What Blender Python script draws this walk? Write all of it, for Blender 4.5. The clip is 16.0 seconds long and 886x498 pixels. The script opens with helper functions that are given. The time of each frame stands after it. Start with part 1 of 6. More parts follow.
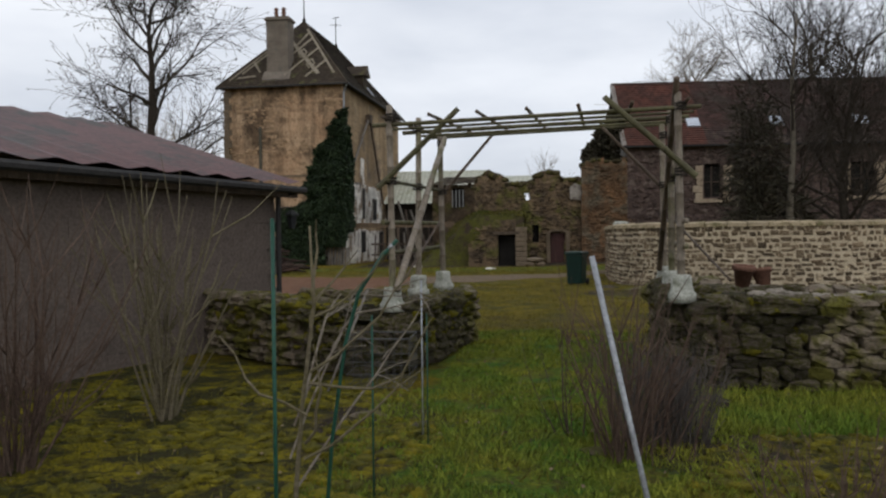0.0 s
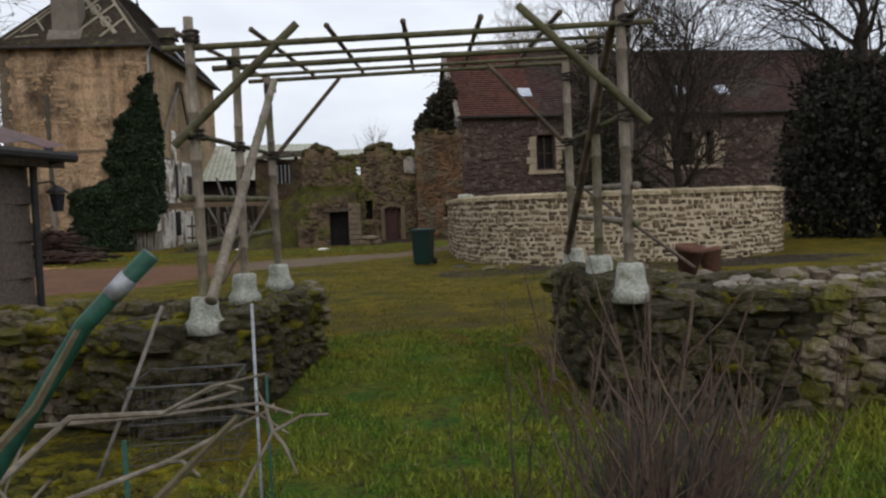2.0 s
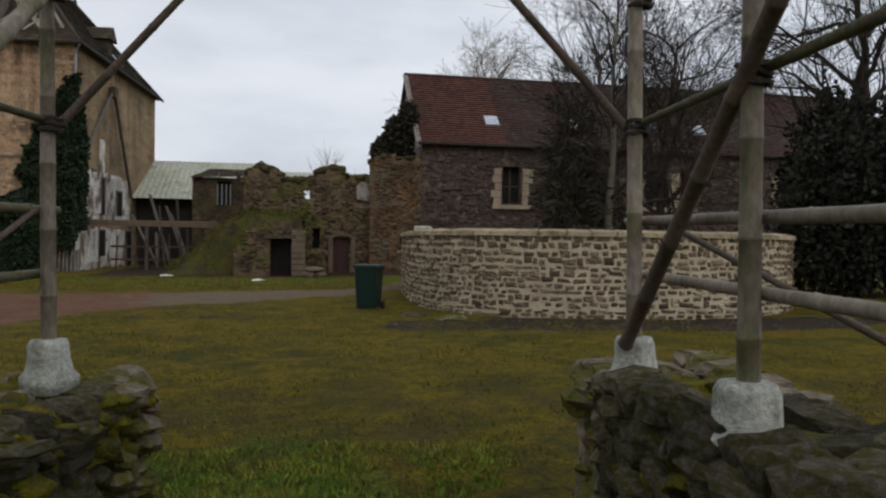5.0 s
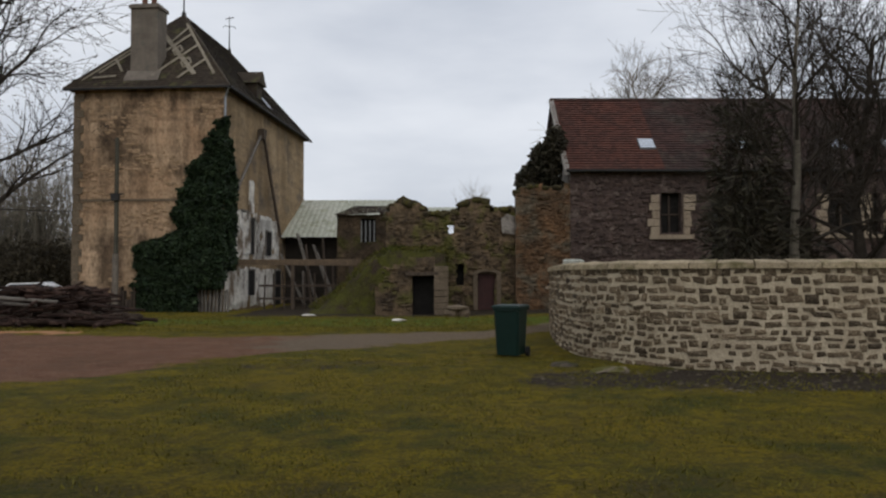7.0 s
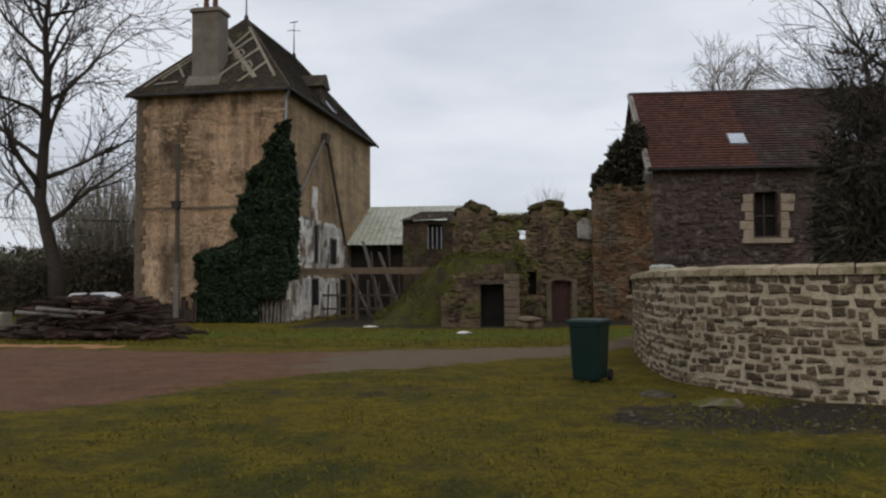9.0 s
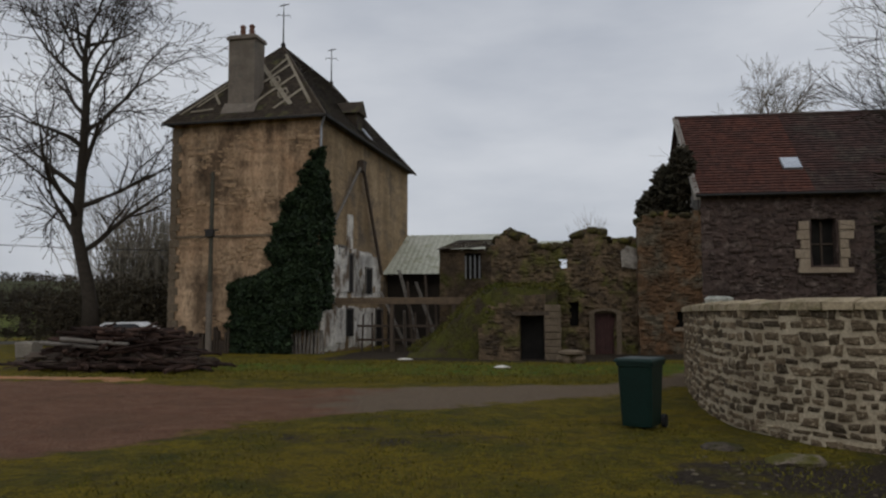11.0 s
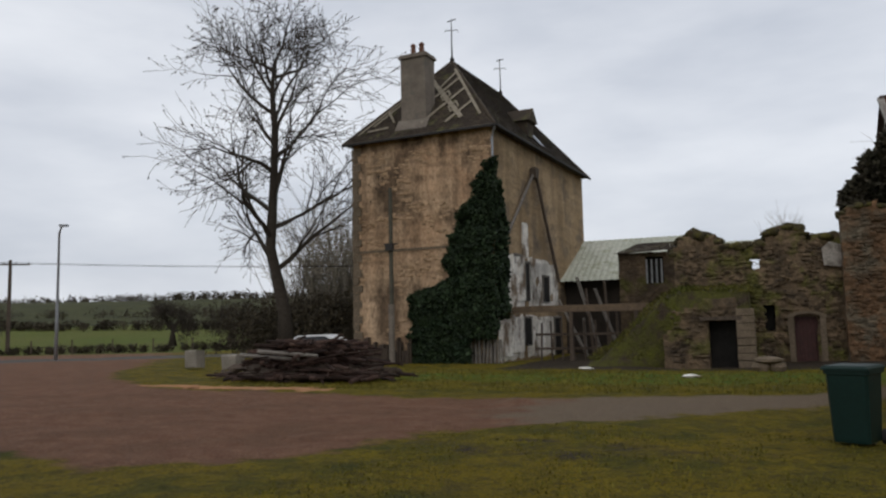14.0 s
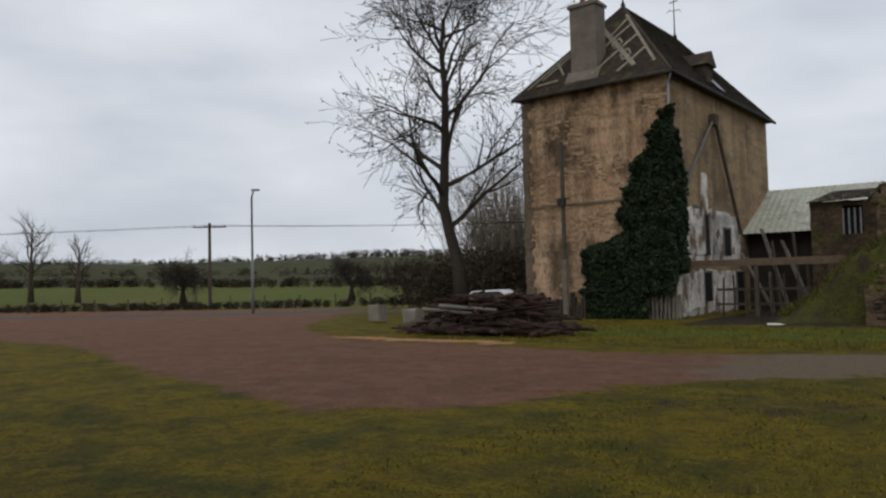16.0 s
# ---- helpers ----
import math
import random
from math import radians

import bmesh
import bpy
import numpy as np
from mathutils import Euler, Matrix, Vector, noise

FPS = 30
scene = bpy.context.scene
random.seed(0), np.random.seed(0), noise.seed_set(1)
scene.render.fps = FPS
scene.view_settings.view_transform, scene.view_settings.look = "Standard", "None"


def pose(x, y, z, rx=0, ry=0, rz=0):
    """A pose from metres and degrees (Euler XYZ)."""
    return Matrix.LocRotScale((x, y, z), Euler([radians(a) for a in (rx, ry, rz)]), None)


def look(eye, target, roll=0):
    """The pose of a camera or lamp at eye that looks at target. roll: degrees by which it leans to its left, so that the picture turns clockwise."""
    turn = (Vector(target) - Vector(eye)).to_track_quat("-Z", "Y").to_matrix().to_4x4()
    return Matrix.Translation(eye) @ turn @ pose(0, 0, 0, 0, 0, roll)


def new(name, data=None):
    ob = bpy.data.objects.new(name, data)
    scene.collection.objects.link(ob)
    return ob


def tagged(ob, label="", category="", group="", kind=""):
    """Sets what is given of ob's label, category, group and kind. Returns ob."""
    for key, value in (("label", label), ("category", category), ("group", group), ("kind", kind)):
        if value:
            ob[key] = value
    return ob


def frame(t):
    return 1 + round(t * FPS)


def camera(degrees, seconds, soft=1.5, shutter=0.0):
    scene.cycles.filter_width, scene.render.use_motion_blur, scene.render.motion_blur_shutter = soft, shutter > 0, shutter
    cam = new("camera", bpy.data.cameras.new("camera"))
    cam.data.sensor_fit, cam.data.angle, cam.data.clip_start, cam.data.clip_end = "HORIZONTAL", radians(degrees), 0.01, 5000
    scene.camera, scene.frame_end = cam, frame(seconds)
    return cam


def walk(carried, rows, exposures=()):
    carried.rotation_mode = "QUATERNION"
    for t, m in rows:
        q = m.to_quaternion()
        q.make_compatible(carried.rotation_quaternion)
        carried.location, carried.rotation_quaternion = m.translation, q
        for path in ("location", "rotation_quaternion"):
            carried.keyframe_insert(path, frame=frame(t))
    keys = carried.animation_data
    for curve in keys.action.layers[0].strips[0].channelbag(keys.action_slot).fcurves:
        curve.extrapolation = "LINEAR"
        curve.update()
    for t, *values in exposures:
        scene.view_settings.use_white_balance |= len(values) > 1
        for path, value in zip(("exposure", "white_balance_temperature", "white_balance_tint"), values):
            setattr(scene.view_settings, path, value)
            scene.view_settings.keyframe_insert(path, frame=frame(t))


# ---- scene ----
cam = camera(60.0, 16.0, soft=2.3)
PATH = [
    (0, (0.67, -1.575, 1.563), (0.465, 0.414, 1.531), -0.6),
    (0.5, (0.502, -0.933, 1.529), (0.342, 1.058, 1.426), 0.9),
    (1, (0.344, -0.27, 1.525), (0.303, 1.722, 1.353), -0.9),
    (1.5, (0.294, 0.44, 1.562), (0.417, 2.431, 1.422), -0.2),
    (2, (0.294, 1.149, 1.586), (0.535, 3.132, 1.482), -2.1),
    (2.5, (0.372, 1.848, 1.606), (0.502, 3.844, 1.562), -0.1),
    (3, (0.439, 2.511, 1.586), (0.559, 4.508, 1.604), -0.2),
    (3.5, (0.511, 3.159, 1.56), (0.74, 5.144, 1.493), 1.4),
    (6, (1.083, 6.108, 1.648), (1.456, 8.073, 1.655), 0.5),
    (6.5, (1.169, 6.712, 1.644), (1.43, 8.695, 1.653), 0.1),
    (7, (1.24, 7.344, 1.647), (1.21, 9.343, 1.716), -0.1),
    (7.5, (1.278, 8.01, 1.638), (1.196, 10.006, 1.735), -0.7),
    (8, (1.332, 8.656, 1.629), (1.184, 10.647, 1.74), -1.0),
    (8.5, (1.37, 9.242, 1.633), (1.197, 11.232, 1.728), -0.6),
    (9, (1.379, 9.711, 1.652), (1.156, 11.696, 1.744), -0.3),
    (11.5, (1.347, 11.125, 1.717), (0.973, 13.08, 1.91), -0.5),
    (12, (1.347, 11.277, 1.719), (0.896, 13.215, 1.93), -1.1),
    (12.5, (1.362, 11.321, 1.71), (0.826, 13.236, 1.926), -1.3),
    (13, (1.373, 11.332, 1.698), (0.767, 13.226, 1.908), -1.3),
    (13.5, (1.364, 11.331, 1.695), (0.681, 13.2, 1.895), -1.0),
    (14, (1.346, 11.298, 1.692), (0.58, 13.135, 1.889), -1.2),
    (14.5, (1.302, 11.235, 1.689), (0.445, 13.034, 1.871), -1.2),
    (15, (1.219, 11.171, 1.682), (0.266, 12.922, 1.843), -1.4),
    (15.5, (1.131, 11.089, 1.675), (0.089, 12.791, 1.808), -1.4),
    (16, (1.053, 10.989, 1.667), (-0.091, 12.627, 1.76), -1.4),
]
walk(cam, [(t, look(eye, target, roll)) for t, eye, target, roll in PATH],
     [(0.0, 0.05), (1.0, 0.0), (2.5, 0.28), (3.5, 0.15), (6.0, -0.17), (7.0, -0.13), (9.0, -0.1), (11.5, -0.56), (12.0, -0.28), (12.5, -0.15), (13.5, -0.08), (15.0, -0.24), (16.0, -0.20)])

# ---- light ----
world = bpy.data.worlds.new("overcast_sky")
scene.world = world
world.use_nodes = True
wn, wl = world.node_tree.nodes, world.node_tree.links
bg = wn["Background"]
sky = wn.new("ShaderNodeTexSky")
sky.sky_type, sky.sun_disc, sky.sun_elevation, sky.sun_rotation = "NISHITA", False, radians(32), radians(200)
sky.dust_density = 3.0
wtc = wn.new("ShaderNodeTexCoord")
wmap = wn.new("ShaderNodeMapping")
wmap.inputs["Scale"].default_value = (1.0, 1.0, 3.2)
wnoi = wn.new("ShaderNodeTexNoise")
wnoi.inputs["Scale"].default_value, wnoi.inputs["Detail"].default_value = 2.6, 5.0
wramp = wn.new("ShaderNodeValToRGB")
wramp.color_ramp.elements[0].position, wramp.color_ramp.elements[1].position = 0.3, 0.72
wramp.color_ramp.elements[0].color, wramp.color_ramp.elements[1].color = (4.4, 4.7, 5.3, 1), (6.7, 6.9, 7.3, 1)
wmix = wn.new("ShaderNodeMixRGB")
wmix.inputs[0].default_value = 0.93
wl.new(wtc.outputs["Generated"], wmap.inputs[0])
wl.new(wmap.outputs[0], wnoi.inputs["Vector"])
wl.new(wnoi.outputs["Fac"], wramp.inputs[0])
wl.new(sky.outputs[0], wmix.inputs[1])
wl.new(wramp.outputs[0], wmix.inputs[2])
wl.new(wmix.outputs[0], bg.inputs[0])
bg.inputs[1].default_value = 0.14
sun = new("sun", bpy.data.lights.new("sun", "SUN"))
sun.data.energy, sun.data.angle, sun.data.color = 0.5, radians(40), (1.0, 0.96, 0.9)
sun.matrix_world = pose(0, 0, 60, 50, 0, 20)


# ---- materials ----
def mat(name, c1, c2, scale=3.0, rough=0.9, bump=0.3, fine=40.0, c3=None, spots=6.0, cut=0.62, vary=0.0, island=0.0, metal=0.0, stretch=(1, 1, 1), depth=0.02, streak=0.0):
    """Two colours at one scale, a third in patches at another, fine grain and relief."""
    m = bpy.data.materials.new(name)
    m.use_nodes = True
    n, l = m.node_tree.nodes, m.node_tree.links
    b = n["Principled BSDF"]
    tc = n.new("ShaderNodeTexCoord")
    mp = n.new("ShaderNodeMapping")
    mp.inputs["Scale"].default_value = stretch
    l.new(tc.outputs["Object"], mp.inputs[0])
    vec = mp.outputs[0]
    if vary:
        oi = n.new("ShaderNodeObjectInfo")
        add = n.new("ShaderNodeVectorMath")
        add.operation = "MULTIPLY_ADD"
        add.inputs[1].default_value = (1, 1, 1)
        sc = n.new("ShaderNodeMath")
        sc.operation = "MULTIPLY"
        sc.inputs[1].default_value = 37.0
        l.new(oi.outputs["Random"], sc.inputs[0])
        l.new(vec, add.inputs[0])
        l.new(sc.outputs[0], add.inputs[2])
        vec = add.outputs[0]

    def noi(s, d=5.0):
        x = n.new("ShaderNodeTexNoise")
        x.inputs["Scale"].default_value, x.inputs["Detail"].default_value, x.inputs["Roughness"].default_value = s, d, 0.62
        l.new(vec, x.inputs["Vector"])
        return x.outputs["Fac"]

    def ramp(fac, a, z):
        x = n.new("ShaderNodeMapRange")
        x.inputs["From Min"].default_value, x.inputs["From Max"].default_value = a, z
        l.new(fac, x.inputs["Value"])
        return x.outputs[0]

    def mix(fac, a, z, mode="MIX"):
        x = n.new("ShaderNodeMixRGB")
        x.blend_type = mode
        for i, v in enumerate((fac, a, z)):
            if isinstance(v, (int, float)):
                x.inputs[i].default_value = v
            elif isinstance(v, tuple):
                x.inputs[i].default_value = (*v, 1)
            else:
                l.new(v, x.inputs[i])
        return x.outputs[0]

    col = mix(ramp(noi(scale), 0.35, 0.65), c1, c2)
    if c3:
        col = mix(ramp(noi(spots, 6.0), cut - 0.06, cut + 0.06), col, c3)
    if streak:
        # rain-washed streaks and faint courses of the masonry underneath
        for sc_, a_, z_, lo in (((1.6, 1.6, 0.10), 0.42, 0.62, 1 - 0.55 * streak), ((0.35, 0.35, 2.6), 0.46, 0.62, 1 - 0.35 * streak)):
            mq = n.new("ShaderNodeMapping")
            mq.inputs["Scale"].default_value = sc_
            l.new(tc.outputs["Object"], mq.inputs[0])
            nq = n.new("ShaderNodeTexNoise")
            nq.inputs["Scale"].default_value, nq.inputs["Detail"].default_value = 1.0, 6.0
            l.new(mq.outputs[0], nq.inputs["Vector"])
            rq = n.new("ShaderNodeMapRange")
            for key, val in (("From Min", a_), ("From Max", z_), ("To Min", 1.12), ("To Max", lo)):
                rq.inputs[key].default_value = val
            l.new(nq.outputs["Fac"], rq.inputs["Value"])
            col = mix(1.0, col, rq.outputs[0], "MULTIPLY")
    grain = noi(fine, 3.0)
    g = n.new("ShaderNodeMapRange")
    g.inputs["From Min"].default_value, g.inputs["From Max"].default_value = 0.25, 0.75
    g.inputs["To Min"].default_value, g.inputs["To Max"].default_value = 0.6, 1.35
    l.new(grain, g.inputs["Value"])
    col = mix(1.0, col, g.outputs[0], "MULTIPLY")
    if vary or island:
        src = n.new("ShaderNodeObjectInfo").outputs["Random"] if vary else n.new("ShaderNodeNewGeometry").outputs["Random Per Island"]
        r = n.new("ShaderNodeMapRange")
        k = vary or island
        r.inputs["To Min"].default_value, r.inputs["To Max"].default_value = 1 - k, 1 + k
        l.new(src, r.inputs["Value"])
        col = mix(1.0, col, r.outputs[0], "MULTIPLY")
    l.new(col, b.inputs["Base Color"])
    b.inputs["Roughness"].default_value, b.inputs["Metallic"].default_value = rough, metal
    b.inputs["Specular IOR Level"].default_value = 0.25
    if bump:
        bp = n.new("ShaderNodeBump")
        bp.inputs["Strength"].default_value, bp.inputs["Distance"].default_value = bump, depth
        mx = n.new("ShaderNodeMath")
        mx.operation = "ADD"
        l.new(grain, mx.inputs[0])
        l.new(noi(fine * 0.2), mx.inputs[1])
        l.new(mx.outputs[0], bp.inputs["Height"])
        l.new(bp.outputs[0], b.inputs["Normal"])
    return m


def ground_mat():
    """Mossy winter lawn; the attributes gravel, moss, soil and field blend in the other grounds, with ragged borders."""
    m = bpy.data.materials.new("ground_cover")
    m.use_nodes = True
    n, l = m.node_tree.nodes, m.node_tree.links
    b = n["Principled BSDF"]
    tc = n.new("ShaderNodeTexCoord")

    def noi(s, d=6.0):
        x = n.new("ShaderNodeTexNoise")
        x.inputs["Scale"].default_value, x.inputs["Detail"].default_value, x.inputs["Roughness"].default_value = s, d, 0.65
        l.new(tc.outputs["Object"], x.inputs["Vector"])
        return x.outputs["Fac"]

    def rng(f, a, z, lo=0.0, hi=1.0):
        x = n.new("ShaderNodeMapRange")
        for k, v in (("From Min", a), ("From Max", z), ("To Min", lo), ("To Max", hi)):
            x.inputs[k].default_value = v
        l.new(f, x.inputs["Value"])
        return x.outputs[0]

    def mix(f, a, z, mode="MIX"):
        x = n.new("ShaderNodeMixRGB")
        x.blend_type = mode
        for i, v in enumerate((f, a, z)):
            if isinstance(v, float):
                x.inputs[i].default_value = v
            elif isinstance(v, tuple):
                x.inputs[i].default_value = (*v, 1)
            else:
                l.new(v, x.inputs[i])
        return x.outputs[0]

    def attr(name, rag=0.55):
        a = n.new("ShaderNodeAttribute")
        a.attribute_name = name
        s = n.new("ShaderNodeMath")
        s.operation = "ADD"
        l.new(a.outputs["Fac"], s.inputs[0])
        l.new(rng(noi(1.3), 0.3, 0.7, -rag / 2, rag / 2), s.inputs[1])
        return rng(s.outputs[0], 0.38, 0.62)

    big, mid, fine, tiny = noi(0.35), noi(2.2), noi(14.0), noi(30.0)
    col = mix(rng(noi(1.1), 0.40, 0.58), (0.070, 0.072, 0.009), (0.195, 0.148, 0.006))
    col = mix(rng(big, 0.42, 0.58, 0, 0.75), col, (0.205, 0.146, 0.006))
    col = mix(rng(noi(0.75), 0.54, 0.62, 0, 0.6), col, (0.055, 0.066, 0.008))
    col = mix(rng(noi(4.5), 0.50, 0.62, 0, 0.6), col, (0.050, 0.046, 0.009))
    col = mix(rng(noi(7.0), 0.57, 0.66, 0, 0.6), col, (0.19, 0.16, 0.010))
    col = mix(rng(fine, 0.52, 0.68, 0, 0.75), col, (0.050, 0.038, 0.016))
    lush = mix(rng(noi(1.6), 0.42, 0.58), (0.065, 0.150, 0.012), (0.165, 0.185, 0.014))
    lush = mix(rng(noi(5.0), 0.5, 0.64, 0, 0.8), lush, (0.10, 0.072, 0.022))
    lush = mix(rng(fine, 0.5, 0.62, 0, 0.7), lush, (0.040, 0.060, 0.010))
    col = mix(attr("lush"), col, lush)
    moss = mix(rng(mid, 0.42, 0.54), (0.24, 0.20, 0.008), (0.050, 0.048, 0.012))
    moss = mix(rng(fine, 0.52, 0.66), moss, (0.035, 0.025, 0.014))
    col = mix(attr("moss"), col, moss)
    dry = mix(rng(fine, 0.4, 0.6), (0.105, 0.078, 0.020), (0.070, 0.062, 0.014))
    col = mix(attr("dry"), col, dry)
    soil = mix(rng(fine, 0.4, 0.65), (0.040, 0.030, 0.020), (0.070, 0.053, 0.037))
    col = mix(attr("soil"), col, soil)
    field = mix(rng(noi(0.05), 0.4, 0.6), (0.10, 0.125, 0.022), (0.125, 0.13, 0.03))
    col = mix(attr("field", 0.1), col, field)
    wood = mix(rng(noi(0.12), 0.4, 0.6), (0.040, 0.043, 0.017), (0.068, 0.072, 0.024))
    col = mix(attr("scrub", 0.4), col, wood)
    grav = mix(rng(mid, 0.35, 0.65), (0.185, 0.090, 0.053), (0.255, 0.138, 0.084))
    grav = mix(rng(noi(0.6), 0.46, 0.62, 0, 0.7), grav, (0.170, 0.094, 0.056))
    grav = mix(attr("grit", 0.4), grav, (0.215, 0.160, 0.108))
    grav = mix(rng(fine, 0.56, 0.7, 0, 0.6), grav, (0.100, 0.052, 0.033))
    col = mix(attr("gravel"), col, grav)
    asph = mix(rng(mid, 0.4, 0.6), (0.11, 0.10, 0.09), (0.14, 0.13, 0.115))
    col = mix(attr("tar", 0.2), col, asph)
    col = mix(1.0, col, rng(tiny, 0.27, 0.73, 0.28, 1.5), "MULTIPLY")
    l.new(col, b.inputs["Base Color"])
    b.inputs["Roughness"].default_value = 0.95
    b.inputs["Specular IOR Level"].default_value = 0.15
    bp = n.new("ShaderNodeBump")
    bp.inputs["Strength"].default_value, bp.inputs["Distance"].default_value = 0.9, 0.09
    mx = n.new("ShaderNodeMath")
    mx.operation = "ADD"
    l.new(fine, mx.inputs[0])
    l.new(tiny, mx.inputs[1])
    l.new(mx.outputs[0], bp.inputs["Height"])
    l.new(bp.outputs[0], b.inputs["Normal"])
    return m


GROUND = ground_mat()
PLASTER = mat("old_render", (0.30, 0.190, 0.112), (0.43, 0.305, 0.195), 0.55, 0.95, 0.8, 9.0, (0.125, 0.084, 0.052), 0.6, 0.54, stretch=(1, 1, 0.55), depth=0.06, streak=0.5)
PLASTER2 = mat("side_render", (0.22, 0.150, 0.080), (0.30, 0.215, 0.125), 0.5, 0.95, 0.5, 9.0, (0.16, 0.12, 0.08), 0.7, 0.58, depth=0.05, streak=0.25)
WHITEWASH = mat("flaking_whitewash", (0.74, 0.71, 0.65), (0.52, 0.48, 0.42), 1.3, 0.9, 0.5, 14.0, (0.17, 0.125, 0.085), 1.1, 0.56, stretch=(1, 1, 0.7), streak=0.15)
ROOF = mat("mossy_roof_tile", (0.036, 0.027, 0.02), (0.06, 0.045, 0.03), 0.9, 0.9, 0.6, 12.0, (0.09, 0.085, 0.035), 1.5, 0.62, island=0.3)
CREAMTILE = mat("cream_roof_tile", (0.30, 0.26, 0.20), (0.20, 0.17, 0.12), 3.0, 0.85, 0.4, 30.0)
REDROOF = mat("red_clay_tile", (0.062, 0.030, 0.024), (0.042, 0.026, 0.022), 0.35, 0.85, 0.4, 8.0, (0.06, 0.045, 0.036), 0.5, 0.55, island=0.3)
REDROOF2 = mat("new_red_tile", (0.10, 0.038, 0.026), (0.07, 0.033, 0.025), 0.9, 0.85, 0.4, 8.0, island=0.25)
CONCRETE = mat("weathered_concrete", (0.2, 0.17, 0.14), (0.14, 0.118, 0.095), 1.2, 0.95, 0.4, 20.0, (0.13, 0.12, 0.10), 2.0, 0.62)
BLOCK = mat("grey_block_wall", (0.122, 0.096, 0.080), (0.112, 0.088, 0.074), 0.7, 0.95, 0.6, 25.0, (0.105, 0.083, 0.070), 0.9, 0.58, vary=0.025)
BARNROOF = mat("red_fibre_sheet", (0.115, 0.052, 0.048), (0.075, 0.042, 0.040), 0.8, 0.6, 0.3, 12.0, (0.045, 0.040, 0.035), 1.2, 0.58)
DARKWOOD = mat("dark_old_timber", (0.06, 0.045, 0.035), (0.10, 0.075, 0.055), 3.0, 0.9, 0.5, 30.0, stretch=(1, 1, 0.3))
TIMBER = mat("weathered_timber", (0.17, 0.12, 0.075), (0.11, 0.08, 0.055), 3.0, 0.9, 0.5, 25.0, island=0.2)
GREYWOOD = mat("silvered_timber", (0.2, 0.18, 0.155), (0.13, 0.115, 0.1), 3.0, 0.9, 0.4, 25.0)
RUBBLE = mat("ruin_rubble", (0.138, 0.096, 0.057), (0.056, 0.041, 0.027), 1.3, 0.95, 1.0, 5.0, (0.085, 0.080, 0.022), 0.9, 0.57, depth=0.12, island=0.5)
ORANGEBRICK = mat("orange_ruin_brick", (0.140, 0.078, 0.040), (0.082, 0.052, 0.030), 0.8, 0.95, 0.8, 7.0, (0.11, 0.09, 0.062), 0.9, 0.54, depth=0.08, island=0.3)
WINGSTONE = mat("dark_wing_stone", (0.095, 0.066, 0.056), (0.06, 0.043, 0.037), 0.9, 0.95, 1.0, 5.0, (0.16, 0.125, 0.105), 1.8, 0.6, depth=0.1, island=0.3)
PALESTONE = mat("pale_dressed_stone", (0.36, 0.29, 0.21), (0.27, 0.21, 0.15), 1.6, 0.9, 0.4, 20.0)
GREYSTONE = mat("grey_dressed_stone", (0.25, 0.22, 0.18), (0.18, 0.16, 0.13), 1.6, 0.9, 0.4, 20.0)
MORTAR = mat("cream_lime_mortar", (0.52, 0.44, 0.315), (0.40, 0.33, 0.23), 1.4, 0.95, 0.6, 30.0, (0.27, 0.22, 0.15), 1.9, 0.64)
WALLSTONE = mat("brown_field_stone", (0.085, 0.060, 0.037), (0.185, 0.138, 0.088), 5.0, 0.95, 0.8, 30.0, (0.38, 0.315, 0.215), 4.0, 0.60, vary=0.5)
WALLSTONEJ = mat("brown_field_stone_far", (0.085, 0.060, 0.037), (0.185, 0.138, 0.088), 5.0, 0.95, 0.8, 30.0, (0.38, 0.315, 0.215), 4.0, 0.60, island=0.5)
COPING = mat("cream_coping_stone", (0.40, 0.325, 0.215), (0.27, 0.215, 0.135), 1.8, 0.95, 0.6, 25.0, (0.17, 0.145, 0.07), 2.5, 0.57, vary=0.2)
GARDENSTONE = mat("mossy_garden_stone", (0.074, 0.057, 0.040), (0.155, 0.128, 0.096), 4.0, 0.95, 0.9, 26.0, (0.060, 0.056, 0.010), 3.0, 0.50, vary=0.5, depth=0.03)
MOSS = mat("cushion_moss", (0.165, 0.140, 0.006), (0.046, 0.047, 0.009), 5.0, 1.0, 1.0, 60.0, (0.21, 0.175, 0.010), 6.0, 0.6, depth=0.03)
CORE = mat("dark_wall_core", (0.035, 0.03, 0.024), (0.055, 0.048, 0.036), 4.0, 0.95, 0.6, 20.0)
POTWHITE = mat("whitened_cast_concrete", (0.43, 0.43, 0.38), (0.27, 0.28, 0.24), 6.0, 0.9, 0.6, 45.0, (0.20, 0.21, 0.16), 9.0, 0.6)
BAMBOO = mat("weathered_bamboo", (0.25, 0.21, 0.165), (0.17, 0.14, 0.105), 4.0, 0.6, 0.2, 40.0, (0.13, 0.125, 0.06), 3.0, 0.6, stretch=(1, 1, 0.4), vary=0.2)
BAMBOOGREEN = mat("mossy_bamboo", (0.10, 0.093, 0.045), (0.065, 0.058, 0.034), 4.0, 0.7, 0.3, 40.0, vary=0.2)
BAMBOODARK = mat("brown_bamboo", (0.11, 0.08, 0.055), (0.07, 0.052, 0.04), 4.0, 0.7, 0.3, 40.0)
TWINE = mat("dark_twine", (0.03, 0.026, 0.022), (0.05, 0.042, 0.035), 30.0, 1.0, 0.4, 90.0)
BINGREEN = mat("green_bin_plastic", (0.004, 0.018, 0.014), (0.0055, 0.023, 0.018), 2.0, 0.5, 0.05, 60.0)
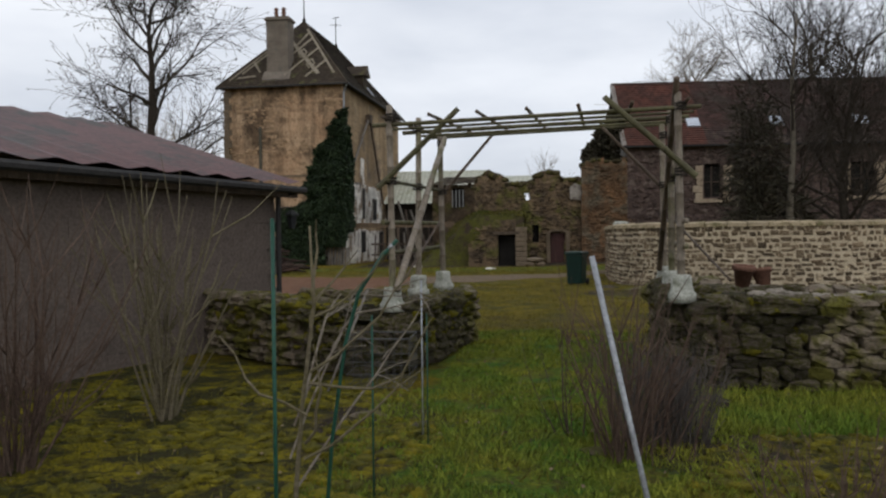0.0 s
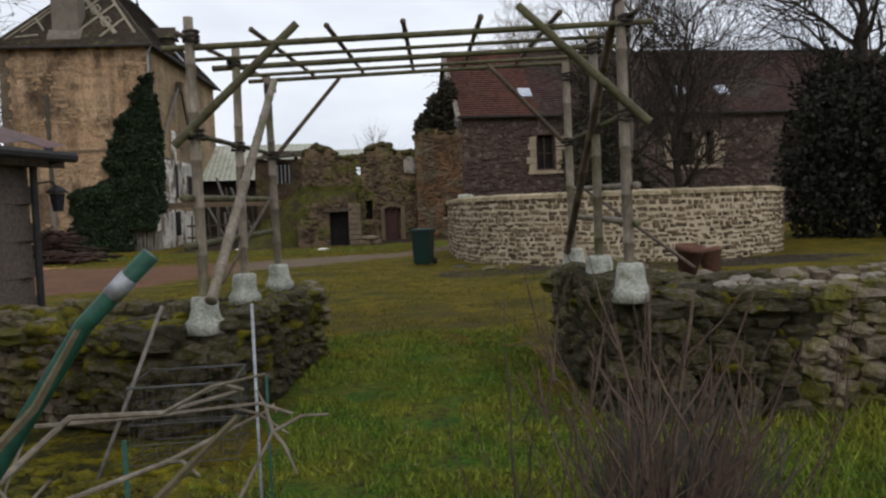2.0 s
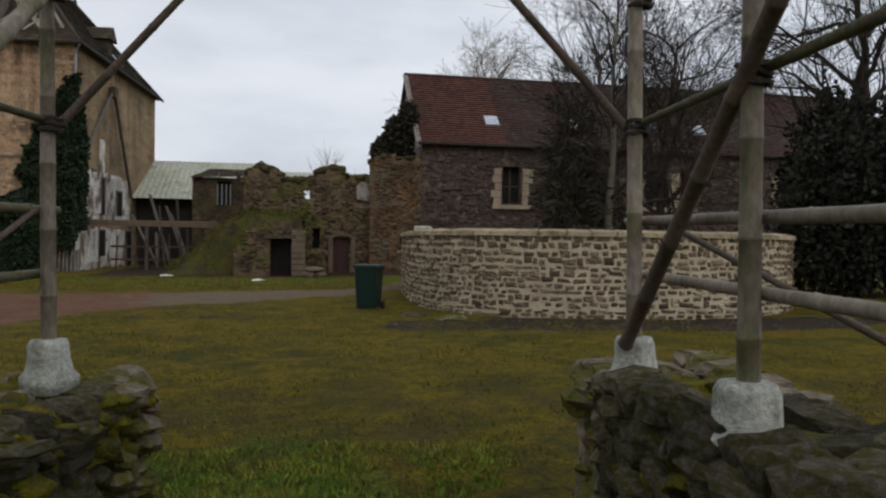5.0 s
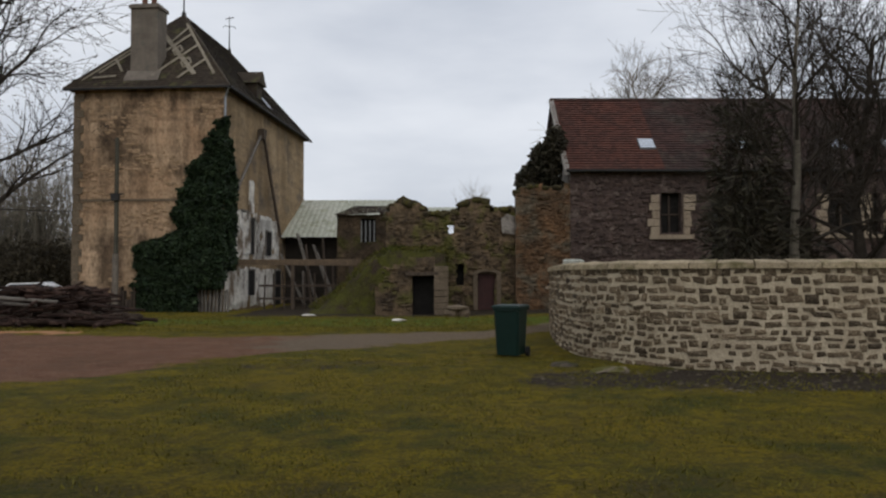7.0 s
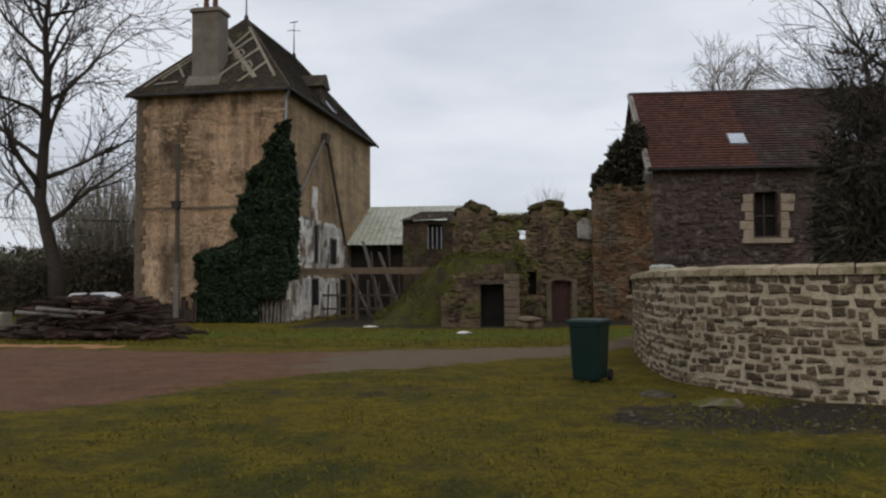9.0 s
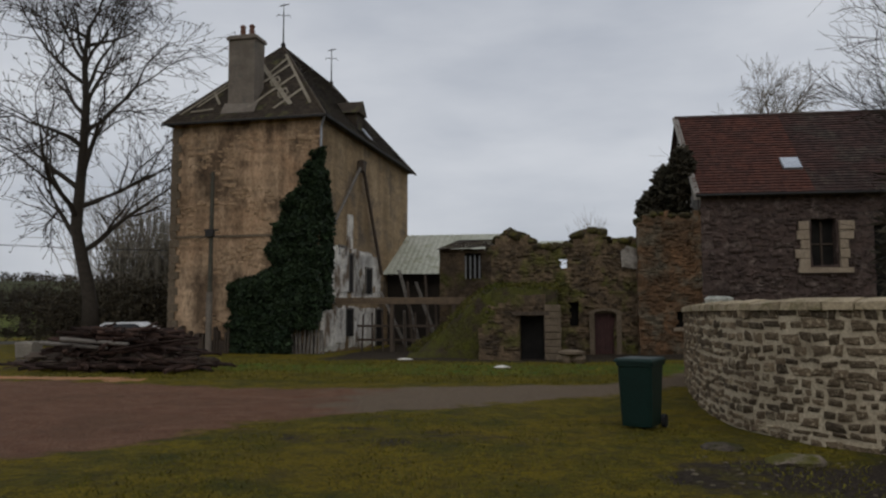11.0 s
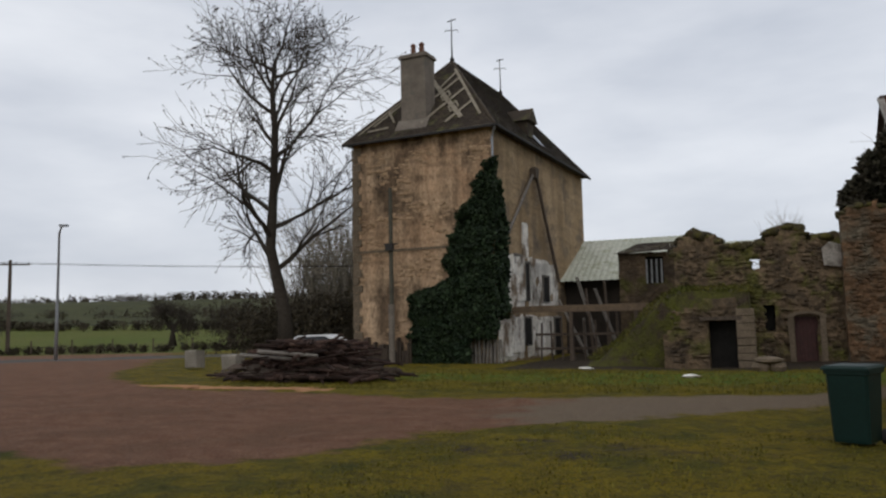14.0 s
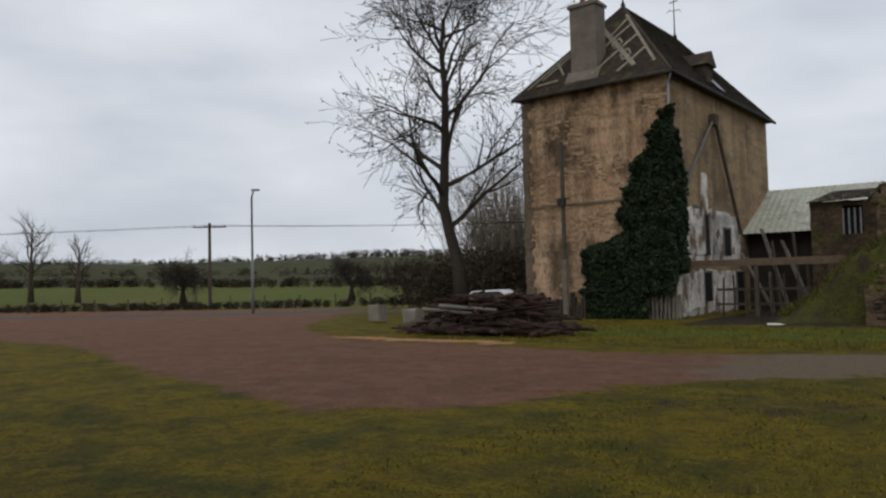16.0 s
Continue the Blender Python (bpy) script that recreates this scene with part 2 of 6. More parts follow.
RUBBER = mat("black_rubber", (0.015, 0.015, 0.015), (0.025, 0.025, 0.025), 6.0, 0.85, 0.1)
TERRA = mat("terracotta", (0.165, 0.082, 0.055), (0.12, 0.062, 0.044), 5.0, 0.9, 0.3, 40.0)
BARK = mat("grey_brown_bark", (0.05, 0.040, 0.030), (0.032, 0.026, 0.02), 5.0, 0.95, 0.6, 30.0)
BARKPALE = mat("pale_smooth_bark", (0.17, 0.15, 0.115), (0.11, 0.095, 0.075), 4.0, 0.95, 0.4, 30.0)
TWIGRED = mat("reddish_twig", (0.075, 0.047, 0.036), (0.125, 0.088, 0.066), 8.0, 0.9, 0.2, 40.0)
TWIGMOSS = mat("mossy_twig", (0.11, 0.095, 0.05), (0.15, 0.125, 0.085), 8.0, 0.95, 0.3, 40.0)
FARWOOD = mat("winter_branches", (0.085, 0.07, 0.05), (0.055, 0.047, 0.036), 0.5, 1.0, 0.0, 3.0, island=0.3)
FARPALE = mat("pale_winter_branches", (0.22, 0.19, 0.15), (0.15, 0.13, 0.105), 0.5, 1.0, 0.0, 3.0, island=0.3)
IVY = mat("ivy_leaf", (0.014, 0.027, 0.012), (0.030, 0.048, 0.019), 2.0, 0.65, 0.0, 20.0, island=0.6)
YEW = mat("dark_evergreen", (0.030, 0.029, 0.017), (0.055, 0.045, 0.030), 1.0, 0.85, 0.0, 10.0, island=0.5)
GREENPIPE = mat("green_coated_steel", (0.012, 0.06, 0.04), (0.02, 0.075, 0.05), 6.0, 0.5, 0.1, 60.0)
STEEL = mat("galvanised_steel", (0.34, 0.36, 0.38), (0.26, 0.27, 0.29), 6.0, 0.5, 0.1, 60.0, metal=0.4)
# near-black colour that paints the shade inside openings
SHADEBLACK = mat("interior_shade", (0.012, 0.011, 0.01), (0.02, 0.018, 0.016), 2.0, 1.0, 0.0)
REDDOOR = mat("dull_red_door_board", (0.075, 0.035, 0.032), (0.055, 0.03, 0.028), 3.0, 0.85, 0.3, 25.0, island=0.2)
IRON = mat("black_iron", (0.02, 0.02, 0.02), (0.035, 0.032, 0.03), 8.0, 0.7, 0.1)
ZINC = mat("pale_metal_roof", (0.48, 0.48, 0.40), (0.36, 0.37, 0.29), 0.4, 0.6, 0.2, 6.0, (0.24, 0.25, 0.16), 0.7, 0.6)
CARWHITE = mat("white_car_paint", (0.72, 0.72, 0.72), (0.66, 0.66, 0.66), 1.0, 0.3, 0.0)
CARGLASS = mat("dark_car_glass", (0.02, 0.022, 0.025), (0.03, 0.032, 0.035), 1.0, 0.1, 0.0)
LAMPGLASS = mat("skylight_glass", (0.55, 0.58, 0.62), (0.5, 0.53, 0.58), 1.0, 0.06, 0.0, metal=0.85)
BRANCHLOG = mat("bark_log", (0.024, 0.013, 0.010), (0.058, 0.034, 0.025), 2.5, 0.95, 0.6, 18.0, (0.13, 0.10, 0.08), 3.0, 0.66, vary=0.5)
SAWDUST = mat("orange_sawdust", (0.38, 0.19, 0.085), (0.28, 0.15, 0.08), 2.0, 1.0, 0.3, 60.0)
LEAFLITTER = mat("dead_leaf", (0.11, 0.075, 0.04), (0.20, 0.16, 0.10), 3.0, 0.9, 0.0, 20.0, island=0.5)
GRASS = mat("grass_blade", (0.085, 0.148, 0.014), (0.19, 0.19, 0.020), 0.8, 0.8, 0.0, 8.0, island=0.4)
DRYGRASS = mat("pale_grass_blade", (0.095, 0.088, 0.012), (0.150, 0.125, 0.018), 0.8, 0.9, 0.0, 8.0, island=0.3)


# ---- mesh helpers ----
class Mesh:
    """Collects vertices and faces for one mesh."""

    def __init__(self):
        self.v, self.f = [], []

    def add(self, vs, fs):
        k = len(self.v)
        self.v += [tuple(p) for p in vs]
        self.f += [tuple(i + k for i in f) for f in fs]
        return self

    def box(self, x0, y0, z0, x1, y1, z1, m=None, jit=0.0):
        vs = [Vector((x, y, z)) for z in (z0, z1) for y in (y0, y1) for x in (x0, x1)]
        if jit:
            vs = [p + Vector((random.uniform(-jit, jit), random.uniform(-jit, jit), random.uniform(-jit, jit))) for p in vs]
        if m:
            vs = [m @ p for p in vs]
        return self.add(vs, [(0, 2, 3, 1), (4, 5, 7, 6), (0, 1, 5, 4), (1, 3, 7, 5), (3, 2, 6, 7), (2, 0, 4, 6)])

    def bevel_box(self, x0, y0, z0, x1, y1, z1, b, m=None, jit=0.0):
        """A box with its outer (-y) face drawn in by b, for a stone or board in a wall."""
        vs = [(x0, y1, z0), (x1, y1, z0), (x1, y1, z1), (x0, y1, z1), (x0, y0 + b, z0), (x1, y0 + b, z0), (x1, y0 + b, z1), (x0, y0 + b, z1),
              (x0 + b, y0, z0 + b), (x1 - b, y0, z0 + b), (x1 - b, y0, z1 - b), (x0 + b, y0, z1 - b)]
        vs = [Vector(p) + Vector((random.uniform(-jit, jit), random.uniform(-jit, jit) * 0.5, random.uniform(-jit, jit))) for p in vs]
        if m:
            vs = [m @ p for p in vs]
        return self.add(vs, [(0, 3, 2, 1), (0, 1, 5, 4), (1, 2, 6, 5), (2, 3, 7, 6), (3, 0, 4, 7), (4, 5, 9, 8), (5, 6, 10, 9), (6, 7, 11, 10), (7, 4, 8, 11), (8, 9, 10, 11)])

    def tube(self, pts, radii, n=6, caps=True):
        pts = [Vector(p) for p in pts]
        if not isinstance(radii, (list, tuple)):
            radii = [radii] * len(pts)
        k = len(self.v)
        for i, p in enumerate(pts):
            d = (pts[min(i + 1, len(pts) - 1)] - pts[max(i - 1, 0)]).normalized()
            side = d.cross(Vector((0.31, 0.77, 0.55))).normalized()
            up = side.cross(d)
            for a in range(n):
                t = 2 * math.pi * a / n
                self.v.append(tuple(p + (side * math.cos(t) + up * math.sin(t)) * radii[i]))
        for i in range(len(pts) - 1):
            for a in range(n):
                q = (a + 1) % n
                self.f.append((k + i * n + a, k + i * n + q, k + (i + 1) * n + q, k + (i + 1) * n + a))
        if caps:
            self.f.append(tuple(k + a for a in range(n))[::-1])
            self.f.append(tuple(k + (len(pts) - 1) * n + a for a in range(n)))
        return self

    def lathe(self, x, y, prof, n=20, wob=0.0):
        k = len(self.v)
        for r, z in prof:
            for a in range(n):
                t = 2 * math.pi * a / n
                rr = r * (1 + wob * noise.noise((math.cos(t) * 2 + x * 9, math.sin(t) * 2 + y * 9, z * 6)))
                self.v.append((x + rr * math.cos(t), y + rr * math.sin(t), z))
        for i in range(len(prof) - 1):
            for a in range(n):
                q = (a + 1) % n
                self.f.append((k + i * n + a, k + i * n + q, k + (i + 1) * n + q, k + (i + 1) * n + a))
        self.f.append(tuple(k + a for a in range(n))[::-1])
        self.f.append(tuple(k + (len(prof) - 1) * n + a for a in range(n)))
        return self

    def rock(self, c, r, n=7, rings=4, rough=0.3, flat=1.0):
        """A lumpy stone."""
        seed = Vector((random.random() * 90, random.random() * 90, random.random() * 90))
        vs = []
        for i in range(rings + 1):
            ph = math.pi * i / rings
            for a in range(n if 0 < i < rings else 1):
                t = 2 * math.pi * a / n
                d = Vector((math.sin(ph) * math.cos(t), math.sin(ph) * math.sin(t), math.cos(ph)))
                s = 1 + rough * noise.noise(d * 1.6 + seed)
                d = Vector([math.copysign(abs(q) ** flat, q) for q in d])
                vs.append(Vector((c[0] + d.x * r[0] * s, c[1] + d.y * r[1] * s, c[2] + d.z * r[2] * s)))
        fs = [(0, 1 + a, 1 + (a + 1) % n) for a in range(n)]
        for i in range(rings - 2):
            for a in range(n):
                q = (a + 1) % n
                fs.append((1 + i * n + a, 1 + (i + 1) * n + a, 1 + (i + 1) * n + q, 1 + i * n + q))
        e = len(vs) - 1
        fs += [(e, 1 + (rings - 2) * n + (a + 1) % n, 1 + (rings - 2) * n + a) for a in range(n)]
        return self.add(vs, fs)

    def leaf(self, p, d, s, w=0.5):
        d = Vector(d).normalized()
        side = d.cross(Vector((random.gauss(0, 1), random.gauss(0, 1), random.gauss(0, 1)))).normalized() * s * w
        p = Vector(p)
        return self.add([p, p + d * s * 0.5 + side * 0.5, p + d * s, p + d * s * 0.5 - side * 0.5], [(0, 1, 2, 3)])

    def data(self, name, material, smooth=False):
        me = bpy.data.meshes.new(name)
        me.from_pydata(self.v, [], self.f)
        me.materials.append(material)
        if smooth:
            me.polygons.foreach_set("use_smooth", [True] * len(me.polygons))
        me.update()
        return me


def part(name, m, material, parent=None, label="", smooth=False):
    ob = new(name, m.data(name, material, smooth))
    ob.parent = parent
    return tagged(ob, label)


def thing(name, label, category, at=(0, 0, 0), group="", kind=""):
    ob = new(name)
    ob.location = at
    if tuple(at) != (0, 0, 0):
        ob.matrix_world = Matrix.Translation(at)
    return tagged(ob, label, category, group, kind)


def solid(name, m, material, label, category, group="", kind="", smooth=False):
    return tagged(part(name, m, material, None, "", smooth), label, category, group, kind)


def lerp(a, b, t):
    return Vector(a) * (1 - t) + Vector(b) * t


def smooth_step(a, b, x):
    t = max(0.0, min(1.0, (x - a) / (b - a)))
    return t * t * (3 - 2 * t)


def seg_dist(p, a, b):
    ax, ay, bx, by = a[0], a[1], b[0], b[1]
    dx, dy = bx - ax, by - ay
    t = max(0, min(1, ((p[0] - ax) * dx + (p[1] - ay) * dy) / (dx * dx + dy * dy)))
    return math.hypot(p[0] - ax - t * dx, p[1] - ay - t * dy), t


def inside(p, poly):
    r = False
    for (x0, y0), (x1, y1) in zip(poly, poly[1:] + poly[:1]):
        if (y0 > p[1]) != (y1 > p[1]) and p[0] < (x1 - x0) * (p[1] - y0) / (y1 - y0) + x0:
            r = not r
    return r


def edge_dist(p, poly):
    """Metres inside (+) or outside (-) of a polygon."""
    d = min(seg_dist(p, a, b)[0] for a, b in zip(poly, poly[1:] + poly[:1]))
    return d if inside(p, poly) else -d


FARBUSH = mat("winter_scrub", (0.036, 0.030, 0.019), (0.062, 0.050, 0.031), 0.3, 1.0, 0.0, 3.0, island=0.4)
WIRE = mat("dull_wire", (0.09, 0.09, 0.09), (0.06, 0.06, 0.058), 6.0, 0.6, 0.0, 40.0)
POLEGREY = mat("grey_green_pole", (0.085, 0.08, 0.06), (0.06, 0.055, 0.042), 2.0, 0.9, 0.2, 30.0)
BARESTONE = mat("bare_wall_stone", (0.36, 0.25, 0.155), (0.27, 0.18, 0.105), 3.0, 0.95, 0.4, 12.0, island=0.25)
DOORSTONE = mat("dull_dressed_stone", (0.17, 0.13, 0.09), (0.12, 0.092, 0.062), 1.6, 0.9, 0.5, 16.0)


# ---- ground ----
TRACK = [(-60, 24), (-38, 25.5), (-23, 24.4), (-13, 20.6), (-8.6, 19.1), (-6.2, 18.6), (-4.8, 19.8), (-3.7, 22.6), (-0.4, 25.6), (2.4, 27.9), (6, 33), (8, 38),
         (5.6, 38), (4.0, 33), (2.3, 30.2), (-3.7, 28.2), (-6.4, 27.8), (-10, 28.8), (-15.5, 29.2), (-21, 33.0), (-26, 38), (-30, 44), (-36, 52), (-44, 62), (-75, 50), (-75, 24)]
LANE = [(-120, 10), (-75, 30), (-52, 45), (-38, 54), (-25, 66), (-10, 85)]


def ground_z(x, y):
    d = math.hypot(x, y - 11)
    z = -0.16 * smooth_step(30, 44, y) * smooth_step(8, 0, x)
    z += 0.05 * noise.noise((x * 0.35, y * 0.35, 0)) + 0.03 * noise.noise((x * 1.3, y * 1.3, 4))
    west = smooth_step(-20, -70, x)
    z += west * (3.3 * smooth_step(72, 165, d) + 13.0 * smooth_step(150, 420, d))
    z += (1 - west) * 4.0 * smooth_step(150, 500, d)
    z += 5.0 * smooth_step(150, 500, d) * noise.noise((x * 0.006, y * 0.006, 2))
    return z


def axis(lo, hi, fine_lo, fine_hi, step):
    a, s = [], step
    v = fine_lo
    while v > lo:
        s *= 1.28
        v -= s
        a.append(v)
    a = a[::-1]
    v = fine_lo
    while v < fine_hi:
        a.append(v)
        v += step
    s = step
    while v < hi:
        a.append(v)
        s *= 1.28
        v += s
    return a


gx, gy = axis(-2500, 2500, -24, 14, 0.33), axis(-2500, 2500, -4, 48, 0.33)
gm = Mesh()
for y in gy:
    for x in gx:
        gm.v.append((x, y, ground_z(x, y)))
W = len(gx)
gm.f = [(j * W + i, j * W + i + 1, (j + 1) * W + i + 1, (j + 1) * W + i) for j in range(len(gy) - 1) for i in range(W - 1)]
ground = solid("ground", gm, GROUND, "mossy winter lawn and rough grass with bare patches", "ground", kind="structure", smooth=True)


def cover(ob, masks):
    """Writes the ground-cover shares of ob's vertices."""
    for name, fn in masks.items():
        at = ob.data.attributes.new(name, "FLOAT", "POINT")
        at.data.foreach_set("value", [fn(v.co.x, v.co.y) for v in ob.data.vertices])


def near(x, y):
    return -80 < x < 25 and -8 < y < 95


def lane_share(x, y):
    if not (-140 < x < 0 and 0 < y < 100):
        return 0.0
    d = min(seg_dist((x, y), a, b)[0] for a, b in zip(LANE, LANE[1:]))
    return smooth_step(3.6, 2.4, d)


def blob(cx, cy, rx, ry):
    return lambda x, y: smooth_step(1.25, 0.6, math.hypot((x - cx) / rx, (y - cy) / ry))


moss_l, moss_r = blob(-3.0, 3.0, 3.2, 5.5), blob(3.6, 2.6, 2.0, 2.6)
# shade is a patch of shade on the lawn, painted with soil colour
bed_l, bed_r, foot, shade = blob(-0.55, 4.6, 0.7, 1.3), blob(2.0, 4.2, 0.8, 0.9), blob(8, 19.6, 6.5, 1.5), blob(-1.2, 21.5, 3.0, 1.0)
lush_a, lush_b, lush_c = blob(0.7, 5.5, 1.2, 6.5), blob(3.4, 5.6, 2.0, 0.8), blob(-2, 36, 14, 4)
far_d = lambda x, y: math.hypot(x, y - 11)
cover(ground, {
    "gravel": lambda x, y: 0.5 + max(-0.5, min(0.5, edge_dist((x, y), TRACK) * 0.7)) if near(x, y) else 0.0,
    "grit": lambda x, y: smooth_step(-7.0, 0.5, x) * smooth_step(22, 25, y),
    "tar": lane_share,
    "moss": lambda x, y: max(moss_l(x, y), moss_r(x, y)),
    # bare soil of beds, wall foot and yard, plus the painted lawn shade
    "soil": lambda x, y: max(bed_l(x, y) * 0.75, bed_r(x, y) * 0.7, foot(x, y) * 0.78, shade(x, y) * 0.42, 0.75 * smooth_step(39.5, 42, y) if -9 < x < 8 and y < 60 else 0),
    "lush": lambda x, y: max(lush_a(x, y), lush_b(x, y), lush_c(x, y) * 0.6),
    "dry": lambda x, y: (0.46 if 10.5 < y < 13.5 and -8 < x < 12 else 0.3) if y < 40 else 0.0,
    "field": lambda x, y: smooth_step(66, 72, far_d(x, y)) * (1 - 0.9 * smooth_step(150, 190, far_d(x, y))) if x < -25 else 0.0,
    "scrub": lambda x, y: smooth_step(135, 160, far_d(x, y)),
})

# ---- garden walls ----
def rubble_wall(name, label, line, thick, top, n_parts, seed, mossy=0.3):
    """A dry wall of rough stones round a dark core, along a line of plan points; stones on both faces and on top."""
    random.seed(seed)
    w = thing(name, label, "garden wall", kind="structure")
    core = Mesh()
    for a, b in zip(line, line[1:]):
        d = (Vector((*b, 0)) - Vector((*a, 0)))
        u = d.normalized()
        nrm = Vector((-u.y, u.x, 0))
        vs = []
        for z in (-0.1, top - 0.1):
            for p, e in ((Vector((*a, 0)), -0.12), (Vector((*b, 0)), 0.12)):
                for s in (-1, 1):
                    vs.append(p + u * e + nrm * s * (thick / 2 - 0.1) + Vector((0, 0, z)))
        core.add(vs, [(0, 1, 3, 2), (4, 6, 7, 5), (0, 4, 5, 1), (2, 3, 7, 6), (0, 2, 6, 4), (1, 5, 7, 3)])
    part("core", core, CORE, w)
    shapes = []
    for k in range(10):
        random.seed(seed * 50 + k)
        shapes.append(Mesh().rock((0, 0, 0), (1, 1, 1), 8, 6, 0.5, 0.72).data("stone", GARDENSTONE))
    random.seed(seed + 1)
    spots = []
    for a, b in zip(line, line[1:]):
        d = (Vector((*b, 0)) - Vector((*a, 0)))
        length, u = d.length, d.normalized()
        nrm = Vector((-u.y, u.x, 0))
        ang = math.atan2(u.y, u.x)
        for s in (-1, 1):
            z = 0.02
            while z < top:
                h = random.uniform(0.075, 0.15)
                x = random.uniform(-0.1, 0.1) - 0.15
                while x < length + 0.12:
                    l = random.uniform(0.11, 0.34)
                    p = Vector((*a, 0)) + u * (x + l / 2) + nrm * s * (thick / 2 - 0.08 + random.uniform(-0.03, 0.04)) + Vector((0, 0, z + h / 2))
                    spots.append((p, (l * 0.58, 0.15, h * 0.64), ang))
                    x += l + 0.01
                z += h
        x = -0.1
        while x < length + 0.1:
            for o in (-0.3, 0.0, 0.3):
                if abs(o) < thick / 2:
                    p = Vector((*a, 0)) + u * (x + random.uniform(-0.08, 0.08)) + nrm * (o + random.uniform(-0.08, 0.08)) + Vector((0, 0, top - 0.07 + random.uniform(-0.03, 0.04)))
                    spots.append((p, (random.uniform(0.13, 0.24), random.uniform(0.12, 0.2), random.uniform(0.05, 0.1)), random.uniform(0, 6)))
            x += 0.3
        for e, q in ((0, a), (length, b)):
            for z in range(int(top / 0.16)):
                for o in (-0.2, 0.1):
                    p = Vector((*a, 0)) + u * (e + (0.1 if e else -0.1)) + nrm * (o + random.uniform(-0.05, 0.05)) + Vector((0, 0, 0.1 + z * 0.16))
                    spots.append((p, (0.16, 0.2, 0.1), ang))
    spots.sort(key=lambda s: math.hypot(s[0].x - 1.0, s[0].y - 6.5))
    rest = Mesh()
    for i, (p, r, a) in enumerate(spots):
        m = Matrix.LocRotScale(p, Euler((random.uniform(-0.12, 0.12), random.uniform(-0.12, 0.12), a + random.uniform(-0.15, 0.15))), r)
        if i < n_parts:
            ob = new("stone", shapes[i % 10])
            ob.parent = w
            ob.matrix_basis = m
        else:
            src = shapes[i % 10]
            rest.add([m @ v.co for v in src.vertices], [tuple(f.vertices) for f in src.polygons])
    if rest.v:
        tagged(part("far_stones", rest, GARDENSTONE, w), kind="stuff")
    # moss cushions on the top, hanging a little over the edge
    cush = Mesh()
    for a, b in zip(line, line[1:]):
        n = int((Vector(b) - Vector(a)).length * 42 * mossy)
        for _ in range(n):
            t = random.random()
            p = lerp((*a, 0), (*b, 0), t)
            u = (Vector((*b, 0)) - Vector((*a, 0))).normalized()
            nrm = Vector((-u.y, u.x, 0))
            p += nrm * random.uniform(-thick / 2, thick / 2) * 0.95
            if random.random() < 0.4:
                p += nrm * random.choice((-1, 1)) * thick * 0.46 - nrm * nrm.dot(p - lerp((*a, 0), (*b, 0), t))
            side_ = abs(nrm.dot(p - lerp((*a, 0), (*b, 0), t))) > thick * 0.42
            cush.rock((p.x, p.y, top - (0.02 + 0.5 * random.random() ** 2 if side_ else random.uniform(-0.01, 0.06))), (random.uniform(0.05, 0.17), random.uniform(0.05, 0.16), random.uniform(0.025, 0.07)), 7, 4, 0.9)
    tagged(part("moss", cush, MOSS, w, "yellow-green cushion moss", True), kind="stuff")
    return w


POST_R = [(2.28, 6.43), (2.36, 7.34), (2.50, 8.57)]
POST_L = [(-0.80, 7.05), (-0.65, 8.15), (-0.45, 9.27)]
rubble_wall("garden_wall_east", "rough dark rubble garden wall, mossy top, beside a grass gap", [(2.82, 9.0), (2.72, 8.4), (2.56, 6.65), (5.0, 6.65), (10.5, 6.9)], 0.72, 0.90, 300, 11, 0.6)
rubble_wall("garden_wall_west", "rubble garden wall thickly grown with moss", [(-0.45, 9.7), (-0.75, 8.2), (-1.0, 7.2), (-2.2, 8.0), (-3.2, 8.75)], 0.75, 0.77, 300, 12, 3.0)

# ---- round court wall ----
RING = [(4.45, 33.0), (4.1, 30.5), (3.8, 27.5), (3.65, 25.2), (3.72, 23.4), (4.1, 22.0), (5.0, 21.0), (6.6, 20.45), (9.0, 20.2), (11.2, 20.7), (12.8, 21.9), (13.9, 24.0), (14.6, 26.6), (15.0, 29.0)]


def walk_line(line, step):
    out, carry = [], 0.0
    for a, b in zip(line, line[1:]):
        a, b = Vector((*a, 0)), Vector((*b, 0))
        d = carry
        while d < (b - a).length:
            out.append((a + (b - a).normalized() * d))
            d += step
        carry = d - (b - a).length
    return out


dense = walk_line(RING, 0.1)
for _ in range(3):
    dense = [dense[0]] + [(dense[i - 6] + dense[i] + dense[i + 6]) / 3 if 6 <= i < len(dense) - 6 else dense[i] for i in range(1, len(dense) - 1)] + [dense[-1]]


def ring_frame(s):
    i = max(0, min(len(dense) - 2, int(s / 0.1)))
    p = dense[i] + (dense[i + 1] - dense[i]) * (s / 0.1 - i)
    j0, j1 = max(0, i - 3), min(len(dense) - 1, i + 4)
    u = (dense[j1] - dense[j0]).normalized()
    return p, u, math.atan2(u.y, u.x)


RING_L, RING_TOP, RING_T = (len(dense) - 2) * 0.1, 1.86, 0.5
ring = thing("court_wall", "curved wall of brown field stone in cream lime mortar", "stone wall", kind="structure")
rm = Mesh()
ks = [i * 0.3 for i in range(int(RING_L / 0.3) + 1)]
for s in ks:
    p, u, a = ring_frame(s)
    nrm = Vector((-u.y, u.x, 0))
    for o, z in ((0, -0.15), (0, RING_TOP - 0.1), (RING_T, RING_TOP - 0.1), (RING_T, -0.15)):
        rm.v.append(tuple(p + nrm * o + Vector((0, 0, z))))
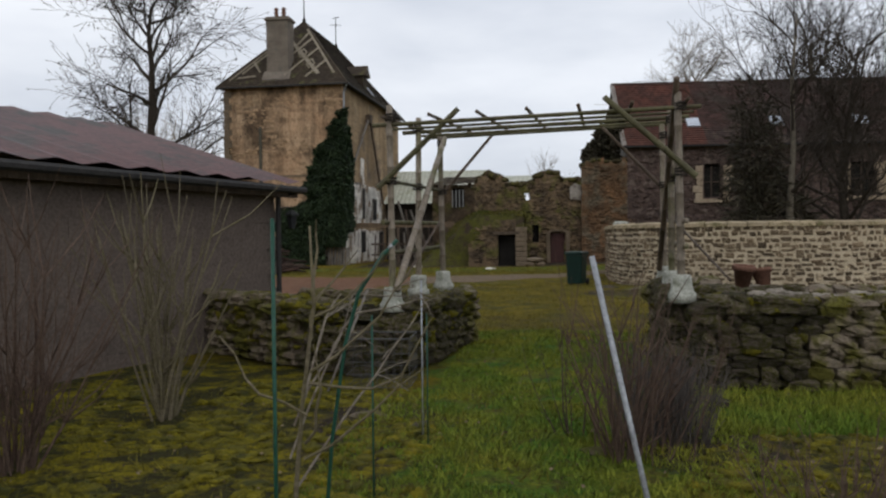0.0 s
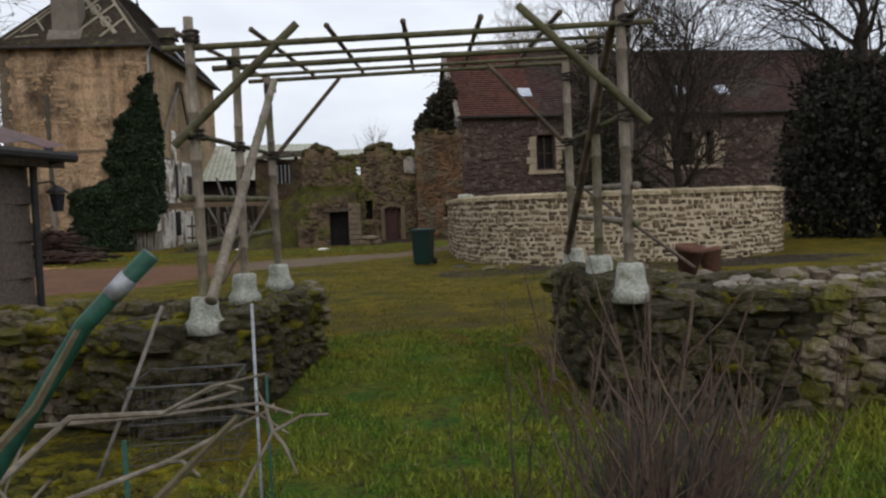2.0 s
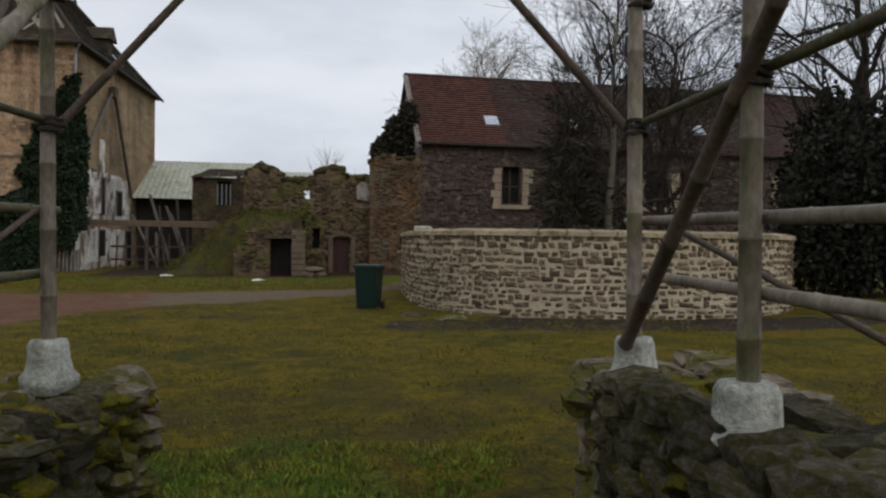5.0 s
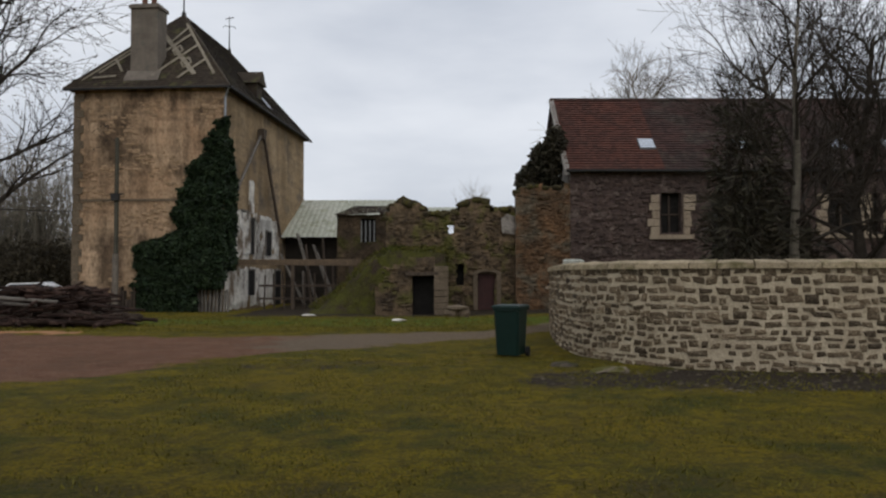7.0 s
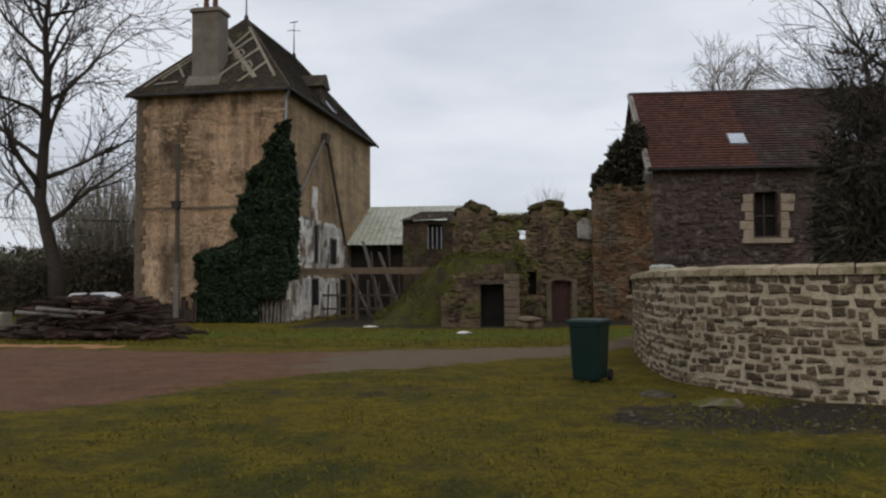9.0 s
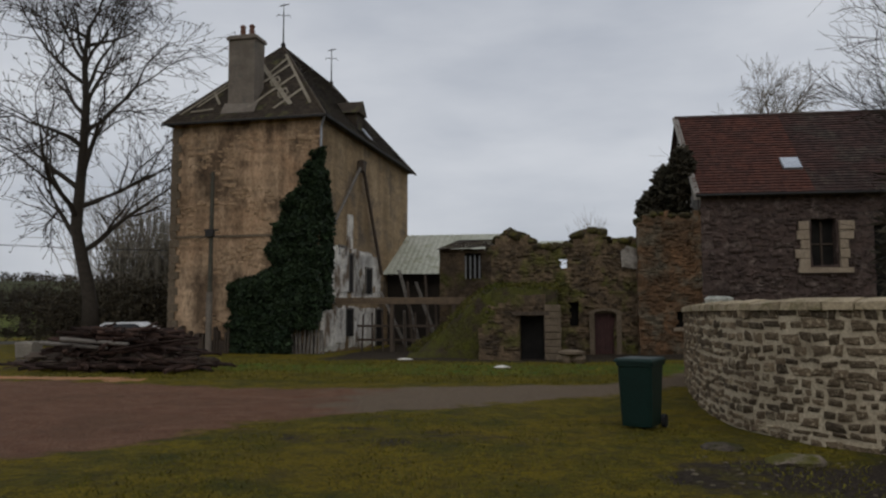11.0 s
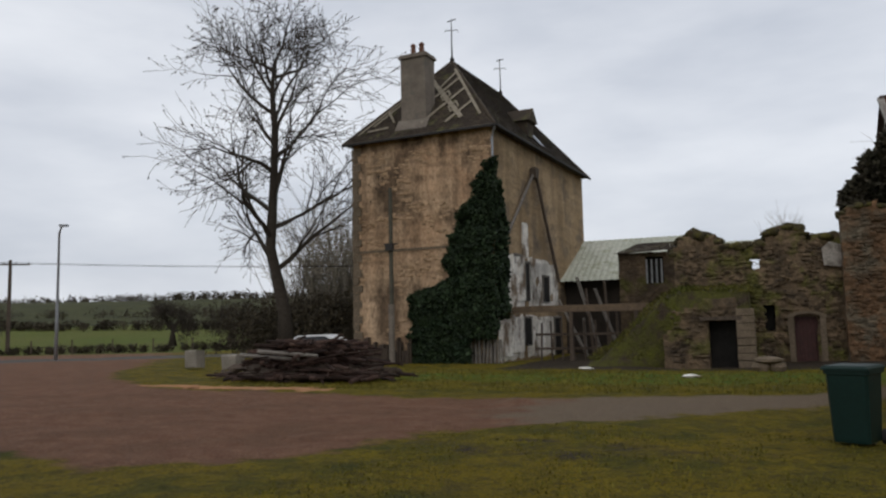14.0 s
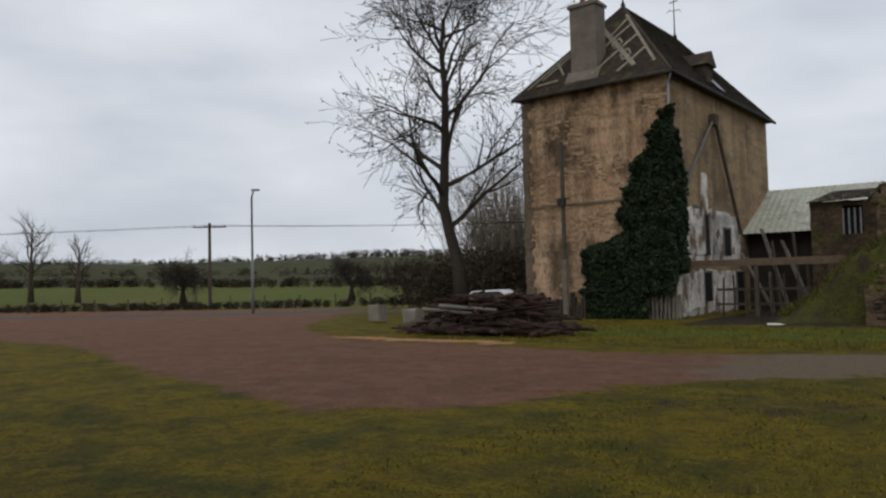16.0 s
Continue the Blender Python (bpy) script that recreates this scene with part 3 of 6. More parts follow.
for i in range(len(ks) - 1):
    for k in range(4):
        rm.f.append((i * 4 + k, i * 4 + (k + 1) % 4, (i + 1) * 4 + (k + 1) % 4, (i + 1) * 4 + k))
rm.f += [(3, 2, 1, 0), tuple((len(ks) - 1) * 4 + k for k in range(4))]
part("mortar", rm, MORTAR, ring, "cream lime mortar")


# ---- tower house ----
HOUSE = Matrix.Translation((-10.11, 45.56, -0.15)) @ pose(0, 0, 0, 0, 0, -3.8)
HW, HD, HE = 8.72, 16.3, 11.4


def placed(name, label, category, m, kind=""):
    ob = new(name)
    ob.matrix_world = m
    return tagged(ob, label, category, "", kind)


house = placed("tower_house", "tall derelict house of peeling ochre render under a hipped tile roof", "house", HOUSE)
OV = 0.4
hw = Mesh()
x0, x1, y0, y1 = -HW + OV, -OV, OV, HD - OV
# front, back and west walls; the front is a finely divided sheet with a slightly uneven face
def wall_sheet(m, a, b, z0, z1, nx, nz, out, amp):
    a, b, out = Vector(a), Vector(b), Vector(out)
    k = len(m.v)
    for j in range(nz + 1):
        for i in range(nx + 1):
            p = a + (b - a) * (i / nx)
            z = z0 + (z1 - z0) * j / nz
            q = amp * (noise.noise((p.x * 0.9 + p.y * 0.9, z * 0.9, 3)) + 0.5 * noise.noise((p.x * 3 + p.y * 3, z * 3, 8))) if 0 < i < nx and 0 < j < nz else 0
            m.v.append(tuple(p + out * q + Vector((0, 0, z))))
    for j in range(nz):
        for i in range(nx):
            c = k + j * (nx + 1) + i
            m.f.append((c, c + 1, c + nx + 2, c + nx + 1))


wall_sheet(hw, (x0, y0, 0), (x1, y0, 0), -0.4, HE, 44, 56, (0, -1, 0), 0.05)
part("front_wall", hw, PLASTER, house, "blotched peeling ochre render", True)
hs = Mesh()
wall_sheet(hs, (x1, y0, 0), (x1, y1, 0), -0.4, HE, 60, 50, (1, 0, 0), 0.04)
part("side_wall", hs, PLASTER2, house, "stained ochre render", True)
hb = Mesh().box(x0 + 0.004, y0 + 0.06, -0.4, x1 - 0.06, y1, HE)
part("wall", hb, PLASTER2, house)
# patches of bare stone where the render has fallen
bare = Mesh()
random.seed(5)
for _ in range(1100):
    x, z = random.uniform(x0 + 0.2, x1 - 0.2), random.uniform(0.3, 10.8)
    if noise.noise((x * 0.5, z * 0.5, 9)) > -0.02:
        l, h = random.uniform(0.15, 0.4), random.uniform(0.08, 0.18)
        bare.bevel_box(x, y0 - 0.03, z, x + l, y0 + 0.1, z + h, 0.03, None, 0.02)
tagged(part("bare_stone", bare, BARESTONE, house, "bare rubble showing through the render"), kind="stuff")
band = Mesh().box(x0, y0 - 0.05, 5.62, x1 - 1.5, y0 + 0.1, 5.74, None, 0.015)
part("string_course", band, DOORSTONE, house)
for k in range(28):
    part("quoin", Mesh().box(x0 - 0.05, y0 - 0.07, k * 0.4, x0 + (0.5 if k % 2 else 0.32), y0 + 0.3, k * 0.4 + 0.38, None, 0.02), DOORSTONE, house)

# hipped roof, in courses of tiles
A1, A2 = Vector((-HW / 2, 4.55, 16.6)), Vector((-HW / 2, HD - 4.55, 16.6))
E = [Vector((-HW, 0, HE)), Vector((0, 0, HE)), Vector((0, HD, HE)), Vector((-HW, HD, HE))]


def tiled(m, e0, e1, t0, t1, rows, cols, lift=0.035):
    """Courses from the eave e0-e1 up to t0-t1; each course laps the one under it."""
    nrm = (e1 - e0).cross((t0 + t1) / 2 - e0).normalized()
    for r in range(rows):
        a, b = r / rows, (r + 1.15) / rows
        b = min(b, 1.0)
        l0, r0, l1, r1 = lerp(e0, t0, a), lerp(e1, t1, a), lerp(e0, t0, b), lerp(e1, t1, b)
        n = max(1, int(cols * (r0 - l0).length / max(0.01, (e1 - e0).length)))
        for c in range(n):
            s0, s1 = c / n, (c + 0.985) / n
            j = random.uniform(-0.008, 0.012)
            up = nrm * (lift + j)
            m.add([lerp(l0, r0, s0) + up, lerp(l0, r0, s1) + up, lerp(l1, r1, s1) + nrm * 0.004, lerp(l1, r1, s0) + nrm * 0.004, lerp(l0, r0, s0), lerp(l0, r0, s1)], [(0, 1, 2, 3), (4, 5, 1, 0)])


roof = Mesh()
roof.add([*E, A1, A2], [(0, 1, 4), (1, 2, 5, 4), (2, 3, 5), (3, 0, 4, 5), (3, 2, 1, 0)])
roof_ob = part("roof", roof, ROOF, house, "dark mossy plain-tile hipped roof")
rt = Mesh()
tiled(rt, E[0], E[1], A1, A1, 38, 46)
tiled(rt, E[1], E[2], A1, A2, 38, 84)
tagged(part("roof_tiles", rt, ROOF, roof_ob), kind="stuff")
lead = Mesh()
for a, b in ((E[0], A1), (E[1], A1), (E[2], A2), (A1, A2)):
    lead.tube([a, b], 0.09, 6)
part("ridge_tiles", lead, ROOF, roof_ob)
gut = Mesh().tube([(-HW, -0.06, HE - 0.05), (0.06, -0.06, HE - 0.05), (0.06, HD, HE - 0.05)], 0.07, 8)
part("gutter", gut, IRON, house)
dp = Mesh().tube([(0.0, 0.0, HE - 0.1), (-0.3, 0.3, HE - 0.5), (-0.3, 0.3, 6.0)], 0.055, 8)
part("downpipe", dp, STEEL, house, "grey zinc downpipe")
# cream lozenge bands laid in the front hip
nf = (E[1] - E[0]).cross(A1 - E[0]).normalized()
slope = (A1 - lerp(E[0], E[1], 0.5))


def on_hip(a, b):
    """a: metres from the hip's middle, b: share of the slope."""
    return lerp(E[0], E[1], 0.5) + Vector((a, 0, 0)) + slope * b + nf * 0.06


def strip(m, p, q, w):
    d = (q - p).normalized()
    s = d.cross(nf) * w / 2
    m.add([p - s, p + s, q + s, q - s, p - s + nf * 0.03, p + s + nf * 0.03, q + s + nf * 0.03, q - s + nf * 0.03], [(4, 5, 6, 7), (0, 4, 7, 3), (1, 2, 6, 5), (0, 1, 5, 4), (3, 7, 6, 2)])


loz = Mesh()
for (a0, b0), (a1, b1), w in (((0.5, 0.86), (3.35, 0.14), 0.14), ((-0.55, 0.72), (2.3, 0.14), 0.24), ((-0.9, 0.22), (1.05, 0.70), 0.16), ((0.05, 0.14), (1.75, 0.55), 0.16), ((1.5, 0.1), (2.55, 0.35), 0.16), ((0.15, 0.60), (0.75, 0.82), 0.12),
                              ((-2.9, 0.18), (-1.5, 0.52), 0.12), ((-3.1, 0.12), (-1.9, 0.14), 0.12), ((-2.4, 0.36), (-1.7, 0.2), 0.12), ((-3.6, 0.09), (-0.8, 0.76), 0.1)):
    strip(loz, on_hip(a0, b0), on_hip(a1, b1), w)
for ca, cb in ((0.75, 0.47), (1.55, 0.3)):
    q = [(ca - 0.28, cb), (ca, cb + 0.07), (ca + 0.28, cb), (ca, cb - 0.07)]
    for i in range(4):
        strip(loz, on_hip(*q[i]), on_hip(*q[(i + 1) % 4]), 0.09)
part("lozenge_pattern", loz, CREAMTILE, roof_ob, "faded cream tile lozenges")
# chimney
ch = Mesh().box(-5.55, 0.75, 11.6, -4.1, 1.75, 15.75, None, 0.02)
chim = part("chimney", ch, CONCRETE, house, "tall rendered chimney stack with two red pots")
cap = Mesh().box(-5.65, 0.65, 15.75, -4.0, 1.85, 15.9).box(-5.58, 0.72, 15.9, -4.07, 1.78, 15.98)
part("cap", cap, CONCRETE, chim)
base = Mesh().add([(-5.75, 0.35, 11.85), (-3.9, 0.35, 11.85), (-3.9, 0.8, 12.5), (-5.75, 0.8, 12.5), (-5.75, 0.35, 11.6), (-3.9, 0.35, 11.6)], [(0, 1, 2, 3), (4, 5, 1, 0)])
part("flashing", base, CONCRETE, chim)
for x in (-5.05, -4.55):
    part("chimney_pot", Mesh().lathe(x, 1.25, [(0.15, 15.96), (0.13, 16.3), (0.16, 16.34), (0.12, 16.4), (0.12, 16.52), (0.17, 16.56), (0.07, 16.68)], 10), TERRA, chim, "small red clay chimney pot")
# finials with vanes
for q, h in ((A1, 2.5), (A2, 2.4)):
    fin = Mesh().tube([q, q + Vector((0, 0, h))], [0.05, 0.02], 6)
    fin.lathe(q.x, q.y, [(0.12, q.z), (0.14, q.z + 0.15), (0.05, q.z + 0.3)], 8)
    for k in range(4):
        an = k * math.pi / 2 + 0.4
        c = q + Vector((0, 0, h * 0.72))
        fin.tube([c, c + Vector((math.cos(an) * 0.3, math.sin(an) * 0.3, 0.06)), c + Vector((math.cos(an) * 0.4, math.sin(an) * 0.4, -0.08))], 0.022, 4)
    fin.tube([q + Vector((-0.25, 0, h - 0.12)), q + Vector((0.28, 0.02, h - 0.05))], 0.03, 4)
    part("finial", fin, IRON, roof_ob, "wrought-iron finial with a small vane")
# dormer on the east slope
dm = Mesh().box(-1.9, 6.6, 12.2, -0.75, 7.6, 13.3)
dm.add([(-0.55, 6.4, 13.2), (-0.55, 7.8, 13.2), (-0.55, 7.1, 14.0), (-2.6, 6.4, 13.2), (-2.6, 7.8, 13.2), (-2.6, 7.1, 14.0)], [(0, 1, 2), (3, 5, 4), (0, 2, 5, 3), (1, 4, 5, 2), (0, 3, 4, 1)])
dor = part("dormer", dm, ROOF, roof_ob)
vent = Mesh().add([(-0.3, 7.3, 11.95), (-0.3, 8.3, 11.95), (-1.3, 8.3, 13.15), (-1.3, 7.3, 13.15)], [(0, 1, 2, 3)])
part("roof_sheet", vent, STEEL, roof_ob, "pale metal patch sheet")

# east side: whitewashed lower part with openings, beam and leaning struts
random.seed(8)
for (ya, yb, za, zb) in ((0.7, 4.0, 0.0, 2.2), (4.6, 10.4, 0.0, 2.3), (0.8, 4.3, 2.5, 5.4), (5.05, 10.0, 2.5, 5.2), (1.0, 2.1, 3.1, 5.5), (2.6, 4.4, 2.9, 5.35), (5.0, 8.4, 2.7, 5.4), (1.0, 2.3, 0.15, 2.1), (2.5, 4.0, 0.3, 2.3), (5.2, 7.6, 0.1, 2.2), (0.8, 2.6, 2.3, 3.0), (4.2, 5.0, 5.2, 7.2)):
    pm = Mesh()
    n = 9
    pts = []
    for k in range(n):
        pts.append((ya + (yb - ya) * k / (n - 1), za + random.uniform(0, 0.16)))
    for k in range(n):
        pts.append((yb - (yb - ya) * k / (n - 1), zb - random.uniform(0, 0.16)))
    pr = 0.022 if yb - ya > 2.5 else 0.075
    pm.add([(x1 - 0.02, y, z) for y, z in pts] + [(x1 + pr, y, z) for y, z in pts], [tuple(range(2 * n, 4 * n))] + [(i, (i + 1) % (2 * n), 2 * n + (i + 1) % (2 * n), 2 * n + i) for i in range(2 * n)])
    part("whitewash_patch", pm, WHITEWASH, house, "flaking whitewash over old render")
for (ya, yb, za, zb) in ((4.45, 5.0, 3.0, 5.0), (3.0, 3.9, 4.9, 5.3), (4.1, 5.1, 0.7, 2.1), (7.2, 8.2, 3.0, 4.4), (9.0, 10.2, 0.0, 2.1)):
    # near-black slab on the wall face, painted shade for the opening
    wob = part("window", Mesh().box(x1 + 0.03, ya, za, x1 + 0.065, yb, zb), SHADEBLACK, house, "unglazed opening painted near-black for the shade within")
    part("window_frame", Mesh().box(x1 + 0.03, ya - 0.1, zb, x1 + 0.11, yb + 0.1, zb + 0.1).box(x1 + 0.03, ya - 0.08, za, x1 + 0.1, ya, zb).box(x1 + 0.03, yb, za, x1 + 0.1, yb + 0.08, zb), GREYWOOD, wob)
st = Mesh().tube([(x1 + 0.25, 6.0, 10.0), (x1 + 0.3, 9.3, 4.2)], 0.10, 6)
part("strut", st, DARKWOOD, house, "dark timber strut leaning on the wall")
st = Mesh().tube([(x1 + 0.18, 5.9, 10.0), (x1 + 0.2, 1.7, 6.2)], 0.08, 6)
part("strut", st, GREYWOOD, house, "grey timber strut leaning on the wall")
part("bracket", Mesh().box(x1, 5.7, 9.7, x1 + 0.35, 6.3, 10.3, None, 0.03), DARKWOOD, house)
for k in range(14):
    part("board", Mesh().box(-2.5 + k * 0.19, 0.05, -0.2, -2.4 + k * 0.19, 0.12, random.uniform(0.9, 2.2), pose(0, 0, 0, random.uniform(-6, 2), random.uniform(-4, 4), 0)), GREYWOOD, house, "grey board leaning at the corner")
for k in range(22):
    xx = x0 + 0.3 + k * 0.15
    part("board", Mesh().box(xx, 0.0, -0.2, xx + random.uniform(0.06, 0.14), 0.3, random.uniform(0.5, 1.3)), DARKWOOD, house, "dark board stacked along the wall foot")

beam = solid("timber_beam", Mesh().box(-0.2, 2.4, 2.35, 6.6, 2.65, 2.68, HOUSE @ pose(0, 0, 0, 0, 0, 8), 0.015), TIMBER, "long weathered timber beam from the house to the ruin", "beam")
pst = Mesh()
for x in (2.8, 5.9):
    pst.box(x, 2.45, -0.2, x + 0.18, 2.62, 2.35, HOUSE @ pose(0, 0, 0, 0, 0, 8))
for k in range(7):
    pst.box(1.2 + k * 0.55, 3.2, -0.2, 1.28 + k * 0.55, 3.3, 1.9, HOUSE @ pose(0, 0, 0, 0, random.uniform(-3, 3), 8))
pst.box(1.0, 3.15, 1.2, 5.2, 3.2, 1.32, HOUSE @ pose(0, 0, 0, 0, 0, 8)).box(1.0, 3.15, 0.5, 5.2, 3.2, 0.62, HOUSE @ pose(0, 0, 0, 0, 0, 8))
part("post", pst, DARKWOOD, beam)


def ladder(p, q, w):
    l = thing("ladder", "old grey timber ladder leaning by the house", "ladder")
    p, q = Vector(p), Vector(q)
    side = Vector((0, 1, 0)) * w / 2
    for s in (-1, 1):
        part("rail", Mesh().tube([p + side * s, q + side * s], 0.045, 6), GREYWOOD, l)
    n = int((q - p).length / 0.32)
    for k in range(1, n):
        c = lerp(p, q, k / n)
        part("rung", Mesh().tube([c - side, c + side], 0.025, 5), GREYWOOD, l)
    return l


ladder((-7.0, 53.5, -0.1), (-8.3, 53.8, 4.2), 0.55)
ladder((-6.3, 55.0, -0.1), (-7.6, 55.2, 3.6), 0.55)

random.seed(57)
for k in range(11):
    xa, ya = -7.6 + random.uniform(0, 3.2), 51.0 + random.uniform(0, 1.6)
    solid("old_timber", Mesh().tube([(xa, ya, -0.1), (xa + random.uniform(-1.6, 1.2), ya + 0.4, random.uniform(1.8, 4.0))], [0.09, 0.07], 6), DARKWOOD if k % 5 else GREYWOOD, "old timber propped up between house and ruin", "timber", "timbers by the house")

# ---- ruin, shed and wing ----
def ragged_wall(m, x_a, x_b, y_f, thick, tops, step=0.22, holes=(), amp=0.09, skew=0.0):
    """A rough wall facing -y whose top follows tops (x, z), with holes (x0, x1, z0, z1) right through."""
    def top(x):
        for (xa, za), (xb, zb) in zip(tops, tops[1:]):
            if xa <= x <= xb:
                return za + (zb - za) * (x - xa) / (xb - xa)
        return tops[-1][1]
    nx = int((x_b - x_a) / step)
    zs = [k * step - 0.4 for k in range(int(10 / step))]
    filled = set()
    for i in range(nx):
        x = x_a + (i + 0.5) * step
        t = top(x) + 0.12 * noise.noise((x * 3, 1, 2))
        for k, z in enumerate(zs):
            zc = z + step / 2
            if zc < t and not any(h[0] < x < h[1] and h[2] < zc < h[3] for h in holes):
                filled.add((i, k))
    idx = {}

    def vert(i, k, b):
        key = (i, k, b)
        if key not in idx:
            x, z = x_a + i * step, zs[0] + k * step
            y = y_f + skew * (x - x_a) + (thick if b else 0)
            n = Vector((noise.noise((x * 2.3, z * 2.3, 5 + b)), noise.noise((x * 2.1, z * 2.9, 15 + b)), noise.noise((x * 2.7, z * 2.2, 25 + b)))) * amp
            idx[key] = len(m.v)
            m.v.append((x + n.x, y + n.y * 1.4, z + n.z))
        return idx[key]

    for i, k in filled:
        m.f.append((vert(i, k, 0), vert(i + 1, k, 0), vert(i + 1, k + 1, 0), vert(i, k + 1, 0)))
        m.f.append((vert(i + 1, k, 1), vert(i, k, 1), vert(i, k + 1, 1), vert(i + 1, k + 1, 1)))
        for (di, dk), (p, q) in (((-1, 0), ((i, k + 1), (i, k))), ((1, 0), ((i + 1, k), (i + 1, k + 1))), ((0, 1), ((i + 1, k + 1), (i, k + 1))), ((0, -1), ((i, k), (i + 1, k)))):
            if (i + di, k + dk) not in filled:
                m.f.append((vert(*p, 0), vert(*q, 0), vert(*q, 1), vert(*p, 1)))
    return m


def wall_stones(m, x_a, x_b, y_f, z_a, top, n, seed, holes=(), skew=0.0, big=1.0):
    """Rough stones standing a little proud of a wall that faces -y."""
    random.seed(seed)
    for _ in range(n):
        x, z = random.uniform(x_a, x_b), random.uniform(z_a, top)
        if any(h[0] - 0.2 < x < h[1] + 0.1 and h[2] - 0.2 < z < h[3] + 0.1 for h in holes):
            continue
        l, h = random.uniform(0.13, 0.36) * big, random.uniform(0.07, 0.17) * big
        y = y_f + skew * (x - x_a)
        m.bevel_box(x, y - random.uniform(0.03, 0.08), z, x + l, y + 0.15, z + h, 0.035, None, 0.03)
    return m


ruin = thing("ruined_building", "roofless overgrown stone ruin with a broken wall top", "ruin")
DOOR2 = (2.4, 3.35, -0.4, 1.72)
tops = [(-2.3, 4.6), (-2.1, 5.0), (-1.9, 5.3), (-1.45, 5.45), (-0.6, 5.25), (-0.2, 4.8), (0.6, 4.75), (1.5, 4.8), (1.62, 5.3), (2.2, 5.5), (2.8, 5.4), (3.1, 5.0), (4.4, 5.1)]
holes = [DOOR2, (0.9, 1.2, 3.7, 4.2), (1.3, 1.75, 1.2, 2.2)]
part("wall", ragged_wall(Mesh(), -2.25, 4.4, 46.2, 0.7, tops, 0.22, holes), RUBBLE, ruin, "brown rubble wall with a broken mossy top")
tagged(part("rubble", wall_stones(Mesh(), -2.2, 4.2, 46.2, 0.0, 4.7, 900, 3, holes), RUBBLE, ruin), kind="stuff")
back = ragged_wall(Mesh(), -2.3, 7.0, 51.5, 0.7, [(-2.3, 4.3), (0.7, 4.5), (0.75, 3.4), (1.25, 3.5), (1.3, 4.6), (7, 5)], 0.35)
part("back_wall", back, RUBBLE, ruin)
tops2 = [(4.3, 5.8), (4.8, 6.0), (5.4, 6.1), (6.4, 6.0), (7.6, 6.2)]
hole2 = [(5.85, 6.4, 1.1, 1.9)]
part("corner_wall", ragged_wall(Mesh(), 4.3, 7.6, 45.5, 0.8, tops2, 0.22, hole2), ORANGEBRICK, ruin, "orange-brown brick and rubble corner")
tagged(part("corner_rubble", wall_stones(Mesh(), 4.3, 7.3, 45.5, 0.0, 5.7, 560, 4, hole2), ORANGEBRICK, ruin), kind="stuff")
part("window_sill", Mesh().box(5.75, 45.35, 0.98, 6.5, 45.6, 1.1, None, 0.01), PALESTONE, ruin)
# near-black panels paint the shade behind the two holes
part("void", Mesh().box(5.6, 46.1, 0.8, 6.7, 46.2, 2.2), SHADEBLACK, ruin, "near-black panel painted as the shade behind a small window")
part("void", Mesh().box(1.2, 46.7, 1.0, 1.9, 46.8, 2.4), SHADEBLACK, ruin, "near-black panel painted as the shade behind a small opening")
dd = new("door")
dd.parent = ruin
tagged(dd, "closed dull red boarded door with a stone arch")
for k in range(6):
    part("board", Mesh().bevel_box(2.42 + k * 0.155, 46.42, -0.2, 2.57 + k * 0.155, 46.5, 1.72, 0.012), REDDOOR, dd)
for xx in (2.18, 3.36):
    part("jamb", Mesh().box(xx, 46.05, -0.2, xx + 0.22, 46.6, 1.75, None, 0.02), DOORSTONE, ruin, "pale dressed-stone door jamb")
lin = Mesh()
for k in range(7):
    a0, a1 = math.pi * (1 - k / 7), math.pi * (1 - (k + 1) / 7)
    q = [(2.88 + math.cos(a) * r, 1.70 + math.sin(a) * r * 0.32) for r in (0.5, 0.78) for a in (a0, a1)]
    lin.add([(x, 46.03, z) for x, z in q] + [(x, 46.6, z) for x, z in q], [(0, 1, 3, 2), (0, 4, 5, 1), (2, 3, 7, 6), (4, 6, 7, 5), (0, 2, 6, 4), (1, 5, 7, 3)])
part("arch", lin, DOORSTONE, ruin, "pale dressed-stone arch")
GABLEGREY = mat("grey_plaster", (0.36, 0.33, 0.29), (0.24, 0.21, 0.18), 1.2, 0.95, 0.4, 15.0, (0.14, 0.12, 0.1), 1.5, 0.56)
pl = Mesh().add([(3.65, 46.05, 3.8), (4.3, 46.05, 3.7), (4.35, 46.05, 4.6), (3.9, 46.05, 4.75), (3.6, 46.05, 4.5), (3.65, 46.2, 3.8), (4.3, 46.2, 3.7), (4.35, 46.2, 4.6), (3.9, 46.2, 4.75), (3.6, 46.2, 4.5)], [(0, 1, 2, 3, 4), (0, 5, 6, 1), (1, 6, 7, 2), (2, 7, 8, 3), (3, 8, 9, 4), (4, 9, 5, 0)])
part("plaster_patch", pl, GABLEGREY, ruin, "scrap of pale plaster")

random.seed(14)
lump = Mesh()
for line_, y_, t_ in ((tops, 46.2, 0.7), (tops2, 45.5, 0.8)):
    for (xa, za), (xb, zb) in zip(line_, line_[1:]):
        for _ in range(int((xb - xa) * 9) + 3):
            u_ = random.random()
            r_ = random.uniform(0.1, 0.26)
            lump.rock((xa + (xb - xa) * u_, y_ + random.uniform(0, t_), za + (zb - za) * u_ + random.uniform(-0.1, 0.05)), (r_ * 1.3, r_, r_ * random.uniform(0.5, 0.9)), 7, 5, 0.6)
tagged(part("wall_top_growth", lump, mat("ruin_top_moss", (0.065, 0.055, 0.02), (0.045, 0.036, 0.022), 2.0, 1.0, 0.8, 14.0, (0.09, 0.08, 0.02), 2.5, 0.58), ruin, "moss and loose stones on the broken top", True), kind="stuff")

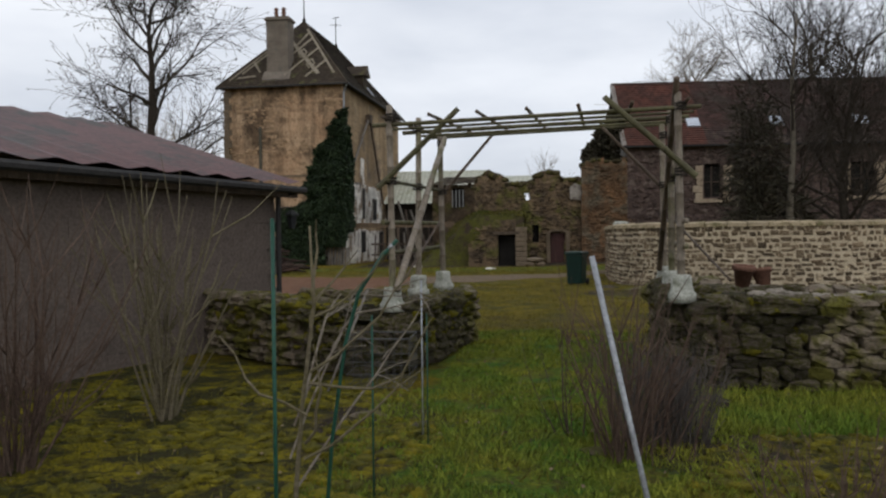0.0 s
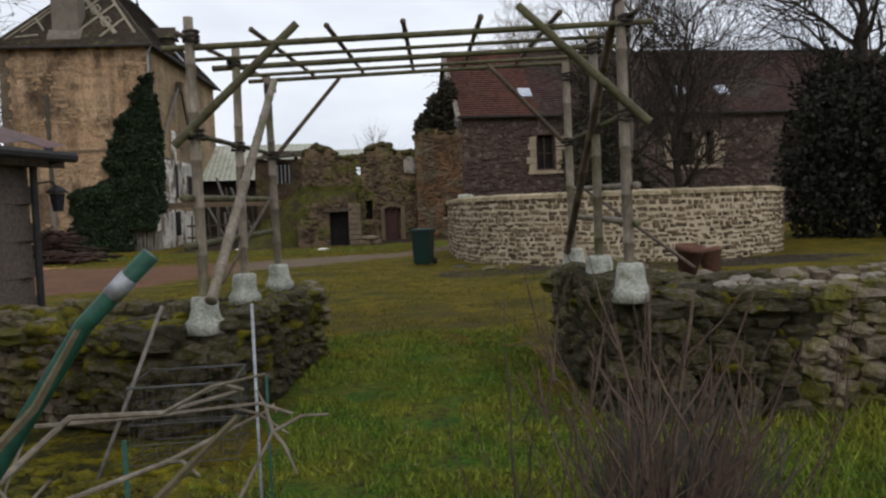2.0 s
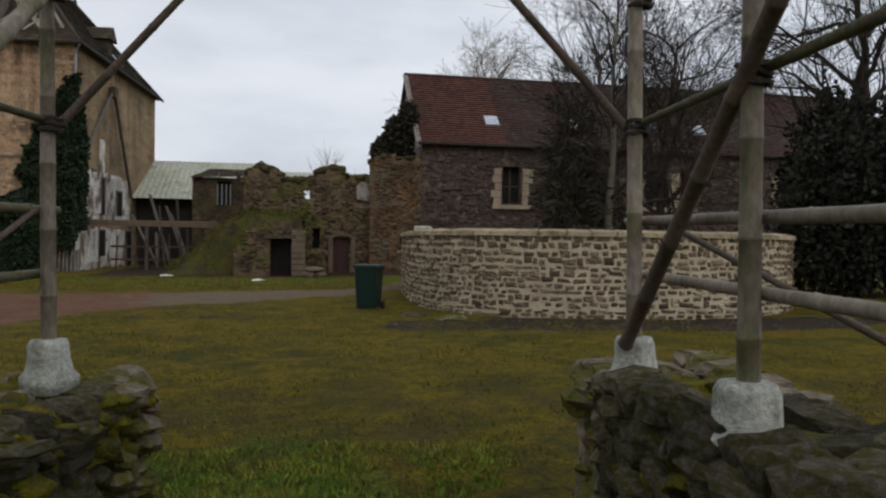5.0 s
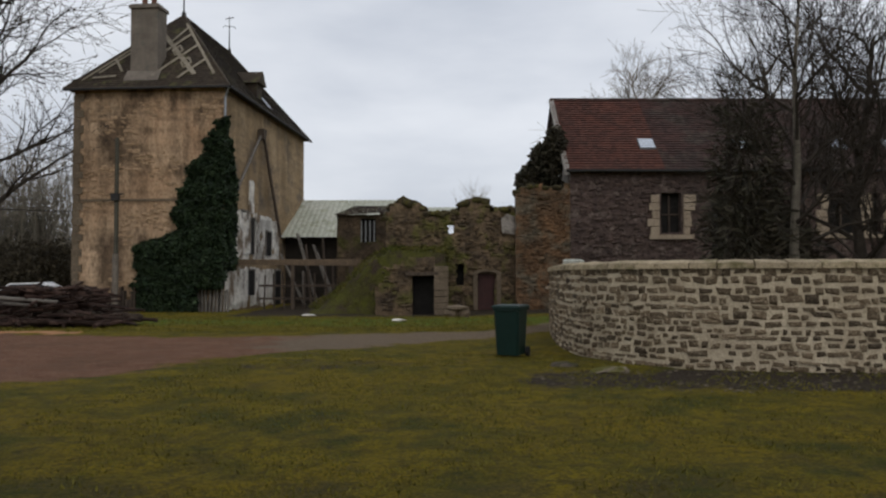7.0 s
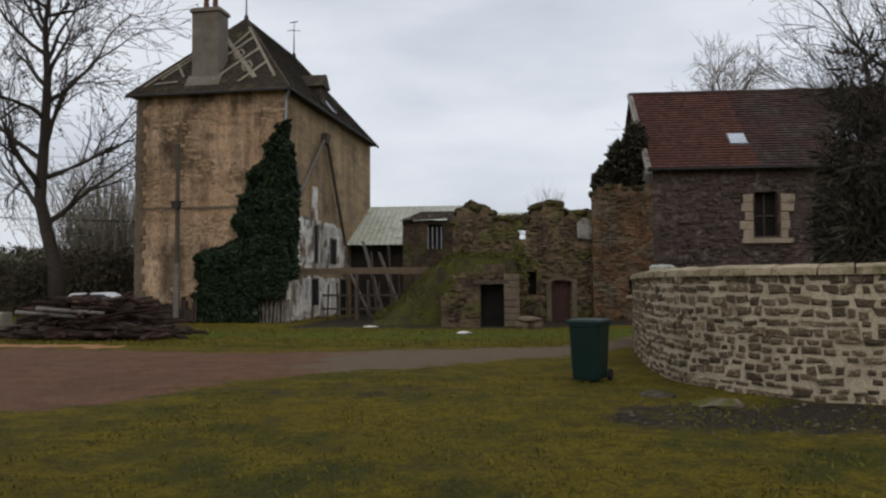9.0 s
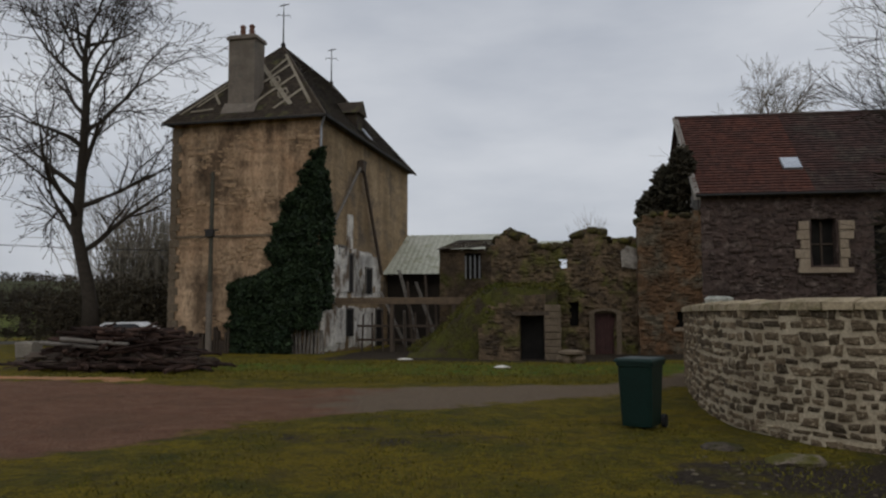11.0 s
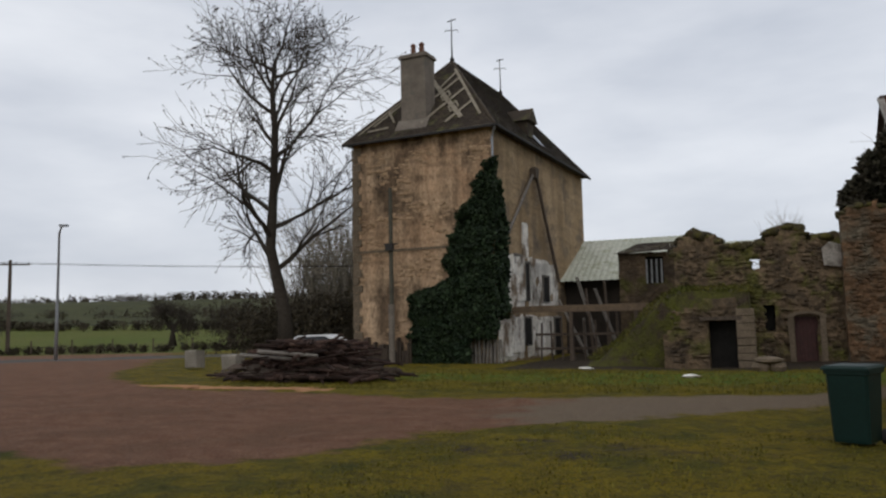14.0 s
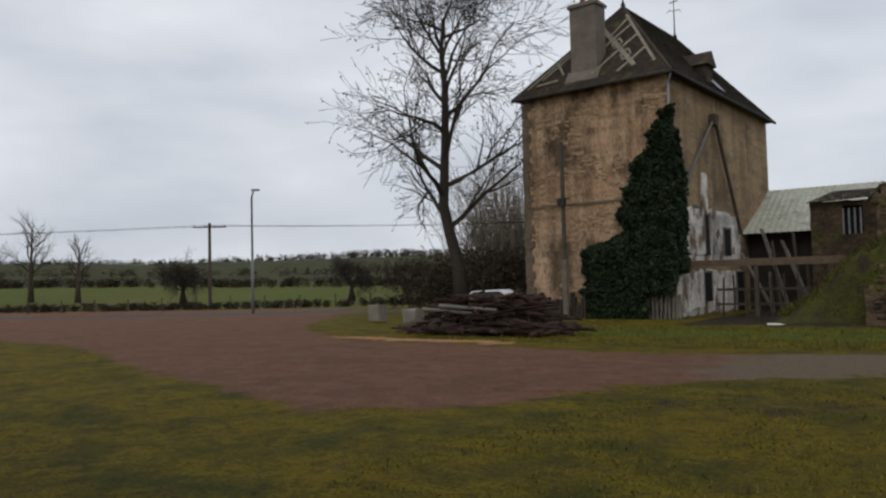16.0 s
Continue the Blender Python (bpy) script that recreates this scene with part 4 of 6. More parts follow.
# vaulted shed in front of the ruin, buried under a grassy bank
shed = thing("vaulted_shed", "low stone shed under turf with a dark open doorway", "shed")
SD = (-0.75, 0.28, -0.4, 1.66)
part("front", ragged_wall(Mesh(), -2.4, 0.35, 42.5, 0.6, [(-2.4, 1.0), (-1.7, 1.9), (-1.1, 2.35), (0.4, 2.6)], 0.17, [SD], 0.05), RUBBLE, shed, "brown rubble front")
tagged(part("rubble", wall_stones(Mesh(), -2.2, 0.2, 42.5, 0.0, 2.0, 120, 6, [SD]), RUBBLE, shed), kind="stuff")
pier = new("pier")
pier.parent = shed
tagged(pier, "grey dressed-stone pier beside the doorway")
for k in range(8):
    part("stone", Mesh().bevel_box(0.3, 42.36, -0.15 + k * 0.28, 0.95, 43.1, 0.11 + k * 0.28, 0.02, None, 0.01), DOORSTONE, pier)
part("lintel", Mesh().box(-1.0, 42.35, 1.66, 0.5, 42.75, 1.8, None, 0.01), DARKWOOD, shed, "dark timber lintel")
# shade of the doorway, painted as a near-black panel
part("interior", Mesh().box(-1.1, 43.08, -0.3, 0.6, 43.14, 2.0), SHADEBLACK, shed, "near-black panel painted as the shade inside the shed")
bank = Mesh()
nx, ny = 44, 22
for j in range(ny + 1):
    for i in range(nx + 1):
        x, y = -5.6 + 6.5 * i / nx, 43.18 + 3.0 * j / ny
        z = 2.75 * smooth_step(-5.4, -1.3, x + 0.15 * (y - 42)) * (1 - 0.12 * smooth_step(0.5, 1.8, x)) + 0.14 * noise.noise((x * 1.6, y * 1.6, 1)) + 0.06 * noise.noise((x * 5, y * 5, 1))
        edge = smooth_step(43.0, 43.6 + 0.4 * smooth_step(-1.5, -4, x), y)
        z = (z + 0.25 * smooth_step(43, 46, y)) * (edge if x < -2.0 else 1.0) - 0.2 * (1 - edge) * (x < -2)
        if j == 0 or i == nx:
            z = -0.2
        bank.v.append((x, y, z))
for j in range(ny):
    for i in range(nx):
        c = j * (nx + 1) + i
        bank.f.append((c, c + 1, c + nx + 2, c + nx + 1))
TURF = mat("bank_turf", (0.082, 0.085, 0.012), (0.055, 0.046, 0.020), 1.2, 1.0, 1.0, 14.0, (0.05, 0.036, 0.024), 1.6, 0.55, depth=0.08)
part("turf", bank, TURF, shed, "mossy turf and earth bank", True)

tuft = Mesh()
random.seed(17)
for _ in range(5200):
    i_ = random.randrange(len(bank.v))
    x, y, z = bank.v[i_]
    if z > 0.05 and noise.noise((x * 1.3, y * 1.3, 7)) > -0.25:
        q = Vector((x + random.gauss(0, 0.1), y + random.gauss(0, 0.08), z - 0.02))
        tuft.leaf(q, (random.gauss(0, 0.5), random.gauss(-0.4, 0.5), 1), random.uniform(0.08, 0.24), 0.22)
tagged(part("bank_grass", tuft, mat("bank_grass_blade", (0.070, 0.080, 0.012), (0.12, 0.10, 0.022), 0.8, 0.9, 0.0, 8.0, island=0.5), shed, "rough grass on the bank"), kind="stuff")
heap = solid("stone_slab", Mesh().rock((1.35, 39.8, 0.28), (0.5, 0.35, 0.12), 9, 5, 0.2).rock((1.1, 39.8, 0.05), (0.35, 0.3, 0.2)).rock((1.6, 39.9, 0.05), (0.35, 0.3, 0.2)), DOORSTONE, "pale stone slab on two rubble blocks", "stone")

# lean-to with a pale metal roof behind the house
barn2 = thing("metal_roofed_barn", "old boarded barn with a pale streaked metal roof", "barn")
zr = Mesh()
for k in range(60):
    xa = -12 + k * 0.17
    h = 0.02 if k % 2 else -0.02
    zr.add([(xa, 56, 4.1 + h), (xa + 0.17, 56, 4.1 - h), (xa + 0.17, 61.5, 7.0 - h), (xa, 61.5, 7.0 + h)], [(0, 1, 2, 3)])
part("roof", zr, ZINC, barn2, "pale streaked corrugated metal")
# boards coloured near-black to paint in the shade of the open barn
part("wall", Mesh().box(-11.8, 57.0, -0.3, -2.2, 57.2, 4.4).box(-2.4, 57, -0.3, -2.2, 63, 5.5), mat("shade_dark_board", (0.022, 0.018, 0.014), (0.034, 0.027, 0.021), 2.0, 0.9, 0.4, 20.0), barn2, "boarded wall painted dark for the shade of the open barn")
zr2 = Mesh()
for k in range(40):
    xa = -3.2 + k * 0.17 - 1.2
    h = 0.02 if k % 2 else -0.02
    zr2.add([(xa, 58, 5.4 + h), (xa + 0.17, 58, 5.4 - h), (xa + 0.17, 63, 6.6 - h), (xa, 63, 6.6 + h)], [(0, 1, 2, 3)])
part("roof", zr2, ZINC, barn2)
PALEWOOD = mat("pale_painted_timber", (0.26, 0.27, 0.27), (0.18, 0.18, 0.18), 3.0, 0.8, 0.2, 30.0)
annex = thing("stone_annex", "small stone annex with a mossy tiled roof and a barred window", "annex")
part("wall", ragged_wall(Mesh(), -5.4, -1.9, 50.6, 0.5, [(-5.4, 5.05), (-1.9, 5.25)], 0.22, [(-4.15, -3.2, 3.5, 4.8)], 0.05), RUBBLE, annex)
an = Mesh()
tiled(an, Vector((-5.5, 50.2, 5.05)), Vector((-1.8, 50.2, 5.2)), Vector((-4.6, 52.4, 5.75)), Vector((-1.8, 52.4, 5.75)), 8, 14)
part("roof", an, ROOF, annex)
# near-black panel paints the shade behind the bars
awin = part("window", Mesh().box(-4.25, 50.9, 3.4, -3.1, 50.94, 4.9), SHADEBLACK, annex, "window painted near-black for the shade behind it")
for k in range(4):
    part("bar", Mesh().box(-4.06 + k * 0.24, 50.65, 3.5, -3.99 + k * 0.24, 50.7, 4.75), PALEWOOD, awin, "pale grey bar")

# long wing with a red tile roof
WANG = 1.5
WING = Matrix.Translation((7.0, 45.3, -0.1)) @ pose(0, 0, 0, 0, 0, WANG)
wing = placed("stone_wing", "long dark rubble farm wing with a red tile roof", "house", WING)
WL, WE, WR, WDP = 30.0, 6.95, 11.55, 9.6
wwin = [(4.4, 5.6, 3.75, 5.75), (6.9, 8.0, 1.0, 5.5), (12.85, 14.45, 3.8, 5.85), (14.95, 15.6, 3.8, 5.85), (21.5, 22.8, 3.75, 5.75)]
part("front_wall", ragged_wall(Mesh(), 0.0, WL, 0.1, 0.6, [(0, 7.0), (WL, 7.0)], 0.25, wwin, 0.05), WINGSTONE, wing, "dark rubble front")
tagged(part("rubble", wall_stones(Mesh(), 0.1, WL - 6, 0.1, 0.0, 6.5, 2400, 9, wwin), WINGSTONE, wing), kind="stuff")
gab = Mesh()
for xx in (0.0, WL):
    gab.add([(xx, 0.15, -0.4), (xx, WDP, -0.4), (xx, WDP, WE), (xx, WDP / 2, WR - 0.1), (xx, 0.15, WE), (xx + 0.5, 0.15, -0.4), (xx + 0.5, WDP, -0.4), (xx + 0.5, WDP, WE), (xx + 0.5, WDP / 2, WR - 0.1), (xx + 0.5, 0.15, WE)],
            [(0, 4, 3, 2, 1), (5, 6, 7, 8, 9), (0, 5, 9, 4), (4, 9, 8, 3), (3, 8, 7, 2), (2, 7, 6, 1)])
gab.box(0, WDP - 0.1, -0.4, WL, WDP + 0.3, WE)
GABLE = mat("grey_gable_render", (0.30, 0.28, 0.25), (0.22, 0.20, 0.18), 0.9, 0.95, 0.4, 15.0, (0.14, 0.13, 0.11), 1.5, 0.6)
part("gable_wall", gab, GABLE, wing, "pale grey rendered gable")
wr1, wr2 = Mesh(), Mesh()
ea, eb, ra, rb = Vector((-0.25, -0.25, WE)), Vector((WL + 0.3, -0.25, WE)), Vector((-0.25, WDP / 2, WR)), Vector((WL + 0.3, WDP / 2, WR))
m1 = 0.16
tiled(wr1, lerp(ea, eb, m1), eb, lerp(ra, rb, m1), rb, 30, 110, 0.05)
tiled(wr2, ea, lerp(ea, eb, m1), ra, lerp(ra, rb, m1), 30, 21, 0.06)
und = Mesh().add([ea, eb, rb, ra, (-0.25, WDP + 0.3, WE), (WL + 0.3, WDP + 0.3, WE)], [(0, 1, 2, 3), (3, 2, 5, 4)])
und.v = [(x, y, z - 0.03) for x, y, z in und.v]
wroof = part("roof", und, REDROOF, wing, "dark red clay-tile roof")
tagged(part("roof_tiles", wr1, REDROOF, wroof), kind="stuff")
tagged(part("new_roof_tiles", wr2, REDROOF2, wroof, "brighter red replaced tiles"), kind="stuff")
part("ridge_tiles", Mesh().tube([ra, rb], 0.12, 6), REDROOF, wroof)
part("gutter", Mesh().tube([ea + Vector((0, -0.06, -0.06)), eb + Vector((0, -0.06, -0.06))], 0.07, 6), IRON, wing)
part("verge", Mesh().add([ea + Vector((-0.1, 0, -0.25)), ea + Vector((0.15, 0, -0.25)), ra + Vector((0.15, 0, -0.1)), ra + Vector((-0.1, 0, -0.1)), ea + Vector((-0.1, 0, 0.03)), ea + Vector((0.15, 0, 0.08)), ra + Vector((0.15, 0, 0.08)), ra + Vector((-0.1, 0, 0.03))], [(4, 5, 6, 7), (0, 4, 7, 3), (0, 1, 5, 4), (1, 2, 6, 5), (3, 7, 6, 2), (0, 3, 2, 1)]), GABLE, wroof)
for (xa, xb, za, zb) in wwin:
    # unlit room painted as a near-black panel behind the hole
    wv = part("window", Mesh().box(xa - 0.1, 0.5, za - 0.1, xb + 0.1, 0.56, zb + 0.1), SHADEBLACK, wing, "window painted near-black for the unlit room behind")
    if za > 3:
        part("window_frame", Mesh().box(xa, 0.42, za, xa + 0.08, 0.48, zb).box(xb - 0.08, 0.42, za, xb, 0.48, zb).box((xa + xb) / 2 - 0.04, 0.42, za, (xa + xb) / 2 + 0.04, 0.48, zb).box(xa, 0.42, (za + zb) / 2, xb, 0.48, (za + zb) / 2 + 0.06), DARKWOOD, wv)
        random.seed(int(xa * 10))
        for k in range(5):
            for s, e in ((xa, -1), (xb, 1)):
                l = random.uniform(0.3, 0.65)
                part("jamb_stone", Mesh().bevel_box(min(s, s + e * l), -0.03, za + k * 0.4, max(s, s + e * l), 0.3, za + k * 0.4 + 0.38, 0.02, None, 0.01), PALESTONE, wv)
        part("sill", Mesh().box(xa - 0.5, -0.06, za - 0.22, xb + 0.5, 0.3, za, None, 0.01), PALESTONE, wv, "pale stone sill")
wu = (ra - ea).normalized()
wnr = Vector((0, -wu.z, wu.y))
for sx in (3.75, 8.7, 13.6, 16.4):
    p = ea + Vector((sx + 0.25, 0, 0)) + wu * 1.75
    q = [p, p + Vector((0.8, 0, 0)), p + Vector((0.8, 0, 0)) + wu * 0.9, p + wu * 0.9]
    sk = part("skylight", Mesh().add([v + wnr * 0.12 for v in q] + [v for v in q], [(0, 1, 2, 3), (0, 4, 5, 1), (1, 5, 6, 2), (2, 6, 7, 3), (3, 7, 4, 0)]), STEEL, wroof, "small roof window reflecting the sky")
    g = [lerp(v, (q[0] + q[2]) / 2, 0.1) + wnr * 0.13 for v in q]
    part("pane", Mesh().add(g, [(0, 1, 2, 3)]), LAMPGLASS, sk)

# garden barn of grey block
BX, BY = -3.75, 12.4
gb = placed("block_barn", "low grey block barn with a red corrugated roof", "barn", Matrix.Translation((-3.12, 10.1, 0)) @ pose(0, 0, 0, 0, 0, -19) @ Matrix.Translation((-BX, -BY, 0)))
bw = Mesh().box(BX - 6.98, -8, -0.2, BX - 0.04, BY - 0.04, 2.42)
BARNWALL = part("wall", bw, BLOCK, gb, "grey concrete-block wall")
cr = Mesh()
for k in range(150):
    ya = -8.5 + k * 0.155
    h0, h1 = 0.025 * math.cos(k * math.pi / 2), 0.025 * math.cos((k + 1) * math.pi / 2)
    if ya > BY + 0.2:
        break
    cr.add([(BX + 0.3, ya, 2.42 + h0), (BX + 0.3, ya + 0.155, 2.42 + h1), (BX - 3.8, ya + 0.155, 3.66 + h1), (BX - 3.8, ya, 3.66 + h0), (BX - 7.4, ya + 0.155, 2.6 + h1), (BX - 7.4, ya, 2.6 + h0)], [(0, 1, 2, 3), (3, 2, 4, 5)])
br = part("roof", cr, BARNROOF, gb, "faded red corrugated fibre sheets", True)
part("fascia", Mesh().box(BX + 0.12, -8.4, 2.2, BX + 0.2, BY + 0.25, 2.38), DARKWOOD, gb)
part("gable", Mesh().add([(BX - 0.02, BY - 0.1, 2.5), (BX - 3.8, BY - 0.1, 3.6), (BX - 7.0, BY - 0.1, 2.5), (BX - 0.02, BY, 2.5), (BX - 3.8, BY, 3.6), (BX - 7.0, BY, 2.5)], [(0, 2, 1), (3, 4, 5), (0, 1, 4, 3), (1, 2, 5, 4)]), BLOCK, gb)
part("gutter", Mesh().tube([(BX + 0.33, -8.4, 2.34), (BX + 0.33, BY + 0.25, 2.31)], 0.06, 8), IRON, gb)
part("downpipe", Mesh().tube([(BX + 0.33, BY + 0.15, 2.3), (BX + 0.08, BY - 0.1, 2.2), (BX + 0.08, BY - 0.1, 0.1)], 0.04, 8), IRON, gb)

lan = part("wall_lantern", Mesh().tube([(BX - 0.05, BY, 2.02), (BX + 0.03, BY + 0.22, 2.06), (BX + 0.03, BY + 0.32, 2.0)], 0.012, 6), IRON, gb, "black iron wall lantern")
part("cap", Mesh().lathe(BX + 0.03, BY + 0.32, [(0.13, 1.93), (0.12, 1.95), (0.03, 2.01)], 6), IRON, lan)
part("cage", Mesh().lathe(BX + 0.03, BY + 0.32, [(0.055, 1.72), (0.09, 1.92)], 6), CARGLASS, lan, "dull lantern glass")

# ---- vegetation ----
def branch(m, p, d, length, r, level, spread, out, sides, droop=0.0, keep=1.0, wob=0.22, fine=0.004):
    """Grows one limb and its children into m; out collects twig ends."""
    n = 4 if level > 0 else 3
    pts, rad = [p.copy()], [r]
    q, dd = p.copy(), d.copy()
    for k in range(n):
        dd = (dd + Vector((random.gauss(0, wob), random.gauss(0, wob), random.gauss(0, wob) + 0.06 - droop)) * 0.55).normalized()
        q = q + dd * length / n
        pts.append(q.copy())
        rad.append(max(fine, r * (1 - 0.55 * (k + 1) / n)))
    m.tube(pts, rad, sides[min(level, len(sides) - 1)], False)
    if level == 0:
        out.append((q, dd))
        return
    kids = random.choice((3, 4, 4, 5))
    for k in range(kids):
        if random.random() > keep:
            continue
        t = 0.35 + 0.65 * (k + random.random() * 0.6) / kids
        i = min(n - 1, int(t * n))
        base = lerp(pts[i], pts[i + 1], t * n - i)
        axis_ = Vector((random.gauss(0, 1), random.gauss(0, 1), random.gauss(0, 1) * 0.5)).cross(dd).normalized()
        nd = (dd + axis_ * spread * random.uniform(0.6, 1.3)).normalized()
        branch(m, base, nd, length * random.uniform(0.55, 0.8), rad[i] * random.uniform(0.45, 0.65), level - 1, spread, out, sides, droop * 1.5, keep, wob, fine)
    branch(m, q, dd, length * 0.7, rad[-1] * 0.9, level - 1, spread, out, sides, droop * 1.5, keep, wob, fine)


def bare_tree(name, label, trunk_pts, trunk_r, limbs, limb_len, levels, material, seed, spread=0.75, buds=0, twig_mat=None, droop=0.0, up=0.6, first=0.4, group="", wob=0.22, fine=0.004):
    random.seed(seed)
    t = thing(name, label, "tree", trunk_pts[0], group)
    o = Vector(trunk_pts[0])
    tm, cm, out = Mesh(), Mesh(), []
    pts = [Vector(p) - o for p in trunk_pts]
    n = len(pts)
    rad = [trunk_r * (1 - 0.8 * i / (n - 1)) for i in range(n)]
    rad[0] *= 1.35
    tm.tube(pts, rad, 9)
    for k in range(limbs):
        s = first + (1 - first) * (k + random.random() * 0.5) / limbs
        i = min(n - 2, int(s * (n - 1)))
        p = lerp(pts[i], pts[i + 1], s * (n - 1) - i)
        a = k * 2.399 + random.uniform(-0.4, 0.4)
        d = Vector((math.cos(a), math.sin(a), up + random.uniform(-0.1, 0.5) + s * 0.5)).normalized()
        branch(cm, p, d, limb_len * (1.15 - 0.55 * s) * random.uniform(0.8, 1.15), trunk_r * 0.42 * (1.15 - 0.6 * s), levels, spread, out, (3, 3, 4, 5, 6), droop, 1.0, wob, fine)
    part("trunk", tm, material, t, "", True)
    part("crown", cm, twig_mat or material, t)
    if buds:
        lm = Mesh()
        for q, d in out:
            for _ in range(buds):
                lm.leaf(q - d * random.random() * 0.5, (random.gauss(0, 1), random.gauss(0, 1), random.gauss(0, 1) - 0.5), random.uniform(0.06, 0.14), 0.7)
        tagged(part("seed_litter", lm, material, t, "dark hanging seed clusters"), kind="stuff")
    return t


bare_tree("bare_tree", "tall leafless tree with a leaning trunk and hanging seeds", [(-22.2, 46, -0.2), (-22.4, 46, 2.6), (-23.3, 46, 6.0), (-23.1, 46, 9.2), (-23.0, 46, 12.5), (-23.2, 46, 14.8), (-23.0, 46, 16.6)], 0.40, 19, 4.1, 3, BARK, 21, 0.85, 3, None, 0.03, 0.38, 0.27, "", 0.3, 0.012)
bare_tree("bare_tree", "young leafless tree with a pale trunk behind the court wall", [(11.3, 30, 0), (11.2, 30, 2.5), (11.35, 30.0, 5), (11.3, 30, 7.5), (11.5, 30, 10.2)], 0.17, 17, 2.7, 3, BARKPALE, 22, 0.8, 0, BARK, 0.0, 0.5, 0.22, "", 0.3, 0.006)
bare_tree("bare_tree", "leafless tree with dense dark branches behind the court wall", [(13.6, 31, 0), (13.7, 31, 2.0), (13.5, 31, 4), (13.9, 31, 6.5), (14.2, 31, 9)], 0.22, 22, 2.9, 3, BARK, 23, 0.9, 0, None, 0.0, 0.4, 0.16, "", 0.34, 0.008)
bare_tree("bare_tree", "leafless tree with dense dark branches beyond the court wall", [(21, 30, 0), (21.3, 30, 3.0), (21, 30, 6), (21.5, 30.5, 9), (21.2, 31, 12)], 0.35, 18, 4.0, 3, BARK, 24, 0.9, 0, None, 0.02, 0.4, 0.2, "", 0.34, 0.008)
bare_tree("bare_tree", "leafless tree standing tall behind the red-roofed wing", [(24, 64, 0), (24, 64, 6), (24.5, 64, 11), (24.2, 64, 17)], 0.4, 14, 5.0, 3, FARWOOD, 25, 0.8, 0, None, 0.0, 0.5, 0.4)
bare_tree("bare_tree", "pale leafless willow behind the red-roofed wing", [(15.5, 66, 0), (15.5, 66, 6), (15.4, 66, 11), (15.6, 66, 15)], 0.4, 15, 4.6, 3, FARPALE, 26, 0.95, 0, None, 0.05, 0.5, 0.4, "", 0.32, 0.012)
bare_tree("bare_tree", "small pale leafless tree beyond the ruin", [(3.0, 75, 0), (3.0, 75, 4), (3.2, 75, 8)], 0.2, 9, 2.4, 2, FARPALE, 27, 0.7, 0, None, 0.0, 0.9, 0.4)


def leafy(name, label, category, clumps, n, size, material, seed, stem=None, wide=0.75):
    """An evergreen mass: many small leaves round a few lobes, with gaps and an uneven outline."""
    random.seed(seed)
    t = thing(name, label, category)
    lm = Mesh()
    tot = sum(rx * ry * rz for _, (rx, ry, rz) in clumps)
    for c, r in clumps:
        for _ in range(int(n * r[0] * r[1] * r[2] / tot)):
            d = Vector((random.gauss(0, 1), random.gauss(0, 1), random.gauss(0, 1))).normalized()
            k = random.random() ** 0.35 * (1 + 0.3 * noise.noise(d * 2.5 + Vector(c)))
            p = Vector((c[0] + d.x * r[0] * k, c[1] + d.y * r[1] * k, max(0.0, c[2] + d.z * r[2] * k)))
            lm.leaf(p, d + Vector((random.gauss(0, 0.7), random.gauss(0, 0.7), random.gauss(0, 0.7) - 0.2)), size * random.uniform(0.6, 1.4), wide)
    tagged(part("foliage", lm, material, t), kind="stuff")
    if stem:
        part("trunk", Mesh().tube(*stem), BARK, t)
    return t


HEDGE = mat("deep_evergreen", (0.013, 0.015, 0.009), (0.026, 0.025, 0.016), 1.0, 0.85, 0.0, 10.0, island=0.5)
leafy("yew_tree", "dark evergreen tree behind the court wall", "tree", [((10.3, 31, 2.6), (1.3, 1.5, 2.0)), ((10.2, 31, 4.8), (1.0, 1.2, 2.0)), ((10.1, 31, 6.8), (0.6, 0.6, 1.5)), ((11.3, 31.5, 2.2), (1.3, 1.2, 1.5))], 6000, 0.42, YEW, 31, ([(9.7, 31, -0.1), (9.7, 31, 7)], [0.2, 0.05], 6), 0.14)
leafy("evergreen_hedge", "tall dark evergreen hedge beyond the court wall", "hedge", [((18.4, 27.8, 2.6), (1.9, 2.2, 3.2)), ((21.0, 26.0, 2.6), (2.4, 2.4, 3.2)), ((23, 24, 2.4), (2.6, 2.4, 3.4)), ((20.5, 29, 4.6), (2.0, 2.0, 2.4)), ((19.6, 29.5, 3.8), (1.8, 1.8, 3.4))], 40000, 0.2, HEDGE, 33, ([(20, 27, -0.1), (20, 27, 4)], [0.25, 0.08], 6))
leafy("ruin_top_ivy", "dark ivy bush crowning the ruin's corner", "ivy", [((5.5, 46.4, 6.3), (1.1, 0.6, 0.9)), ((5.9, 46.4, 7.4), (0.75, 0.6, 1.0)), ((6.4, 46.4, 8.3), (0.45, 0.5, 0.9)), ((5.0, 46.4, 6.9), (0.3, 0.3, 0.4))], 6000, 0.22, YEW, 34, ([(6.0, 46.4, 5.5), (6.2, 46.4, 8)], [0.15, 0.05], 6))

# ivy on the corner of the house
random.seed(41)
ivy = thing("ivy", "dense dark ivy climbing the corner of the house", "ivy", kind="")
im = Mesh()


def ivy_left(z):
    pts = ((0.0, -4.9), (3.2, -4.95), (4.1, -3.0), (6.25, -2.6), (7.3, -2.05), (9.1, -0.95), (9.9, -0.3))
    for (za, xa), (zb, xb) in zip(pts, pts[1:]):
        if z <= zb:
            return xa + (xb - xa) * (z - za) / (zb - za)
    return -0.3


